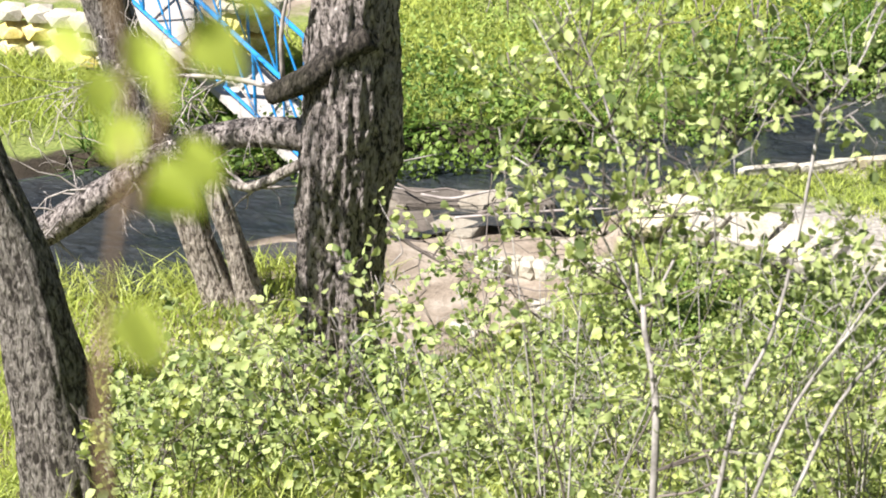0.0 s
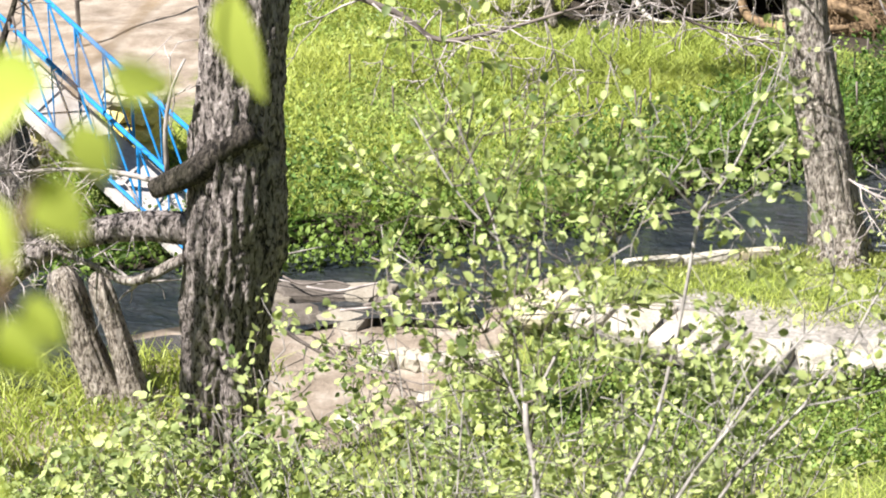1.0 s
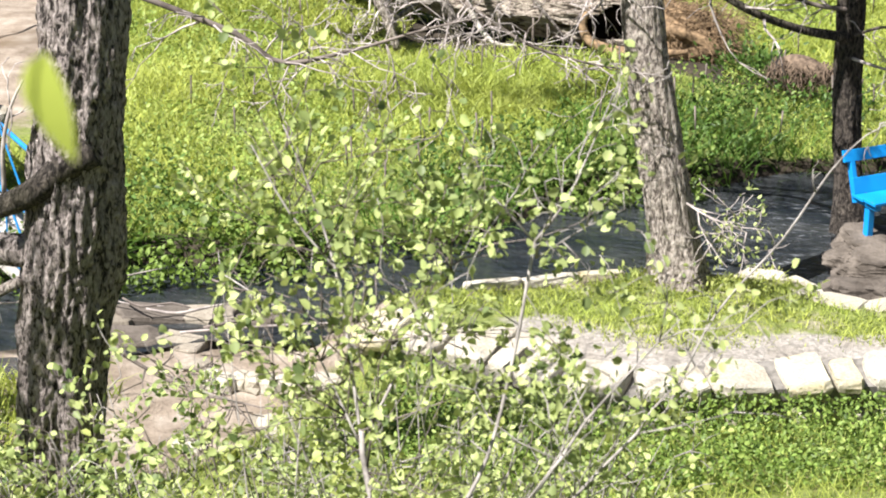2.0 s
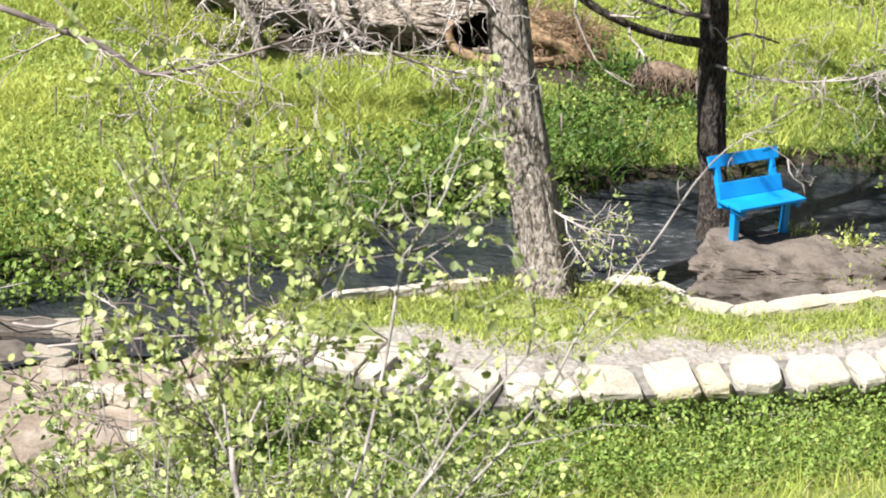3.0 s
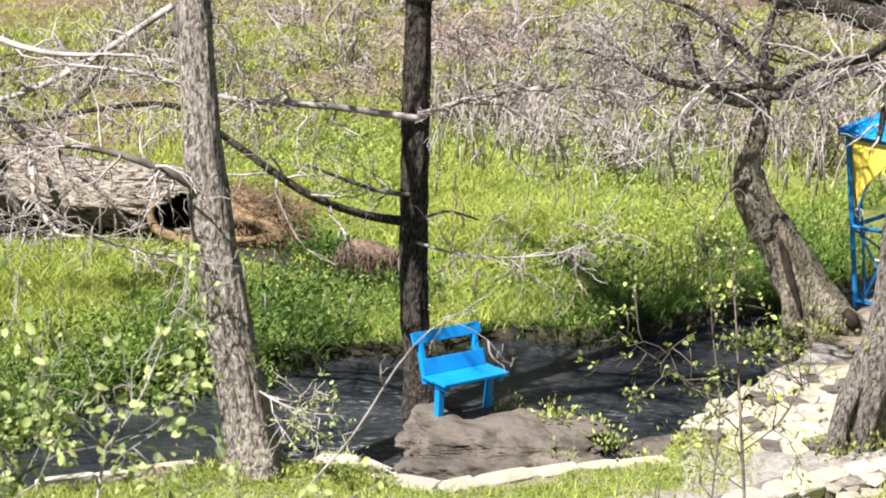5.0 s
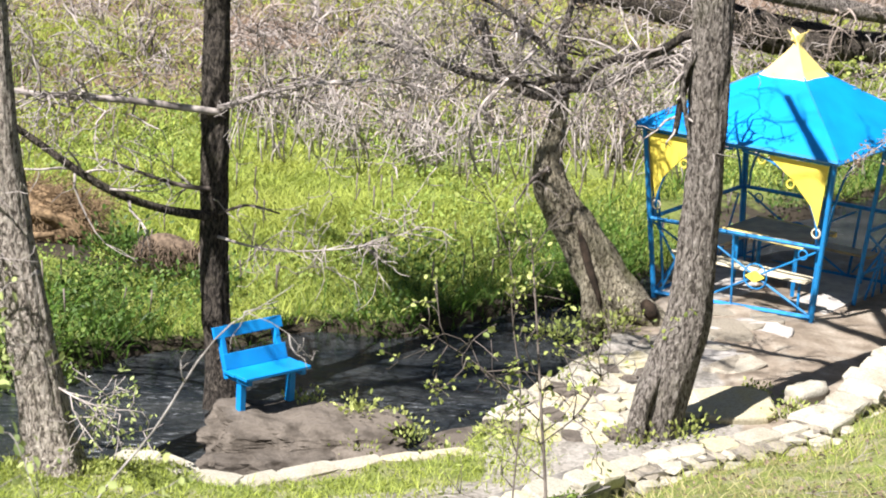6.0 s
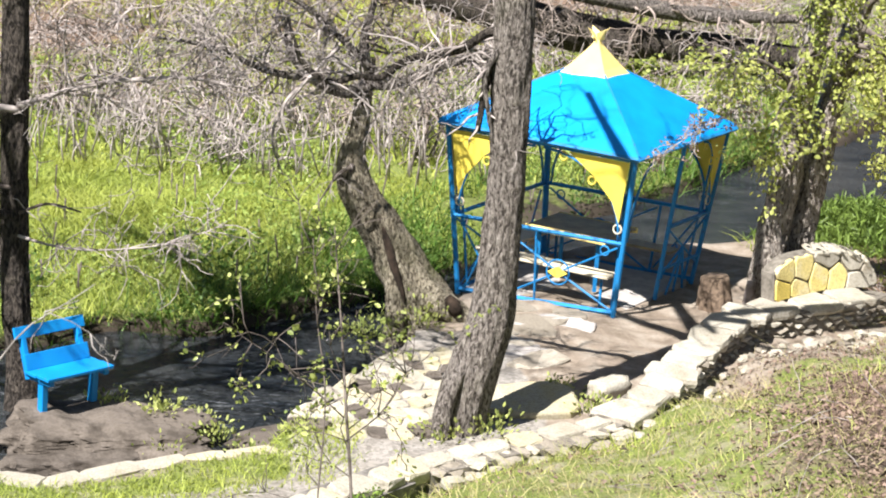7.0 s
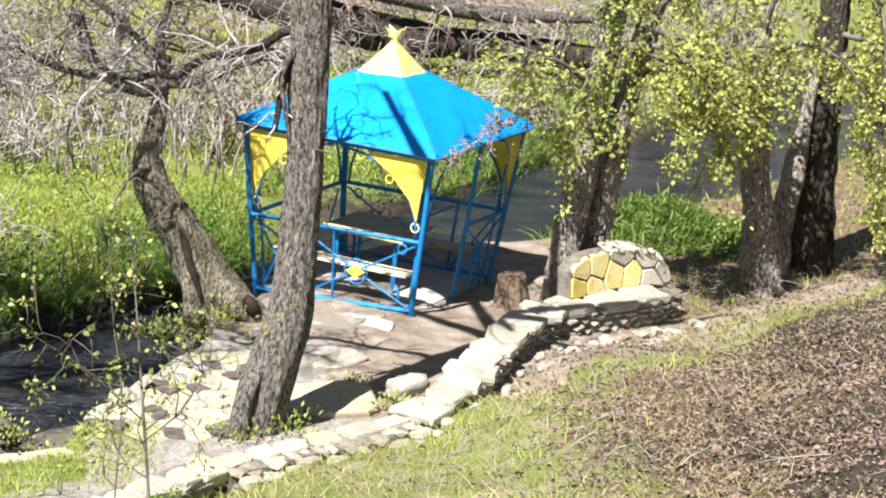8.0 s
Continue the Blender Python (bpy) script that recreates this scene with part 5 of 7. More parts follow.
    trunk_part("trunk", [(2.92, 27.9, 3.1, 0.08), (2.9, 27.9, 2.76, 0.09), (2.86, 27.9, 2.27, 0.105), (2.8, 27.9, 1.85, 0.15), (2.86, 27.9, 1.55, 0.2), (3.0, 27.9, 1.3, 0.22), (3.24, 27.9, 0.98, 0.25), (3.52, 27.9, 0.5, 0.3), (3.8, 27.9, 0.0, 0.4), (3.95, 27.9, -0.45, 0.5)], t, BARK_WILLOW, 52, 0.25, 0.22, 17)
    trunk_part("root", [(3.7, 27.7, 0.3, 0.2), (4.1, 27.55, 0.1, 0.16), (4.45, 27.5, -0.15, 0.12)], t, BARK_WILLOW, 14, 0.25, 0.2, 18)
    trunk_part("root", [(3.35, 27.75, 0.55, 0.1), (3.42, 27.65, 0.1, 0.12), (3.4, 27.6, -0.5, 0.16)], t, BARK_WILLOW, 14, 0.25, 0.2, 19)
    for k, path in enumerate((
            [(2.9, 27.8, 2.75, 0.08), (2.6, 27.7, 2.7, 0.075), (2.2, 27.6, 2.9, 0.065), (1.95, 27.6, 3.2, 0.05), (1.9, 27.6, 3.6, 0.035)],
            [(2.92, 27.8, 2.8, 0.08), (3.3, 27.7, 2.85, 0.07), (3.75, 27.6, 3.1, 0.06), (4.2, 27.5, 3.25, 0.05), (4.7, 27.5, 3.3, 0.03)],
            [(2.92, 27.9, 2.9, 0.075), (2.85, 27.9, 3.3, 0.06), (2.95, 27.9, 3.8, 0.04), (3.1, 27.9, 4.3, 0.025)],
            [(2.3, 27.6, 2.85, 0.05), (1.7, 27.5, 2.95, 0.04), (1.0, 27.5, 3.2, 0.028), (0.4, 27.4, 3.3, 0.015)],
            [(2.1, 27.6, 2.75, 0.024), (1.85, 27.5, 2.4, 0.02), (1.8, 27.5, 2.1, 0.014), (1.95, 27.5, 1.7, 0.007)],
            [(3.0, 27.8, 2.95, 0.05), (2.6, 27.8, 3.3, 0.04), (2.0, 27.8, 3.75, 0.028), (1.3, 27.8, 3.9, 0.014)])):
        bough(t, path, BARK if k != 4 else TWIG_GREY, 50 + k, 26 if k != 4 else 3, 0.85, 2, 3, "branch", TWIG if k != 2 else TWIG_DARK, 0.1, bend=0.9, thin=0.0065)
    # solid dark tube laid on the trunk as the shade of a cleft
    v, f = tube([(3.2, 27.66, 1.08, 0.015), (3.27, 27.64, 0.9, 0.05), (3.37, 27.6, 0.6, 0.055), (3.48, 27.56, 0.3, 0.03), (3.52, 27.55, 0.15, 0.01)], 10, 0.05, 0.2, 0.3, 63)
    hang("cleft", mesh_of("cleft", v, f, HOLLOW), t, "dark tube on the trunk standing in for a shaded cleft")
    # solid dark lump as the shade of a hollow between the roots
    v, f = tube([(4.02, 27.42, 0.3, 0.05), (4.1, 27.4, 0.2, 0.1), (4.16, 27.4, 0.08, 0.06)], 10, 0.05, 0.2, 0.3, 64)
    hang("hollow", mesh_of("hollow", v, f, HOLLOW), t, "dark lump between the roots standing in for a shaded hollow")
    bough(t, [(2.46, 26.9, 3.38, 0.022), (2.13, 26.6, 3.07, 0.02), (1.83, 26.5, 2.67, 0.016), (2.07, 26.5, 2.08, 0.007)], TWIG, 59, 5, 0.4, 1, 2, "branch", TWIG)
    bough(t, [(2.8, 27.75, 1.8, 0.03), (2.6, 27.6, 1.7, 0.02), (2.4, 27.5, 1.4, 0.01)], TWIG_DARK, 58, 8, 0.3, 1, 3, "shoot")

    # pair of trunks with a fresh crown at the stone seat
    t = thing("twin_tree", (0, 0, 0), "twin-stemmed tree with fresh yellow-green leaves at the stone seat", "tree")
    trunk_part("trunk", [(8.75, 28.75, 4.4, 0.14), (8.45, 28.65, 2.39, 0.163), (8.41, 28.6, 1.79, 0.181), (8.32, 28.6, 0.89, 0.2), (8.24, 28.6, 0.02, 0.22), (8.22, 28.6, -0.2, 0.26)], t, BARK_PALE, 44, 0.22, 0.12, 20)
    trunk_part("trunk", [(9.4, 29.0, 4.6, 0.13), (9.0, 28.95, 2.7, 0.157), (8.88, 28.9, 1.95, 0.18), (8.74, 28.85, 1.0, 0.2), (8.6, 28.8, 0.1, 0.23), (8.55, 28.8, -0.2, 0.28)], t, BARK_PALE, 44, 0.22, 0.12, 21)
    tips = []
    for k, path in enumerate((
            [(8.5, 28.6, 2.6, 0.05), (8.2, 28.3, 3.0, 0.035), (7.7, 28.0, 3.3, 0.02), (7.2, 27.8, 3.2, 0.008)],
            [(8.6, 28.65, 3.2, 0.06), (8.9, 28.3, 3.5, 0.04), (9.4, 28.0, 3.4, 0.02), (9.8, 27.8, 3.0, 0.008)],
            [(9.1, 28.9, 3.0, 0.05), (9.7, 28.7, 3.2, 0.035), (10.2, 28.5, 3.0, 0.02), (10.6, 28.4, 2.5, 0.008)],
            [(8.7, 28.7, 3.9, 0.06), (8.5, 28.4, 4.3, 0.04), (8.2, 28.1, 4.3, 0.02)],
            [(9.2, 28.95, 3.8, 0.06), (9.6, 28.6, 4.3, 0.04), (10.2, 28.4, 4.3, 0.02)],
            [(8.6, 28.6, 3.4, 0.04), (8.3, 28.2, 3.2, 0.025), (8.05, 28.0, 2.7, 0.012), (7.95, 27.9, 2.3, 0.006)],
            [(9.0, 28.9, 3.3, 0.04), (9.2, 28.3, 3.3, 0.025), (9.35, 28.0, 2.9, 0.012), (9.4, 27.9, 2.3, 0.006)],
            [(9.3, 28.9, 3.6, 0.04), (9.9, 28.5, 3.3, 0.025), (10.1, 28.4, 2.6, 0.012), (10.15, 28.4, 1.9, 0.006)])):
        tips += bough(t, path, TWIG_DARK, 70 + k, 18, 0.6, 1, 4, "branch", TWIG_DARK, 0.6)
    leaves_on(t, tips, 8600, 0.068, LEAF_YELLOW, 75, 0.06, 0.7, "foliage")

    t = thing("dead_twig_spray", (0, 0, 0), "thin brown twigs hanging over the gazebo roof corner", "branch")
    tips = bough(t, [(8.5, 28.6, 3.2, 0.016), (7.98, 28.3, 2.93, 0.012), (7.4, 27.9, 2.63, 0.009), (6.83, 27.4, 2.45, 0.006), (6.3, 27.1, 2.15, 0.003)], TWIG, 77, 34, 0.4, 1, 4, "branch")
    leaves_on(t, tips, 420, 0.05, DRY_LEAF, 78, 0.04)

    t = thing("old_tree", (0, 0, 0), "thick old tree with several furrowed stems on the bank", "tree")
    trunk_part("trunk", [(10.95, 29.6, 3.6, 0.12), (11.02, 29.5, 2.02, 0.172), (11.22, 29.5, 0.93, 0.231), (11.37, 29.5, 0.1, 0.3), (11.4, 29.5, -0.3, 0.36)], t, BARK_PALE, 44, 0.25, 0.12, 22)
    trunk_part("trunk", [(12.6, 31.0, 5.2, 0.18), (12.5, 31.0, 3.75, 0.203), (12.5, 31.0, 2.7, 0.245), (12.42, 31.0, 1.3, 0.35), (12.5, 31.0, 0.1, 0.45), (12.5, 31.0, -0.3, 0.55)], t, BARK_DARK, 60, 0.25, 0.12, 23)
    trunk_part("trunk", [(12.35, 30.85, 3.3, 0.03), (12.2, 30.75, 2.4, 0.08), (12.05, 30.6, 1.4, 0.15), (11.9, 30.5, 0.6, 0.17), (11.85, 30.5, -0.2, 0.24)], t, BARK_PALE, 20, 0.25, 0.12, 24)
    tips = []
    for k, path in enumerate((
            [(11.0, 29.5, 2.3, 0.05), (10.7, 29.0, 3.0, 0.035), (10.3, 28.7, 3.3, 0.02), (9.9, 28.5, 3.1, 0.008)],
            [(10.98, 29.55, 3.0, 0.05), (11.2, 29.0, 3.5, 0.035), (11.7, 28.6, 3.4, 0.02), (12.2, 28.4, 2.8, 0.008)],
            [(12.5, 31.0, 3.0, 0.06), (13.0, 30.2, 3.3, 0.04), (13.5, 29.6, 3.0, 0.02), (13.8, 29.4, 2.2, 0.008)],
            [(12.6, 31.0, 4.2, 0.06), (13.2, 30.2, 4.4, 0.04), (13.9, 29.7, 4.0, 0.02), (14.3, 29.5, 3.2, 0.008)],
            [(10.97, 29.6, 3.4, 0.04), (11.0, 29.2, 4.1, 0.03), (11.6, 28.9, 4.5, 0.015)],
            [(12.6, 31.0, 4.4, 0.05), (12.4, 29.8, 4.6, 0.035), (12.3, 28.7, 3.8, 0.02), (12.35, 28.5, 2.6, 0.012), (12.45, 28.5, 1.2, 0.005)],
            [(12.6, 31.0, 4.0, 0.05), (12.6, 29.8, 4.0, 0.03), (12.6, 28.9, 3.0, 0.015), (12.65, 28.8, 1.8, 0.006)],
            [(11.0, 29.5, 2.9, 0.04), (10.6, 29.0, 2.9, 0.025), (10.4, 28.7, 2.4, 0.012), (10.35, 28.6, 1.9, 0.006)],
            [(12.5, 31.0, 2.6, 0.05), (12.9, 30.2, 2.7, 0.035), (13.2, 29.6, 2.2, 0.02), (13.3, 29.4, 1.3, 0.008)],
            [(12.5, 31.0, 2.2, 0.05), (13.2, 30.4, 2.2, 0.035), (13.5, 29.8, 1.6, 0.02), (13.5, 29.5, 0.9, 0.008)],
            [(12.5, 31.0, 3.4, 0.05), (13.1, 30.0, 3.3, 0.035), (13.5, 29.5, 2.6, 0.02), (13.4, 29.3, 1.9, 0.008)])):
        tips += bough(t, path, TWIG_DARK, 80 + k, 18, 0.55, 1, 4, "branch", TWIG_DARK, 0.7)
    leaves_on(t, tips, 12300, 0.068, LEAF_YELLOW, 86, 0.06, 0.7, "foliage")

    # unseen bare crowns added overhead; the stream tree's is enlarged to shade the bank
    for k, (name, x, y, z, first, reach, twigs) in enumerate((("bank_tree", -3.1, 21.75, 5.0, 0.0, 1.0, 12), ("stream_tree", -1.1, 24.7, 5.0, 0.0, 1.35, 54), ("large_tree", -5.88, 15.35, 4.9, 3.3, 0.8, 8), ("near_tree", -8.2, 12.8, 4.6, 3.0, 0.8, 8))):
        t = next(o for o in scene.objects if o.name == name)
        for j in range(7 if not first else 3):
            a = j * 0.92 + k + 0.45 if not first else first + 0.6 * j
            r = (1.4 + 0.5 * math.sin(j * 2.1)) * reach
            bough(t, [(x, y, z - 0.5 + 0.25 * j, 0.07), (x + 0.5 * r * math.cos(a), y + 0.5 * r * math.sin(a), z + 0.6 + 0.35 * j, 0.045), (x + 1.6 * r * math.cos(a), y + 1.6 * r * math.sin(a), z + 1.6 + 0.4 * j, 0.03)], BARK, 400 + 10 * k + j, twigs, 1.1, 1, 3, "branch", TWIG, 0.0, 6, None, 0.4, 0.009)
        if not first:
            trunk_part("trunk_top", [(x, y, z - 0.8, 0.17), (x + 0.1, y, z + 0.6, 0.11), (x + 0.1, y + 0.1, z + 1.4, 0.03)], t, BARK, 12, 0.1, 0.1, 60 + k)

    # fallen hollow trunk in the meadow
    t = thing("fallen_tree", (0, 0, 0), "fallen hollow tree trunk with bare broken branches in grass", "log")
    v, f = tube([(-9.9, 32.0, 0.7, 0.3), (-8.9, 31.6, 0.66, 0.36), (-7.65, 31.1, 0.6, 0.39), (-6.56, 30.7, 0.57, 0.41), (-5.5, 30.35, 0.55, 0.42), (-4.55, 30.1, 0.54, 0.43), (-3.9, 30.0, 0.52, 0.42)], 72, 0.05, 0.2, 0.14, 31)
    mouth = np.array([-4.3, 29.55, 0.46])

    def opened(verts, faces, reach):
        """The faces without those round the rotten mouth."""
        verts = np.array(verts, float)
        keep = []
        for q in faces:
            c = verts[list(q)].mean(0)
            d = (c - mouth) / np.array([0.42, 0.5, 0.3])
            if np.linalg.norm(d) + 0.12 * math.sin(9 * c[0] + 7 * c[2]) > reach:
                keep.append(q)
        return keep

    hang("log", mesh_of("log", v, opened(v, f, 0.85), BARK_LOG), t)
    v, f = tube([(-5.4, 30.28, 0.55, 0.1), (-5.3, 30.25, 0.55, 0.33), (-4.55, 30.1, 0.54, 0.375), (-3.95, 30.0, 0.52, 0.37), (-3.9, 30.0, 0.52, 0.1)], 30, 0.06, 0.15, 0.2, 35)
    hang("cavity", mesh_of("cavity", v, opened(v, f, 1.0), HOLLOW), t, "dark rotten hollow inside the log")
    rng = np.random.default_rng(6)
    out = []
    for k in range(900):
        a, u = rng.uniform(0, math.tau), rng.uniform(0, 1)
        s = np.array([-3.9, 30.0, 0.4]) + np.array([u * 1.1, -0.25 * u + 0.15, -0.05 * u]) + 0.36 * (1 - 0.45 * u) * np.array([0.2, math.cos(a), math.sin(a)])
        sprout(rng, s, (1, -0.2 + 0.5 * math.cos(a), 0.45 * math.sin(a)), rng.uniform(0.25, 0.6), rng.uniform(0.004, 0.01), 0, out, [], 0.6, 0.5)
    out.append(tube([(-4.1, 30.05, 0.36, 0.4), (-3.4, 29.95, 0.34, 0.3), (-2.95, 29.85, 0.26, 0.2), (-2.7, 29.8, 0.2, 0.08)], 24, 0.07, 0.5, 0.4, 32))
    v, f = join(out)
    hang("root_plate", mesh_of("root_plate", v, f, ROOTS), t, "rusty brown splintered root end")
    v, f = tube([(-4.58, 29.62, 0.72, 0.03), (-4.68, 29.56, 0.5, 0.05), (-4.58, 29.53, 0.28, 0.065), (-4.25, 29.5, 0.17, 0.075), (-3.8, 29.5, 0.17, 0.07), (-3.3, 29.55, 0.22, 0.03)], 10, 0.06, 0.2, 0.2, 34)
    hang("lip", mesh_of("lip", v, f, ROOTS), t, "curled brown wood lip under the cavity")
    for k, path in enumerate((
            [(-9.0, 29.1, 2.6, 0.06), (-8.36, 29.0, 2.0, 0.07), (-7.92, 29.0, 1.38, 0.085), (-7.6, 29.0, 1.12, 0.09), (-7.25, 29.0, 0.72, 0.075), (-7.0, 29.0, 0.1, 0.05)],
            [(-9.2, 29.1, 1.75, 0.06), (-8.8, 29.0, 1.54, 0.08), (-8.22, 29.0, 1.21, 0.09), (-7.7, 29.0, 1.14, 0.09), (-7.1, 29.6, 0.8, 0.1)],
            [(-6.7, 30.7, 0.75, 0.12), (-7.0, 30.2, 0.95, 0.1), (-7.3, 29.8, 1.2, 0.085), (-7.9, 29.5, 1.5, 0.06), (-8.6, 29.3, 1.6, 0.03)],
            [(-7.1, 30.1, 1.0, 0.08), (-6.7, 29.8, 0.75, 0.07), (-6.4, 29.6, 0.4, 0.05), (-6.3, 29.5, 0.15, 0.03)],
            [(-6.9, 30.9, 0.85, 0.08), (-6.3, 30.6, 1.2, 0.06), (-5.9, 30.4, 1.7, 0.045), (-5.5, 30.3, 2.2, 0.03), (-5.2, 30.2, 2.9, 0.015)],
            [(-7.4, 31.0, 0.9, 0.09), (-7.6, 30.6, 1.6, 0.07), (-7.5, 30.4, 2.3, 0.05), (-7.0, 30.2, 2.9, 0.03)],
            [(-8.2, 31.5, 0.8, 0.09), (-8.9, 31.0, 1.4, 0.06), (-9.5, 30.6, 1.8, 0.04), (-10.2, 30.3, 1.9, 0.02)],
            [(-7.8, 31.2, 0.8, 0.07), (-8.4, 30.5, 1.1, 0.055), (-9.2, 30.0, 1.0, 0.04), (-9.9, 29.7, 0.7, 0.02)],
            [(-6.9, 30.4, 0.9, 0.05), (-6.9, 29.9, 0.6, 0.04), (-7.2, 29.5, 0.35, 0.03), (-7.5, 29.3, 0.15, 0.015)],
            [(-6.0, 30.35, 0.75, 0.04), (-5.6, 30.0, 0.8, 0.03), (-5.2, 29.7, 0.55, 0.022), (-4.9, 29.5, 0.3, 0.012)])):
        bough(t, path, BARK_STUMP if k == 1 else (BARK_PALE if k in (0, 4, 8) else BARK), 90 + k, 4 if k < 3 else 3, 1.0, 1, 3, "branch", TWIG if k < 6 else TWIG_DARK, 0.2, bend=0.9, thin=0.009)

    bough(t, [(-8.48, 29.3, 0.98, 0.09), (-8.02, 29.3, 1.22, 0.095), (-7.42, 29.3, 0.8, 0.085), (-7.12, 29.3, 0.31, 0.05)], BARK_STUMP, 120, 3, 0.7, 1, 2, "branch", TWIG_PALE, bend=0.8, thin=0.009)
    bough(t, [(-6.3, 30.0, 1.0, 0.05), (-6.23, 29.6, 0.9, 0.045), (-6.12, 29.6, 0.45, 0.04), (-5.86, 29.6, 0.14, 0.03), (-5.55, 29.6, 0.12, 0.015)], TWIG_PALE, 121, 4, 0.5, 1, 2, "branch", TWIG, bend=0.8, thin=0.008)

    t = thing("overhanging_branch", (0, 0, 0), "dark bare branch hanging over the meadow with grey twigs", "branch")
    bough(t, [(-6.3, 25.9, 4.2, 0.08), (-6.2, 25.84, 3.33, 0.07), (-6.2, 25.77, 2.96, 0.065), (-5.8, 25.79, 2.59, 0.06), (-5.45, 25.79, 2.2, 0.04), (-5.2, 25.8, 2.04, 0.02)], BARK_DARK, 100, 16, 0.8, 2, 2, "branch", TWIG_DARK, 0.2, bend=0.8, thin=0.007)
    bough(t, [(-7.9, 26.0, 2.3, 0.012), (-7.51, 26.0, 2.36, 0.02), (-6.49, 26.0, 2.49, 0.026), (-5.65, 26.0, 2.68, 0.03), (-4.87, 26.0, 3.09, 0.034), (-3.89, 26.0, 3.78, 0.04)], TWIG, 106, 16, 0.7, 1, 3, "branch", TWIG, 0.2, bend=0.7, thin=0.006)
    bough(t, [(-6.2, 25.7, 3.4, 0.04), (-7.2, 25.5, 3.2, 0.032), (-8.2, 25.3, 3.25, 0.02), (-9.2, 25.2, 3.1, 0.01)], TWIG_DARK, 101, 20, 0.8, 2, 2, "branch", bend=0.7, thin=0.007)
    bough(t, [(-6.2, 25.7, 3.5, 0.04), (-5.2, 25.4, 3.3, 0.03), (-4.2, 25.2, 3.35, 0.018), (-3.5, 25.0, 3.3, 0.008)], TWIG, 102, 18, 0.8, 2, 2, "branch", bend=0.7, thin=0.007)
    bough(t, [(-6.3, 25.8, 3.3, 0.03), (-6.6, 25.5, 2.7, 0.024), (-6.5, 25.3, 2.2, 0.015), (-6.9, 25.2, 1.6, 0.007)], TWIG, 103, 10, 0.6, 2, 2, "branch", bend=0.7, thin=0.007)

    bough(t, [(-6.99, 19.18, 3.08, 0.03), (-6.13, 19.38, 2.74, 0.026), (-5.73, 19.44, 2.5, 0.022), (-5.16, 19.63, 2.6, 0.018), (-4.5, 19.84, 2.8, 0.012), (-4.02, 19.98, 2.91, 0.008)], TWIG_DARK, 104, 34, 0.7, 2, 3, "branch", TWIG, 0.3)
    bough(t, [(-4.4, 20.9, 2.8, 0.02), (-4.22, 20.93, 2.67, 0.018), (-3.79, 20.95, 2.43, 0.014), (-3.27, 21.0, 2.29, 0.01), (-2.85, 21.05, 2.24, 0.007)], TWIG_DARK, 105, 18, 0.6, 1, 3, "branch", TWIG, 0.3)

    # torn roots hanging from the bank by the log
    t = thing("root_clump", (0, 0, 0), "dark brown torn roots hanging from the meadow bank", "roots")
    rng = np.random.default_rng(17)
    out = [tube([(-2.2, 28.95, 0.18, 0.06), (-1.9, 28.85, 0.3, 0.16), (-1.6, 28.75, 0.28, 0.15), (-1.35, 28.7, 0.1, 0.06)], 12, 0.06, 0.4, 0.4, 50)]
    for k in range(330):
        x = rng.uniform(-2.2, -1.35)
        sprout(rng, (x, 28.75 + rng.normal(0, 0.08), 0.34 + rng.normal(0, 0.05)), (rng.normal(0, 0.3), -0.5, -0.8), rng.uniform(0.15, 0.45), rng.uniform(0.005, 0.014), 0, out, [], 0.5, 0.4)
    v, f = join(out)
    tagged(hang("root_mass", mesh_of("root_mass", v, f, ROOTS_DARK), t), kind="stuff")

    # fallen timber far behind the gazebo
    t = thing("distant_fallen_tree", (0, 0, 0), "dark fallen tree lying on its limbs behind the gazebo", "log")
    bough(t, [(4.5, 45.6, 1.55, 0.3), (6.5, 45.3, 1.2, 0.38), (7.9, 45.0, 0.92, 0.4), (9.8, 45.0, 0.66, 0.36), (11.6, 44.9, 0.6, 0.32), (13.5, 44.7, 0.5, 0.24)], BARK_DARK, 110, 26, 1.2, 1, 3, "log", STRAW, thin=0.011)
    bough(t, [(5.5, 44.8, 2.3, 0.16), (8, 44.6, 1.75, 0.2), (10.5, 44.5, 1.35, 0.17), (13, 44.4, 1.35, 0.08)], BARK, 111, 26, 1.2, 1, 3, "branch", STRAW, thin=0.011)
    bough(t, [(8.3, 44.7, 1.2, 0.12), (9.0, 44.3, 0.7, 0.1), (9.3, 44.2, 0.3, 0.08)], BARK_DARK, 112, 5, 0.8, 1, 3, "branch", TWIG_DARK, thin=0.011)

    # small cut stump and grey post beside the seat
    t = thing("tree_stump", (0, 0, 0), "small brown tree stump beside the stone seat", "stump")
    trunk_part("stump", [(7.6, 28.5, 0.4, 0.17), (7.62, 28.5, 0.22, 0.2), (7.66, 28.5, -0.1, 0.27)], t, ROOTS_DARK, 40, 0.25, 0.2, 40)
    t = thing("grey_post", (0, 0, 0), "short weathered grey wooden post by the tree", "post")
    trunk_part("post", [(8.02, 28.3, 0.4, 0.06), (8.0, 28.3, 0.2, 0.065), (8.0, 28.3, -0.1, 0.07)], t, TWIG, 8, 0.1, 0.1, 41)


build_trees()


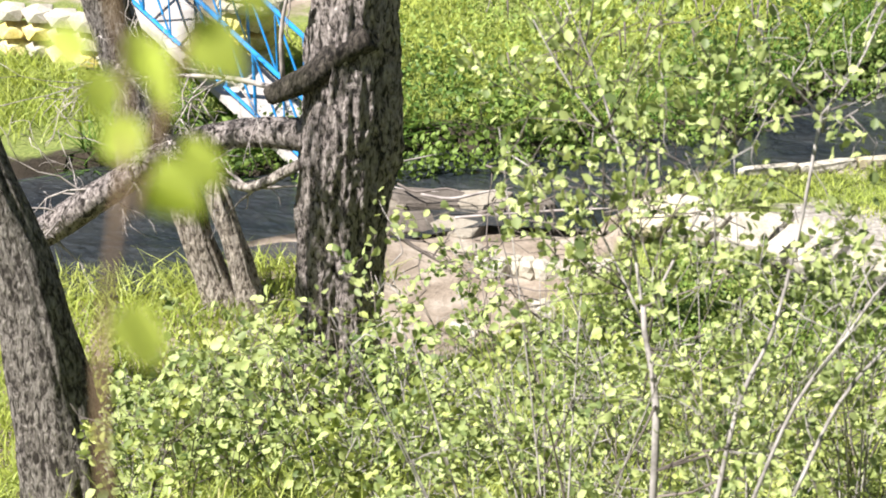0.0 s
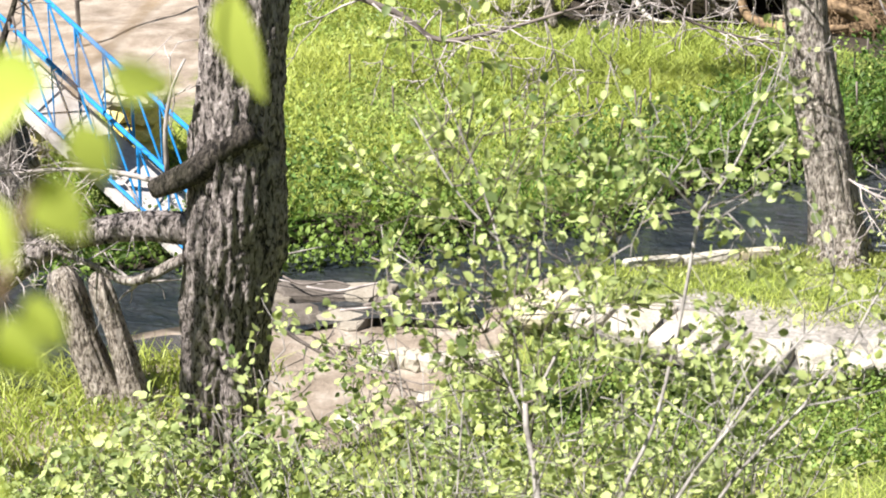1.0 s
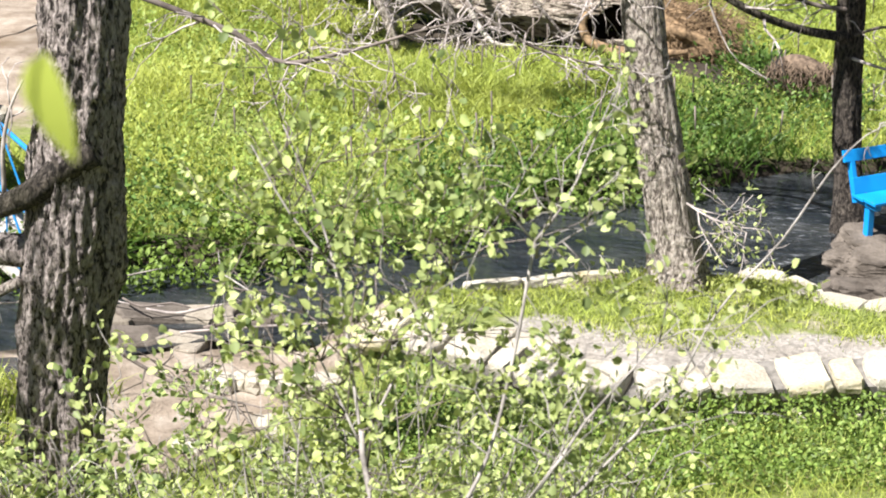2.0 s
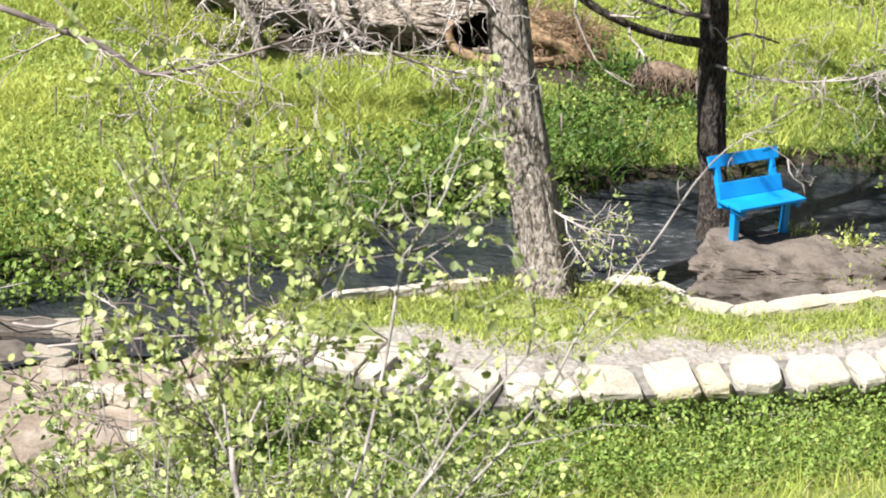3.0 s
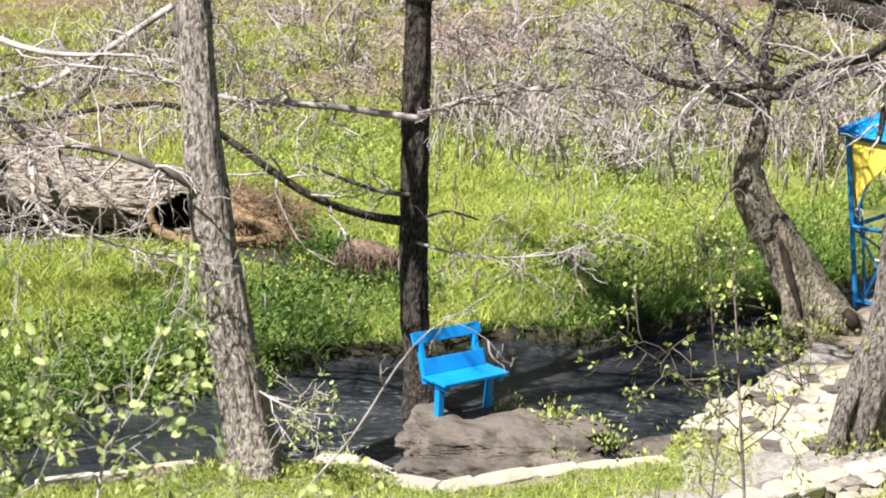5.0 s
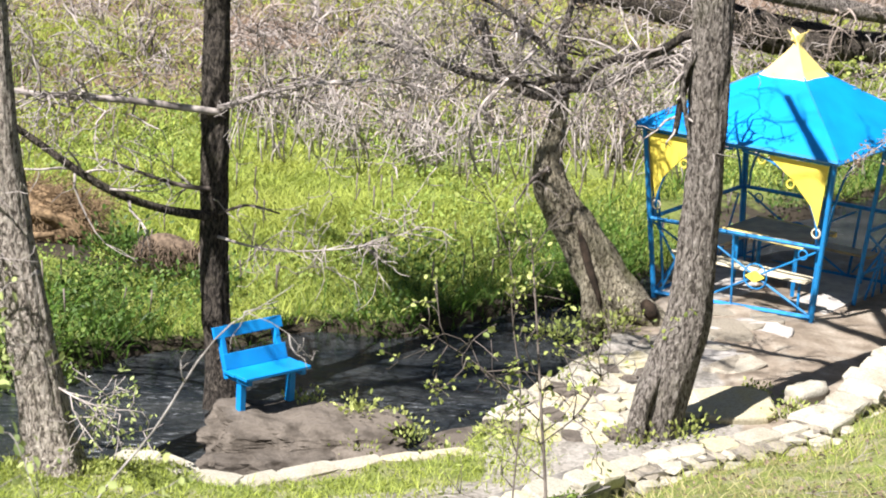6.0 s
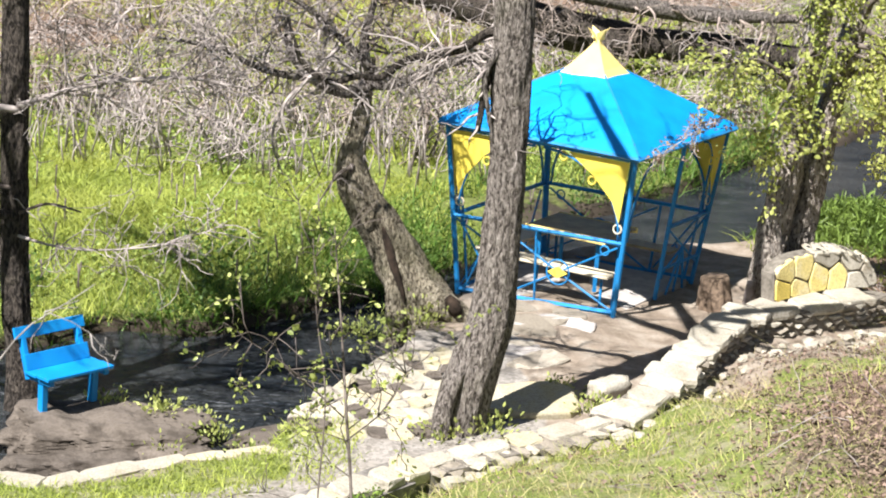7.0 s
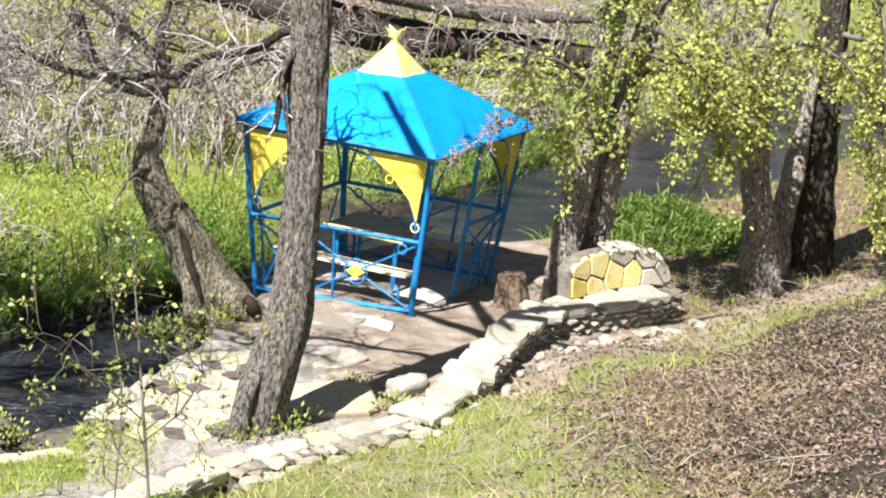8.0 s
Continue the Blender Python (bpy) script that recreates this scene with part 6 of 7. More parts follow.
def build_bridge():
    """Blue metal footbridge by the big tree, with its stone end post."""
    b = thing("footbridge", (0, 0, 0), "blue welded metal footbridge railing over the stream", "bridge")
    p0, p1 = Vector((-11.65, 22.0, 1.13)), Vector((-8.45, 20.3, -0.28))
    up = Vector((0, 0, 1))
    side = Vector((-0.45, -0.9, 0)).normalized() * 0.52
    for k, off in enumerate((Vector((0, 0, 0)), -1.3 * side)):
        bars("handrail", [(p0 + off + up * 0.85, p1 + off + up * 0.75, 0.026, 8)], b)
        bars("lower_rail", [(p0 + off + up * 0.12, p1 + off + up * 0.1, 0.022, 6)], b)
        n = 8
        for i in range(n + 1):
            u = i / n
            q0, q1 = (p0.lerp(p1, u) + off + up * 0.1), (p0.lerp(p1, u) + off + up * (0.85 - 0.1 * u))
            bars("baluster", [(q0, q1, 0.017 if i % 2 == 0 else 0.009, 6)], b)
            if i < n:
                r = p0.lerp(p1, u + 1 / n) + off + up * 0.1
                bars("brace", [(q1, r, 0.012, 6)], b)
    sheet("deck", [p0 - side * 1.35, p1 - side * 1.35, p1 + side * 0.05, p0 + side * 0.05], 0.07, CONCRETE, b, "pale concrete ramp deck")
    s = thing("stone_pillar", (-9.96, 22.3, 0.0), "short pillar of yellow painted stones with a white cap", "pillar")
    for i in range(4):
        for j in range(2):
            hang("stone", rock_mesh("stone", (0.28, 0.5, 0.2), YELLOW_STONE, i * 7 + j, 2, 0.15, box_like=0.8), s, basis=pose(-0.13 + 0.27 * j, 0, 0.1 + i * 0.19))
    hang("cap_stone", rock_mesh("cap_stone", (0.7, 0.6, 0.18), LIME, 77, 2, 0.2, box_like=0.7), s, "white cap stone", pose(0, 0, 0.85))
    hang("cap_stone", rock_mesh("cap_stone", (0.54, 0.5, 0.15), LIME, 78, 2, 0.2, box_like=0.6), s, "white cap stone", pose(-0.06, 0, 0.99))
    w = thing("low_stone_wall", (-12.1, 22.3, 0), "low wall of white and yellow stones by the footbridge", "wall")
    rng = np.random.default_rng(3)
    for i in range(7):
        for j in range(3):
            hang("stone", rock_mesh("stone", (0.34, 0.4, 0.22), LIME if j == 2 or rng.random() < 0.4 else YELLOW_STONE, i * 3 + j, 1, 0.2, box_like=0.7), w, basis=pose(-1.1 + i * 0.33, 0.1 * math.sin(i), 0.1 + j * 0.2))
    r = thing("path_railing", (-12.7, 27.6, 0), "low dark metal rail along the pale path", "railing")
    for a, c in (((0, -0.8, 0), (0, -0.8, 0.62)), ((0.6, 1.8, 0), (0.6, 1.8, 0.62)), ((0, -0.8, 0.62), (0.6, 1.8, 0.62))):
        bars("bar", [(Vector(a), Vector(c), 0.03, 6)], r, TWIG_DARK)


build_bridge()

# ---- shrubs and saplings near the camera ----
def y_of(path):
    return path[0][1]


def sapling(label, stems, seed, leaves, size, mat, twigs=14, length=0.45, twig_mat=None, bark=None, name="sapling", category="shrub", depth=1, kids=3, spreadout=0.025):
    t = thing(name, (0, 0, 0), label, category)
    tips = []
    for k, path in enumerate(stems):
        path = [(a, b, c, r * 0.75) for a, b, c, r in path]
        tips += bough(t, path, bark or TWIG_GREY, seed + k, twigs, length, depth, kids, "stem", twig_mat or TWIG_GREY, 0.0, 7, (0, 0, 0.5), thin=0.0026 if y_of(path) < 12 else 0.004)
    leaves_on(t, tips, int(leaves * 0.9), size * 0.95, mat, seed + 60, spreadout, 0.72)
    return t


def build_saplings():
    sapling("young forked sapling with pale grey bark and small fresh leaves", [
        [(-1.5, 6.9, 4.0, 0.012), (-1.44, 7.04, 4.43, 0.011), (-1.36, 7.16, 4.65, 0.0095), (-1.31, 7.31, 4.97, 0.009), (-1.28, 7.45, 5.32, 0.008)],
        [(-1.28, 7.45, 5.32, 0.007), (-1.19, 7.51, 5.45, 0.006), (-1.13, 7.56, 5.6, 0.005), (-1.07, 7.62, 5.78, 0.003)],
        [(-1.27, 7.43, 5.27, 0.005), (-1.11, 7.49, 5.38, 0.004), (-0.99, 7.53, 5.44, 0.0025)],
        [(-1.28, 7.45, 5.32, 0.005), (-1.39, 7.46, 5.43, 0.004), (-1.55, 7.47, 5.55, 0.0025)]], 200, 420, 0.042, LEAF, 6, 0.3)
    sapling("leafy many-stemmed shrub with thin grey stems", [
        [(-1.75, 7.1, 3.8, 0.02), (-1.77, 7.23, 4.29, 0.017), (-1.84, 7.33, 4.52, 0.014), (-1.85, 7.35, 4.6, 0.012)],
        [(-1.85, 7.35, 4.57, 0.009), (-1.93, 7.46, 4.88, 0.008), (-2.0, 7.54, 5.12, 0.007), (-2.1, 7.6, 5.36, 0.006), (-2.22, 7.64, 5.6, 0.004)],
        [(-1.85, 7.34, 4.55, 0.008), (-1.96, 7.39, 4.73, 0.006), (-2.07, 7.44, 4.91, 0.004)],
        [(-1.83, 7.36, 4.59, 0.009), (-1.75, 7.47, 4.79, 0.007), (-1.66, 7.57, 4.99, 0.005), (-1.6, 7.6, 5.15, 0.003)],
        [(-1.98, 7.54, 5.1, 0.006), (-2.17, 7.56, 5.3, 0.005), (-2.32, 7.59, 5.53, 0.003)]], 210, 1900, 0.046, LEAF, 12, 0.5, TWIG_DARK)
    sapling("bare pale branching sapling with few leaves", [
        [(-1.3, 6.5, 4.3, 0.009), (-1.18, 6.63, 4.65, 0.008), (-1.05, 6.75, 4.85, 0.007), (-0.98, 6.81, 4.97, 0.006), (-0.84, 6.9, 5.14, 0.0045), (-0.72, 6.97, 5.28, 0.003)],
        [(-1.15, 6.5, 4.4, 0.009), (-1.05, 6.66, 4.66, 0.008), (-0.93, 6.75, 4.82, 0.007), (-0.82, 6.82, 4.94, 0.006), (-0.78, 6.86, 5.01, 0.005), (-0.59, 6.96, 5.22, 0.003)]], 220, 330, 0.042, LEAF, 8, 0.34)
    sapling("long bare twig reaching past the bench", [
        [(-0.9, 8.2, 4.4, 0.007), (-0.74, 8.35, 4.78, 0.006), (-0.52, 8.47, 5.06, 0.0055), (-0.37, 8.56, 5.31, 0.005), (-0.25, 8.61, 5.45, 0.004), (-0.12, 8.64, 5.53, 0.003), (-0.02, 8.66, 5.6, 0.002)],
        [(-0.2, 8.61, 5.5, 0.003), (-0.1, 8.62, 5.46, 0.0025), (-0.03, 8.61, 5.42, 0.002), (0.06, 8.58, 5.33, 0.0015)]], 230, 14, 0.035, LEAF, 4, 0.14)
    sapling("thin dark sapling with sparse small green leaves", [
        [(1.8, 15.6, 1.2, 0.018), (1.77, 15.81, 2.03, 0.016), (1.71, 16.04, 2.67, 0.014), (1.65, 16.24, 3.28, 0.01), (1.58, 16.42, 3.9, 0.005)],
        [(1.5, 15.7, 1.2, 0.012), (1.53, 15.84, 2.05, 0.01), (1.56, 16.08, 2.73, 0.008), (1.48, 16.25, 3.27, 0.006), (1.43, 16.41, 3.81, 0.004)],
        [(1.72, 15.95, 2.45, 0.008), (2.0, 16.0, 2.7, 0.006), (2.2, 16.1, 3.1, 0.003)],
        [(1.7, 16.0, 2.6, 0.008), (1.3, 16.0, 2.95, 0.006), (0.95, 16.1, 3.15, 0.003)]], 240, 800, 0.046, HERB, 10, 0.5, TWIG_DARK, TWIG_DARK)

    # leafy undergrowth on the slope below the camera: dwarf shrubs low down, taller ones where the view is open
    rng = np.random.default_rng(31)
    spots = []
    for k in range(28):  # dwarf shrubs in front of the big tree
        y = rng.uniform(10.3, 13.2)
        spots.append((-y * rng.uniform(0.33, 0.53), y, rng.uniform(0.35, 0.95), 0.068, 170))
    for k in range(9):  # beside the split stump
        y = rng.uniform(12.2, 13.8)
        spots.append((-y * rng.uniform(0.46, 0.53), y, rng.uniform(0.5, 0.9), 0.07, 130))
    for k in range(24):  # dense growth round the saplings
        y = rng.uniform(7.3, 10.5)
        spots.append((-y * rng.uniform(0.14, 0.33), y, rng.uniform(1.2, 2.0) * (1.1 - (y - 7.3) / 9), 0.044, 250))
    for k in range(12):
        y = rng.uniform(11, 14)
        spots.append((-y * rng.uniform(0.12, 0.3), y, rng.uniform(0.5, 1.0), 0.06, 160))
    for k, (x, y, tall, size, count) in enumerate(spots):
        z = floor_z(x, y)
        stems = []
        for j in range(3):
            a = rng.uniform(0, math.tau)
            r = 0.3 * tall + 0.1
            q = (x + r * math.cos(a), y + r * math.sin(a), z + tall)
            stems.append([(x, y, z - 0.05, 0.007), (x + 0.4 * r * math.cos(a), y + 0.4 * r * math.sin(a), z + tall * 0.5, 0.005), (*q, 0.0025)])
        sapling("low leafy undergrowth shrub on the slope", stems, 300 + k * 5, int(count * 1.45), size, LEAF if k % 5 else HERB, 4, 0.34, TWIG_GREY if k % 3 else TWIG_DARK, TWIG_GREY if k % 3 else TWIG_DARK, "undergrowth_shrub", "shrub", 1, 3)

    # twig with broad leaves close to the lens
    t = thing("near_twig", (0, 0, 0), "leafy twig with broad bright leaves close to the lens", "twig")
    for k, path in enumerate(([(-0.6, 1.1, 6.1, 0.004), (-0.64, 1.2, 6.8, 0.004), (-0.68, 1.25, 7.2, 0.0032), (-0.69, 1.3, 7.31, 0.0028), (-0.69, 1.34, 7.41, 0.0024), (-0.72, 1.37, 7.52, 0.002)],
                              [(-0.68, 1.32, 7.34, 0.004), (-0.67, 1.36, 7.41, 0.003), (-0.65, 1.39, 7.48, 0.003), (-0.62, 1.41, 7.56, 0.002)],
                              [(-0.63, 1.4, 7.52, 0.002), (-0.58, 1.42, 7.57, 0.002), (-0.545, 1.435, 7.575, 0.0015)])):
        near = 0.62 if k < 2 else 1.0
        v, f = tube([(x * near, y * near, 7.91 + (z - 7.91) * near, r * near) for x, y, z, r in path], 7, 0.02)
        hang("stem", mesh_of("stem", v, f, ROOTS), t)
    rng = np.random.default_rng(77)
    big = [((-0.69, 1.36, 7.455), (0.2, 0, -1), 0.035), ((-0.66, 1.38, 7.46), (0.5, 0, -0.6), 0.042), ((-0.71, 1.35, 7.43), (-0.3, 0, -1), 0.032), ((-0.655, 1.36, 7.385), (0.3, 0, -1), 0.035),
           ((-0.685, 1.33, 7.36), (0.5, 0, -0.3), 0.04), ((-0.675, 1.3, 7.285), (0.1, 0, -1), 0.042), ((-0.72, 1.35, 7.44), (-0.8, 0, 0.2), 0.03), ((-0.545, 1.435, 7.565), (0.08, 0, -1), 0.062),
           ((-0.63, 1.39, 7.50), (0.4, 0, -0.9), 0.036), ((-0.65, 1.39, 7.525), (-0.9, 0, 0.0), 0.045), ((-0.665, 1.35, 7.45), (-0.2, 0, -1), 0.045), ((-0.66, 1.33, 7.38), (0.3, 0, -0.8), 0.04),
           ((-0.675, 1.33, 7.4), (-0.7, 0, -0.5), 0.035), ((-0.61, 1.4, 7.53), (0.9, 0, -0.1), 0.036), ((-0.7, 1.36, 7.5), (0.6, 0, 0.3), 0.04), ((-0.715, 1.37, 7.5), (-0.5, 0, 0.6), 0.04)]
    for at, way, L in big:
        L *= 1.3
        near = 1.0 if at[0] > -0.56 else 0.62
        at, L = Vector((0, 0, 7.91)).lerp(Vector(at), near), L * near
        w = Vector(way).normalized()
        s = w.cross(Vector((rng.normal(0, 0.35), -1, rng.normal(0, 0.35)))).normalized()
        up = s.cross(w)
        v, f = [], []
        n = 9
        for k in range(n):
            u = k / (n - 1)
            half = L * 0.36 * math.sin(math.pi * (u ** 0.75) * 0.97 + 0.03)
            c = Vector(at) + w * L * u + up * (-0.18 * L * u * u)
            v += [tuple(c - s * half + up * half * 0.2), tuple(c), tuple(c + s * half + up * half * 0.2)]
            if k:
                b = 3 * k
                f += [(b - 3, b - 2, b + 1, b), (b - 2, b - 1, b + 2, b + 1)]
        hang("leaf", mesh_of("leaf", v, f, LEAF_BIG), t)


build_saplings()


# ---- grass, herbs and litter ----
def scatter(n, x0, x1, y0, y1, keep, rng):
    x, y = rng.uniform(x0, x1, n), rng.uniform(y0, y1, n)
    k = keep(x, y)
    x, y = x[k], y[k]
    return x, y, ground_height(x, y)


def build_grass():
    rng = np.random.default_rng(55)

    def meadow(x, y):
        n, f, h = zone(x, y)
        dirt = (-x - 0.3 * (y - 27) + 0.4 * soft_noise(x, y, 2.0, 19) > 10.6) & (y > 24)
        clump = soft_noise(x, y, 1.6, 12) + rng.normal(0, 0.5, len(x))
        log_side = (x > -7.2) & (x < -2.8) & (np.abs(y - (29.6 - 0.25 * (x + 4))) < 0.55)
        bare = (soft_noise(x, y, 1.3, 33) > 0.9) & (f < 1.8)
        return (f > 0.12) & (clump > -1.7) & ~dirt & ~log_side & ~bare & (rng.uniform(0, 1, len(x)) < 0.04 + 0.3 * f + 0.3 * soft_noise(x, y, 1.0, 41))

    x, y, z = scatter(240000, -13, 11, 20, 35, meadow, rng)
    tagged(new("meadow_grass", blades("meadow_grass", x, y, z, 0.19 + 0.06 * soft_noise(x, y, 1.2, 14), 0.008, GRASS, rng, 0.55)), "bright spring grass of the meadow", "grass", kind="stuff")
    x, y, z = scatter(90000, -14, 18, 33, 52, meadow, rng)
    tagged(new("far_meadow_grass", blades("far_meadow_grass", x, y, z, 0.18 + 0.07 * soft_noise(x, y, 1.0, 15), 0.014, GRASS, rng, 0.55)), "bright spring grass farther back in the meadow", "grass", kind="stuff")

    # darkened grass behind the far bank, in place of the shade lying there
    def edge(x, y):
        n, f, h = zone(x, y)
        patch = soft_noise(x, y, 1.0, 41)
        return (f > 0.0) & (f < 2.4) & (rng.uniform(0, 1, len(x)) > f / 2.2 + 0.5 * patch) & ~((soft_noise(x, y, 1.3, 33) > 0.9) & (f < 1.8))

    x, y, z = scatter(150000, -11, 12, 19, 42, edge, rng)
    tagged(new("bank_grass", blades("bank_grass", x, y, z, np.full(len(x), 0.34), 0.009, GRASS_SHADE, rng, 0.6)), "dense grass hanging over the far bank, its green darkened for shade", "grass", kind="stuff")

    # hanging grass in the same shade-darkened green
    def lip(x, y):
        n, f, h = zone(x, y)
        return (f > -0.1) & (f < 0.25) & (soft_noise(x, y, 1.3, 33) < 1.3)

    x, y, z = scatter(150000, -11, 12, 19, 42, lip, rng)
    tagged(new("overhanging_grass", blades("overhanging_grass", x, y, z, np.full(len(x), 0.3), 0.011, GRASS_SHADE, rng, 0.6, 0.9)), "grass hanging over the water's edge, its green darkened for shade", "grass", kind="stuff")

    def herbs(x, y):
        n, f, h = zone(x, y)
        return (f > 0.8 + 0.5 * soft_noise(x, y, 1.4, 47)) & (soft_noise(x, y, 0.9, 17) + rng.normal(0, 0.45, len(x)) > -0.1) & ~((x > -7.2) & (x < -2.8) & (np.abs(y - (29.55 - 0.25 * (x + 4))) < 0.5)) & ~((-x - 0.3 * (y - 27) > 10.6) & (y > 24))

    x, y, z = scatter(150000, -12, 14, 20, 44, herbs, rng)
    at = np.column_stack([x, y, z + rng.uniform(0.02, 0.24, len(x))])
    tagged(new("meadow_herbs", leaf_cloud("meadow_herbs", at, rng.normal(0, 1, (len(x), 3)), 0.055, HERB_MEADOW, rng, 0.7)), "low broad-leaved herbs between the grass", "herbs", kind="stuff")

    # herbs whose dark colour stands in for shade on the far bank
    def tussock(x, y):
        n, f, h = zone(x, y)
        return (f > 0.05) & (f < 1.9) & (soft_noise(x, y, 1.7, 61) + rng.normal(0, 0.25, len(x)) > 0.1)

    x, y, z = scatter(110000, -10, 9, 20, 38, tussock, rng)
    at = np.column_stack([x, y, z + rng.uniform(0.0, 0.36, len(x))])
    tagged(new("bank_herbs", leaf_cloud("bank_herbs", at, rng.normal(0, 1, (len(x), 3)) + np.array([0, 0, 0.5]), 0.075, HERB_DARK, rng, 0.5)), "herbs on the far bank, their green darkened for shade", "herbs", kind="stuff")

    def fringe(x, y):
        n, f, h = zone(x, y)
        return (f > -0.5) & (f < 0.5) & (n > 0.2) & (soft_noise(x, y, 2.1, 91) + rng.normal(0, 0.3, len(x)) > -0.35)

    x, y, z = scatter(70000, -10, -2.5, 19, 30, fringe, rng)
    at = np.column_stack([x, y, np.maximum(z, -0.55) + rng.uniform(0.0, 0.42, len(x))])
    tagged(new("fringe_herbs", leaf_cloud("fringe_herbs", at, rng.normal(0, 1, (len(x), 3)) + np.array([0, -0.3, 0.3]), 0.08, HERB_MID, rng, 0.6)), "leafy green herbs overhanging the water's edge", "herbs", kind="stuff")

    def strip(x, y):
        n, f, h = zone(x, y)
        return (-h > 1.05 + 0.25 * soft_noise(x, y, 2.5, 71) + rng.normal(0, 0.12, len(x))) & (n < -0.18) & (x > -5.0) & (x < 2.6)

    x, y, z = scatter(48000, -5, 3, 18.5, 23.5, strip, rng)
    tagged(new("strip_grass", blades("strip_grass", x, y, z, np.full(len(x), 0.09), 0.006, GRASS, rng, 0.5)), "short trodden grass between path and stream", "grass", kind="stuff")

    def slope(x, y):
        n, f, h = zone(x, y)
        dry = step01(x + 0.35 * (h - 3) + 1.3 * soft_noise(x, y, 1.2, 53), 3.4, 9.0) * step01(h, 0.6, 2.6)
        return (h > 0.15) & ~((x < -4.9) & (h < 1.5)) & ~((x > 7.0) & (h < 0.8 + 0.3 * soft_noise(x, y, 2.2, 73)) & (rng.uniform(0, 1, len(x)) < 0.85)) & (rng.uniform(0, 1, len(x)) > 0.93 * dry) & (np.abs(x) < 0.62 * y + 2)

    x, y, z = scatter(170000, -11, 15, 8, 32, slope, rng)
    k = rng.uniform(0, 1, len(x)) < np.where(x > 3, 0.5, 0.12)
    tagged(new("slope_grass", blades("slope_grass", x[~k], y[~k], z[~k], np.where(x[~k] < 3, 0.2, 0.13 + 0.06 * soft_noise(x[~k], y[~k], 1.7, 51)), 0.0042, GRASS, rng, 0.6)), "thin green grass on the hillside", "grass", kind="stuff")
    tagged(new("dry_grass", blades("dry_grass", x[k], y[k], z[k], np.full(k.sum(), 0.14), 0.005, GRASS_DRY, rng, 0.8)), "dry straw-coloured grass on the hillside", "grass", kind="stuff")

    def back_bank(x, y):
        n, f, h = zone(x, y)
        return (h < 0) & (n < -0.1) & (x > 8.8)

    x, y, z = scatter(14000, 8.8, 20, 28, 44, back_bank, rng)
    tagged(new("bank_weeds", blades("bank_weeds", x, y, z, np.full(len(x), 0.16), 0.008, GRASS, rng, 0.6)), "thin weeds on the bank behind the trees", "grass", kind="stuff")

    def bed(x, y):
        n, f, h = zone(x, y)
        return (n < -0.2) & (x < -7.0 + 0.3 * soft_noise(x, y, 1.5, 23)) & (y < 18.4) & (h < 4)

    x, y, z = scatter(22000, -12, -6.5, 13, 18.6, bed, rng)
    tagged(new("stump_grass", blades("stump_grass", x, y, z, np.full(len(x), 0.22), 0.008, GRASS, rng, 0.5)), "fresh grass round the split stump", "grass", kind="stuff")

    def foot(x, y):
        n, f, h = zone(x, y)
        return (h > 0.15) & (h < 2.6) & (x > -4.6) & (x < 2.6)

    x, y, z = scatter(7000, -4.6, 2.6, 16, 22, foot, rng)
    at = np.column_stack([x, y, z + rng.uniform(0.02, 0.34, len(x))])
    tagged(new("wall_foot_weeds", leaf_cloud("wall_foot_weeds", at + np.array([0, 0, 0.04]), rng.normal(0, 1, (len(x), 3)), 0.05, HERB_MEADOW, rng, 0.6)), "fresh light green weeds below the wall", "weeds", kind="stuff")
    x, y, z = scatter(52000, -4.6, 2.6, 16, 22, foot, rng)
    h = zone(x, y)[2]
    at = np.column_stack([x, y, z + rng.uniform(0.02, 1, len(x)) * np.where(h < 0.7, 0.42, 0.26)])
    tagged(new("wall_foot_herbs", leaf_cloud("wall_foot_herbs", at, rng.normal(0, 1, (len(x), 3)), 0.048, HERB_MID, rng, 0.6)), "green herbs and ground ivy at the foot of the wall", "herbs", kind="stuff")

    def dead(x, y):
        n, f, h = zone(x, y)
        dry = step01(x + 0.35 * (h - 3), 4.2, 8.5) * step01(h, 0.8, 3.0) * (0.65 + 0.5 * soft_noise(x, y, 1.1, 27))
        return (h > 0.2) & (rng.uniform(0, 1, len(x)) < dry * 0.9 + 0.06 + 0.25 * (x > 6.8))

    x, y, z = scatter(190000, 2, 15, 10, 32, dead, rng)
    at = np.column_stack([x, y, z + rng.uniform(0.005, 0.05, len(x))])
    w = rng.normal(0, 1, (len(x), 3)) * np.array([1, 1, 0.35])
    big = rng.uniform(0, 1, len(x)) < 0.4
    tagged(new("leaf_crumbs", leaf_cloud("leaf_crumbs", at[~big], w[~big], 0.03, DRY_LEAF, rng, 0.7, 0.5)), "crumbled brown leaf litter on the hillside", "leaf litter", kind="stuff")
    at, w = at[big], w[big]
    pick = rng.uniform(0, 1, len(x)) < 0.07
    tagged(new("matted_straw", blades("matted_straw", x[pick], y[pick], z[pick], 0.12 + 0.05 * soft_noise(x[pick], y[pick], 2.0, 57), 0.004, GRASS_DRY, rng, 1.2)), "matted dry straw among the dead leaves", "grass", kind="stuff")
    tagged(new("leaf_litter", leaf_cloud("leaf_litter", at, w, 0.058, DRY_LEAF, rng, 0.6, 0.6)), "dead brown leaves covering the hillside", "leaf litter", kind="stuff")

    # fallen sticks on the hillside
    out = []
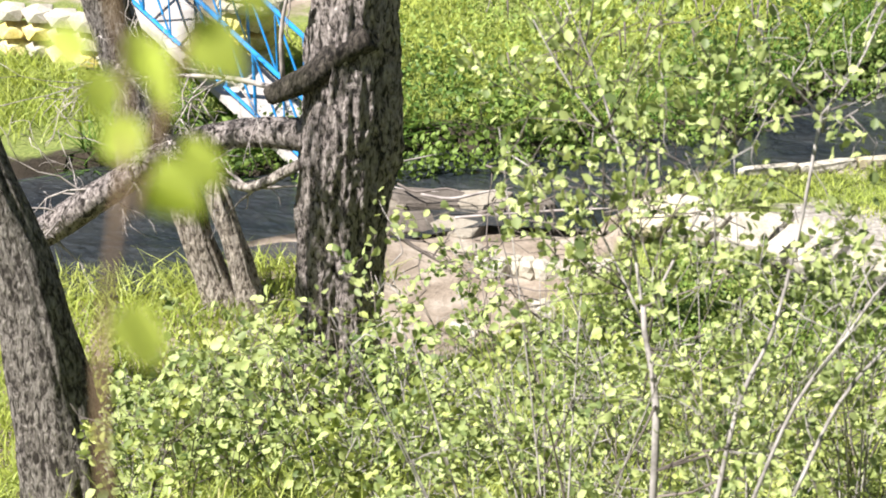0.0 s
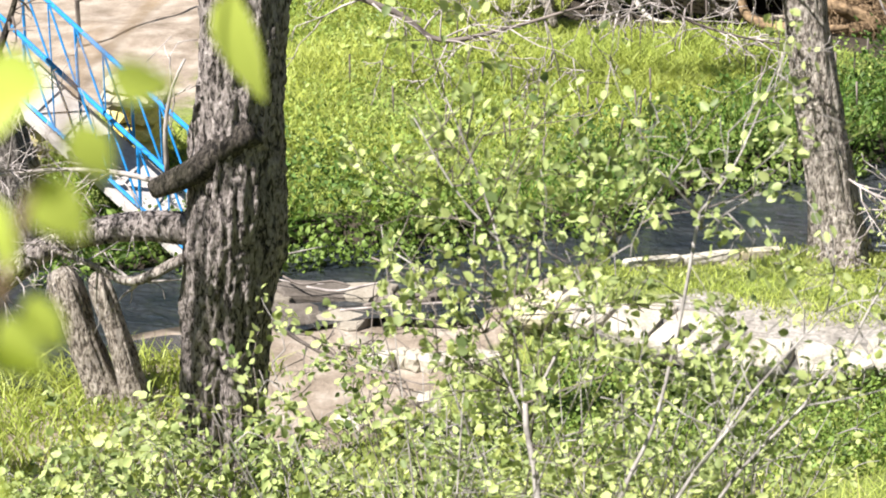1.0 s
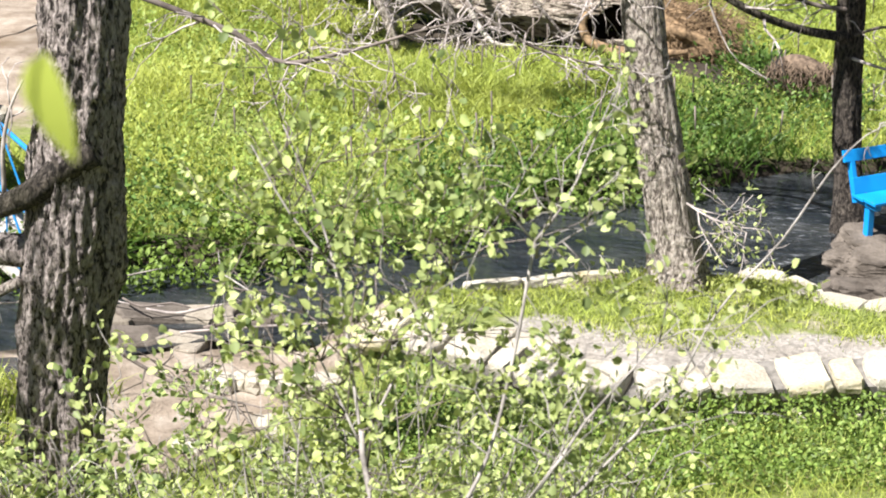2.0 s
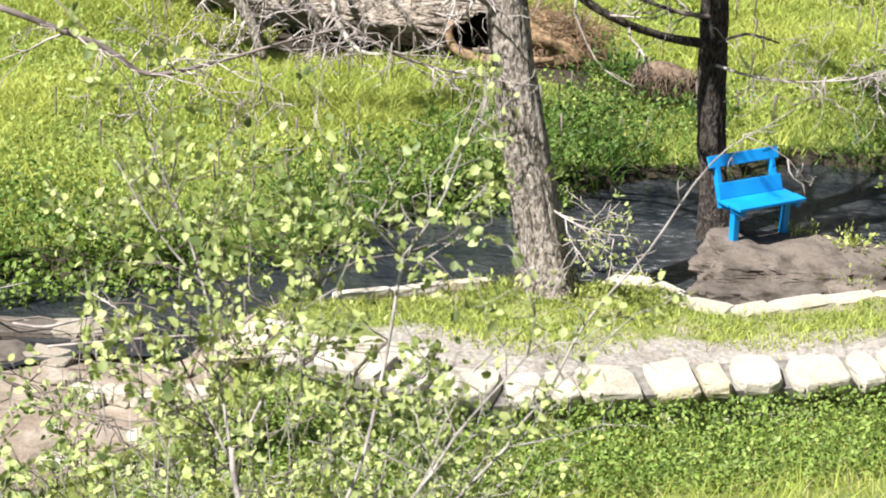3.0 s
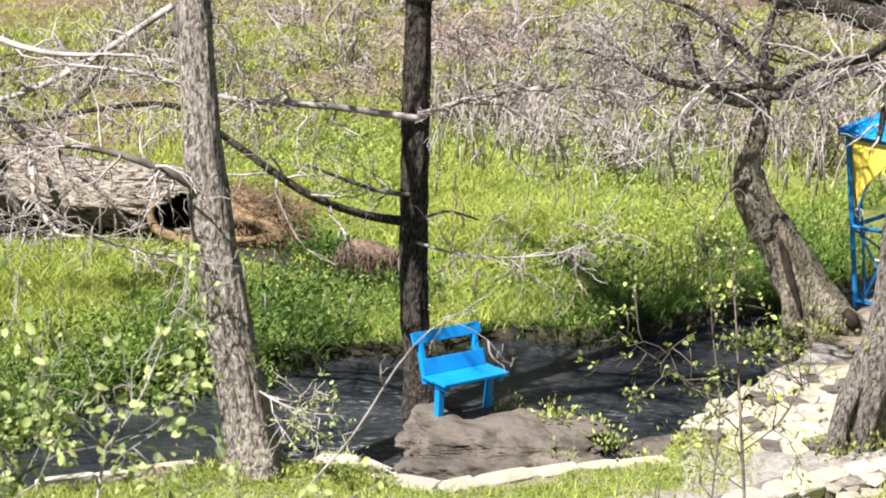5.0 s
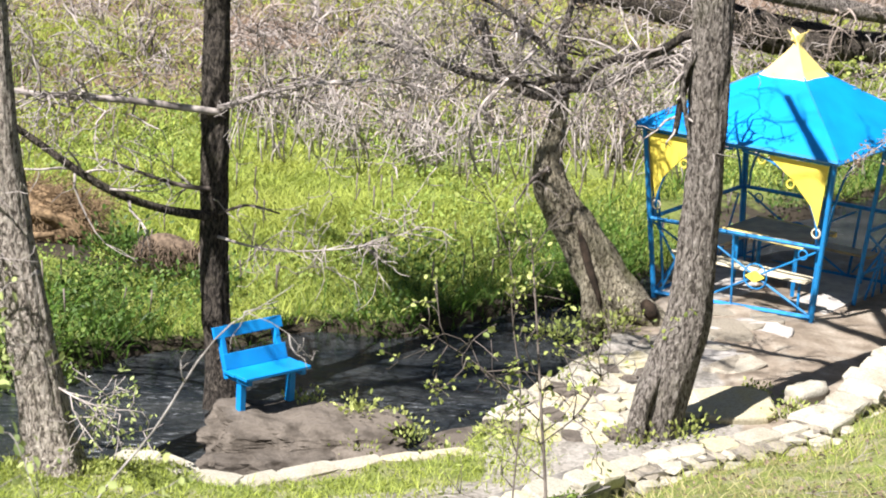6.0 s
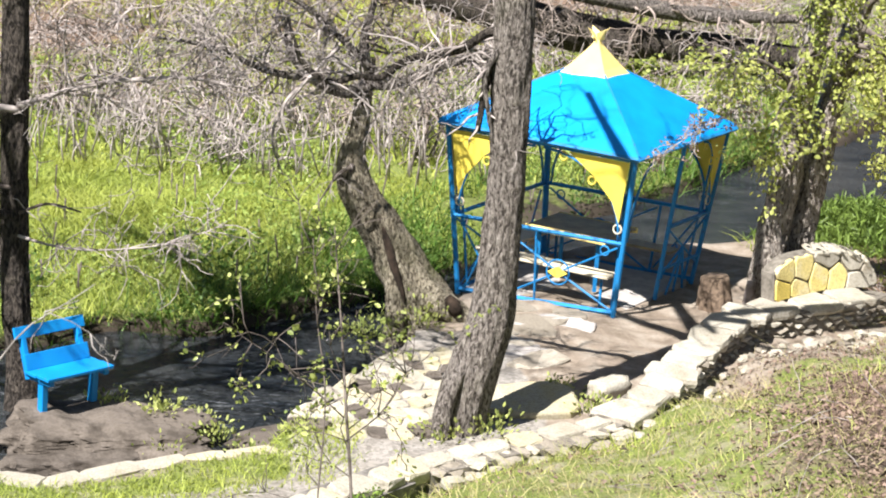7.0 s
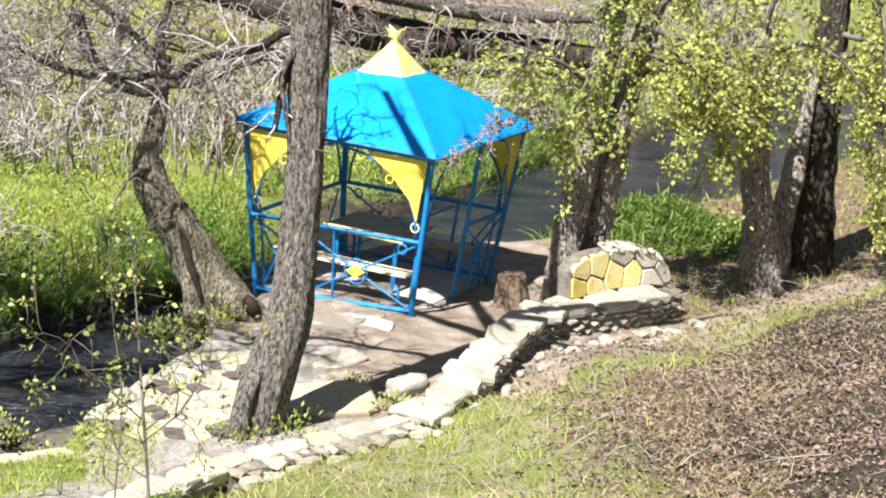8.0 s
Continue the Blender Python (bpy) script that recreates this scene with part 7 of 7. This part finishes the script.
    for k in range(220):
        x, y = rng.uniform(4, 13), rng.uniform(15, 29)
        n, f, h = zone(np.array([x]), np.array([y]))
        if h[0] > 1.0 or k > 130:
            if k > 130:
                x, y = rng.uniform(9.3, 12), rng.uniform(28.8, 31)
            sprout(rng, (x, y, floor_z(x, y) + 0.03), (rng.normal(), rng.normal(), 0.12), rng.uniform(0.2, 0.8), rng.uniform(0.005, 0.011), 1, out, [], 0.3, 0.0, 1)
    v, f = join(out)
    tagged(new("fallen_sticks", mesh_of("fallen_sticks", v, f, TWIG)), "grey sticks lying in dead leaves on the slope", "sticks", kind="stuff")

    # weeds in the cracks of the rocks and a leafy clump by the log
    def clump(name, label, spots, size, mat, count):
        at, way = [], []
        for cx, cy, cz, r in spots:
            q = rng.normal(0, 1, (count, 3)) * np.array([0.5, 0.5, 0.35]) * r
            q[:, 2] = np.abs(q[:, 2])
            at.append(q + np.array([cx, cy, cz]))
            way.append(q / r + np.array([0, 0, 0.5]))
        tagged(new(name, leaf_cloud(name, np.vstack(at), np.vstack(way), size, mat, rng, 0.5)), label, "weeds", kind="stuff")

    clump("rock_weeds", "green weeds growing round the boulder and bench", [(1.1, 23.35, -0.2, 0.28), (0.62, 22.95, -0.25, 0.22), (0.55, 23.75, -0.02, 0.22), (0.0, 23.95, -0.1, 0.25), (1.5, 23.1, -0.3, 0.25), (0.95, 23.9, -0.2, 0.2), (-1.55, 22.1, -0.1, 0.2), (2.0, 23.2, -0.1, 0.3)], 0.06, HERB, 130)
    clump("tree_foot_weeds", "small weeds at the feet of the trees", [(-2.75, 21.35, 0.0, 0.3), (-2.0, 21.45, 0.0, 0.3), (3.4, 23.05, 0.0, 0.3), (3.95, 23.15, 0.05, 0.3), (3.2, 27.45, -0.2, 0.4), (3.7, 27.2, 0.0, 0.35), (2.9, 26.6, 0.0, 0.3), (5.2, 23.9, 0.05, 0.25), (4.9, 24.6, 0.05, 0.2)], 0.06, HERB, 150)
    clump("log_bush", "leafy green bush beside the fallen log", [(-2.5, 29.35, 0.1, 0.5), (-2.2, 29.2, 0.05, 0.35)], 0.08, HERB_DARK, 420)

    # dark green clump by the water beyond the seat
    x, y = rng.normal(10.8, 0.95, 11000), rng.normal(32.4, 0.6, 11000)
    k = np.hypot((x - 10.8) / 2.0, (y - 32.4) / 1.2) < 1
    x, y = x[k], y[k]
    z = ground_height(x, y) + rng.uniform(0, 1, len(x)) * (0.66 + 0.14 * soft_noise(x, y, 2.3, 95)) * (1 - np.hypot((x - 10.8) / 2.1, (y - 32.4) / 1.3))
    tagged(new("waterside_bush", leaf_cloud("waterside_bush", np.column_stack([x, y, z]), rng.normal(0, 1, (len(x), 3)) + np.array([0, 0, 0.6]), 0.17, HERB_MID, rng, 0.14)), "dense green grassy bush by the water", "bush", kind="stuff")


build_grass()


def build_thicket():
    """Bare brown shrubs at the back of the meadow."""
    rng = np.random.default_rng(91)
    kinds = []
    for k in range(132):
        x = -8 + 21 * (k + rng.uniform(0, 1)) / 86
        y = rng.uniform(36.5, 48) + (3.5 if x > 6 else 0) + max(0, x - 12) * 1.3
        if x < -1.5:  # the meadow runs further back beyond the log
            y += 3.5
        if k >= 120:  # the front of the thicket, thickest behind the bench
            x = rng.uniform(-1.0, 5.2)
            y = rng.uniform(35.0, 40.0) + 0.35 * max(0, x - 3)
        z = floor_z(x, y)
        if k >= 8:
            copy_thing(kinds[k % 8], pose(x, y, z - 0.03, 0, 0, rng.uniform(0, 360)))
            continue
        t = thing("bare_shrub", (x, y, z - 0.03), "bare brown shrub of tangled twigs at the meadow's edge", "shrub", "bare shrubs behind the meadow")
        out = []
        for j in range(8):
            a = rng.uniform(0, math.tau)
            s = (0.3 * math.cos(a), 0.3 * math.sin(a), -0.05)
            sprout(rng, s, (0.55 * math.cos(a), 0.55 * math.sin(a), 1.0), rng.uniform(0.9, 2.3), rng.uniform(0.016, 0.034), 2, out, [], 0.7, 0.5, 3, 3, 0.5, thin=0.011)
        v, f = join(out)
        tagged(hang("twig_mass", mesh_of("twig_mass", v, f, (STRAW, TWIG, TWIG, TWIG_DARK, STRAW)[k % 5]), t), kind="stuff")
        kinds.append(t)
    # last year's dark stalks in the meadow
    out = []
    for k in range(420):
        x, y = rng.uniform(-9, 8), rng.uniform(23, 42)
        n, f, h = zone(np.array([x]), np.array([y]))
        if f[0] > 0.6:
            z = floor_z(x, y)
            out.append(tube([(x, y, z, 0.008), (x + rng.normal(0, 0.04), y, z + rng.uniform(0.25, 0.5), 0.012)], 4, 9))
    v, f = join(out)
    stems = []
    for k in range(150):
        x, y = rng.uniform(-1.5, 6), 34.4 + abs(rng.normal(0, 1.8))
        z = floor_z(x, y)
        tall, a = rng.uniform(0.4, 1.5), rng.normal(0, 0.22)
        stems.append(tube([(x, y, z, 0.014), (x + a * tall * 0.5, y, z + tall * 0.55, 0.012), (x + a * tall + rng.normal(0, 0.06), y, z + tall, 0.006)], 4, 0.5))
    sv, sf = join(stems)
    tagged(new("dry_stems", mesh_of("dry_stems", sv, sf, TWIG)), "tall dry brown stems standing before the thicket", "stalks", kind="stuff")
    tagged(new("dead_stalks", mesh_of("dead_stalks", v, f, TWIG_DARK)), "dark dead stalks standing in the meadow", "stalks", kind="stuff")


build_thicket()
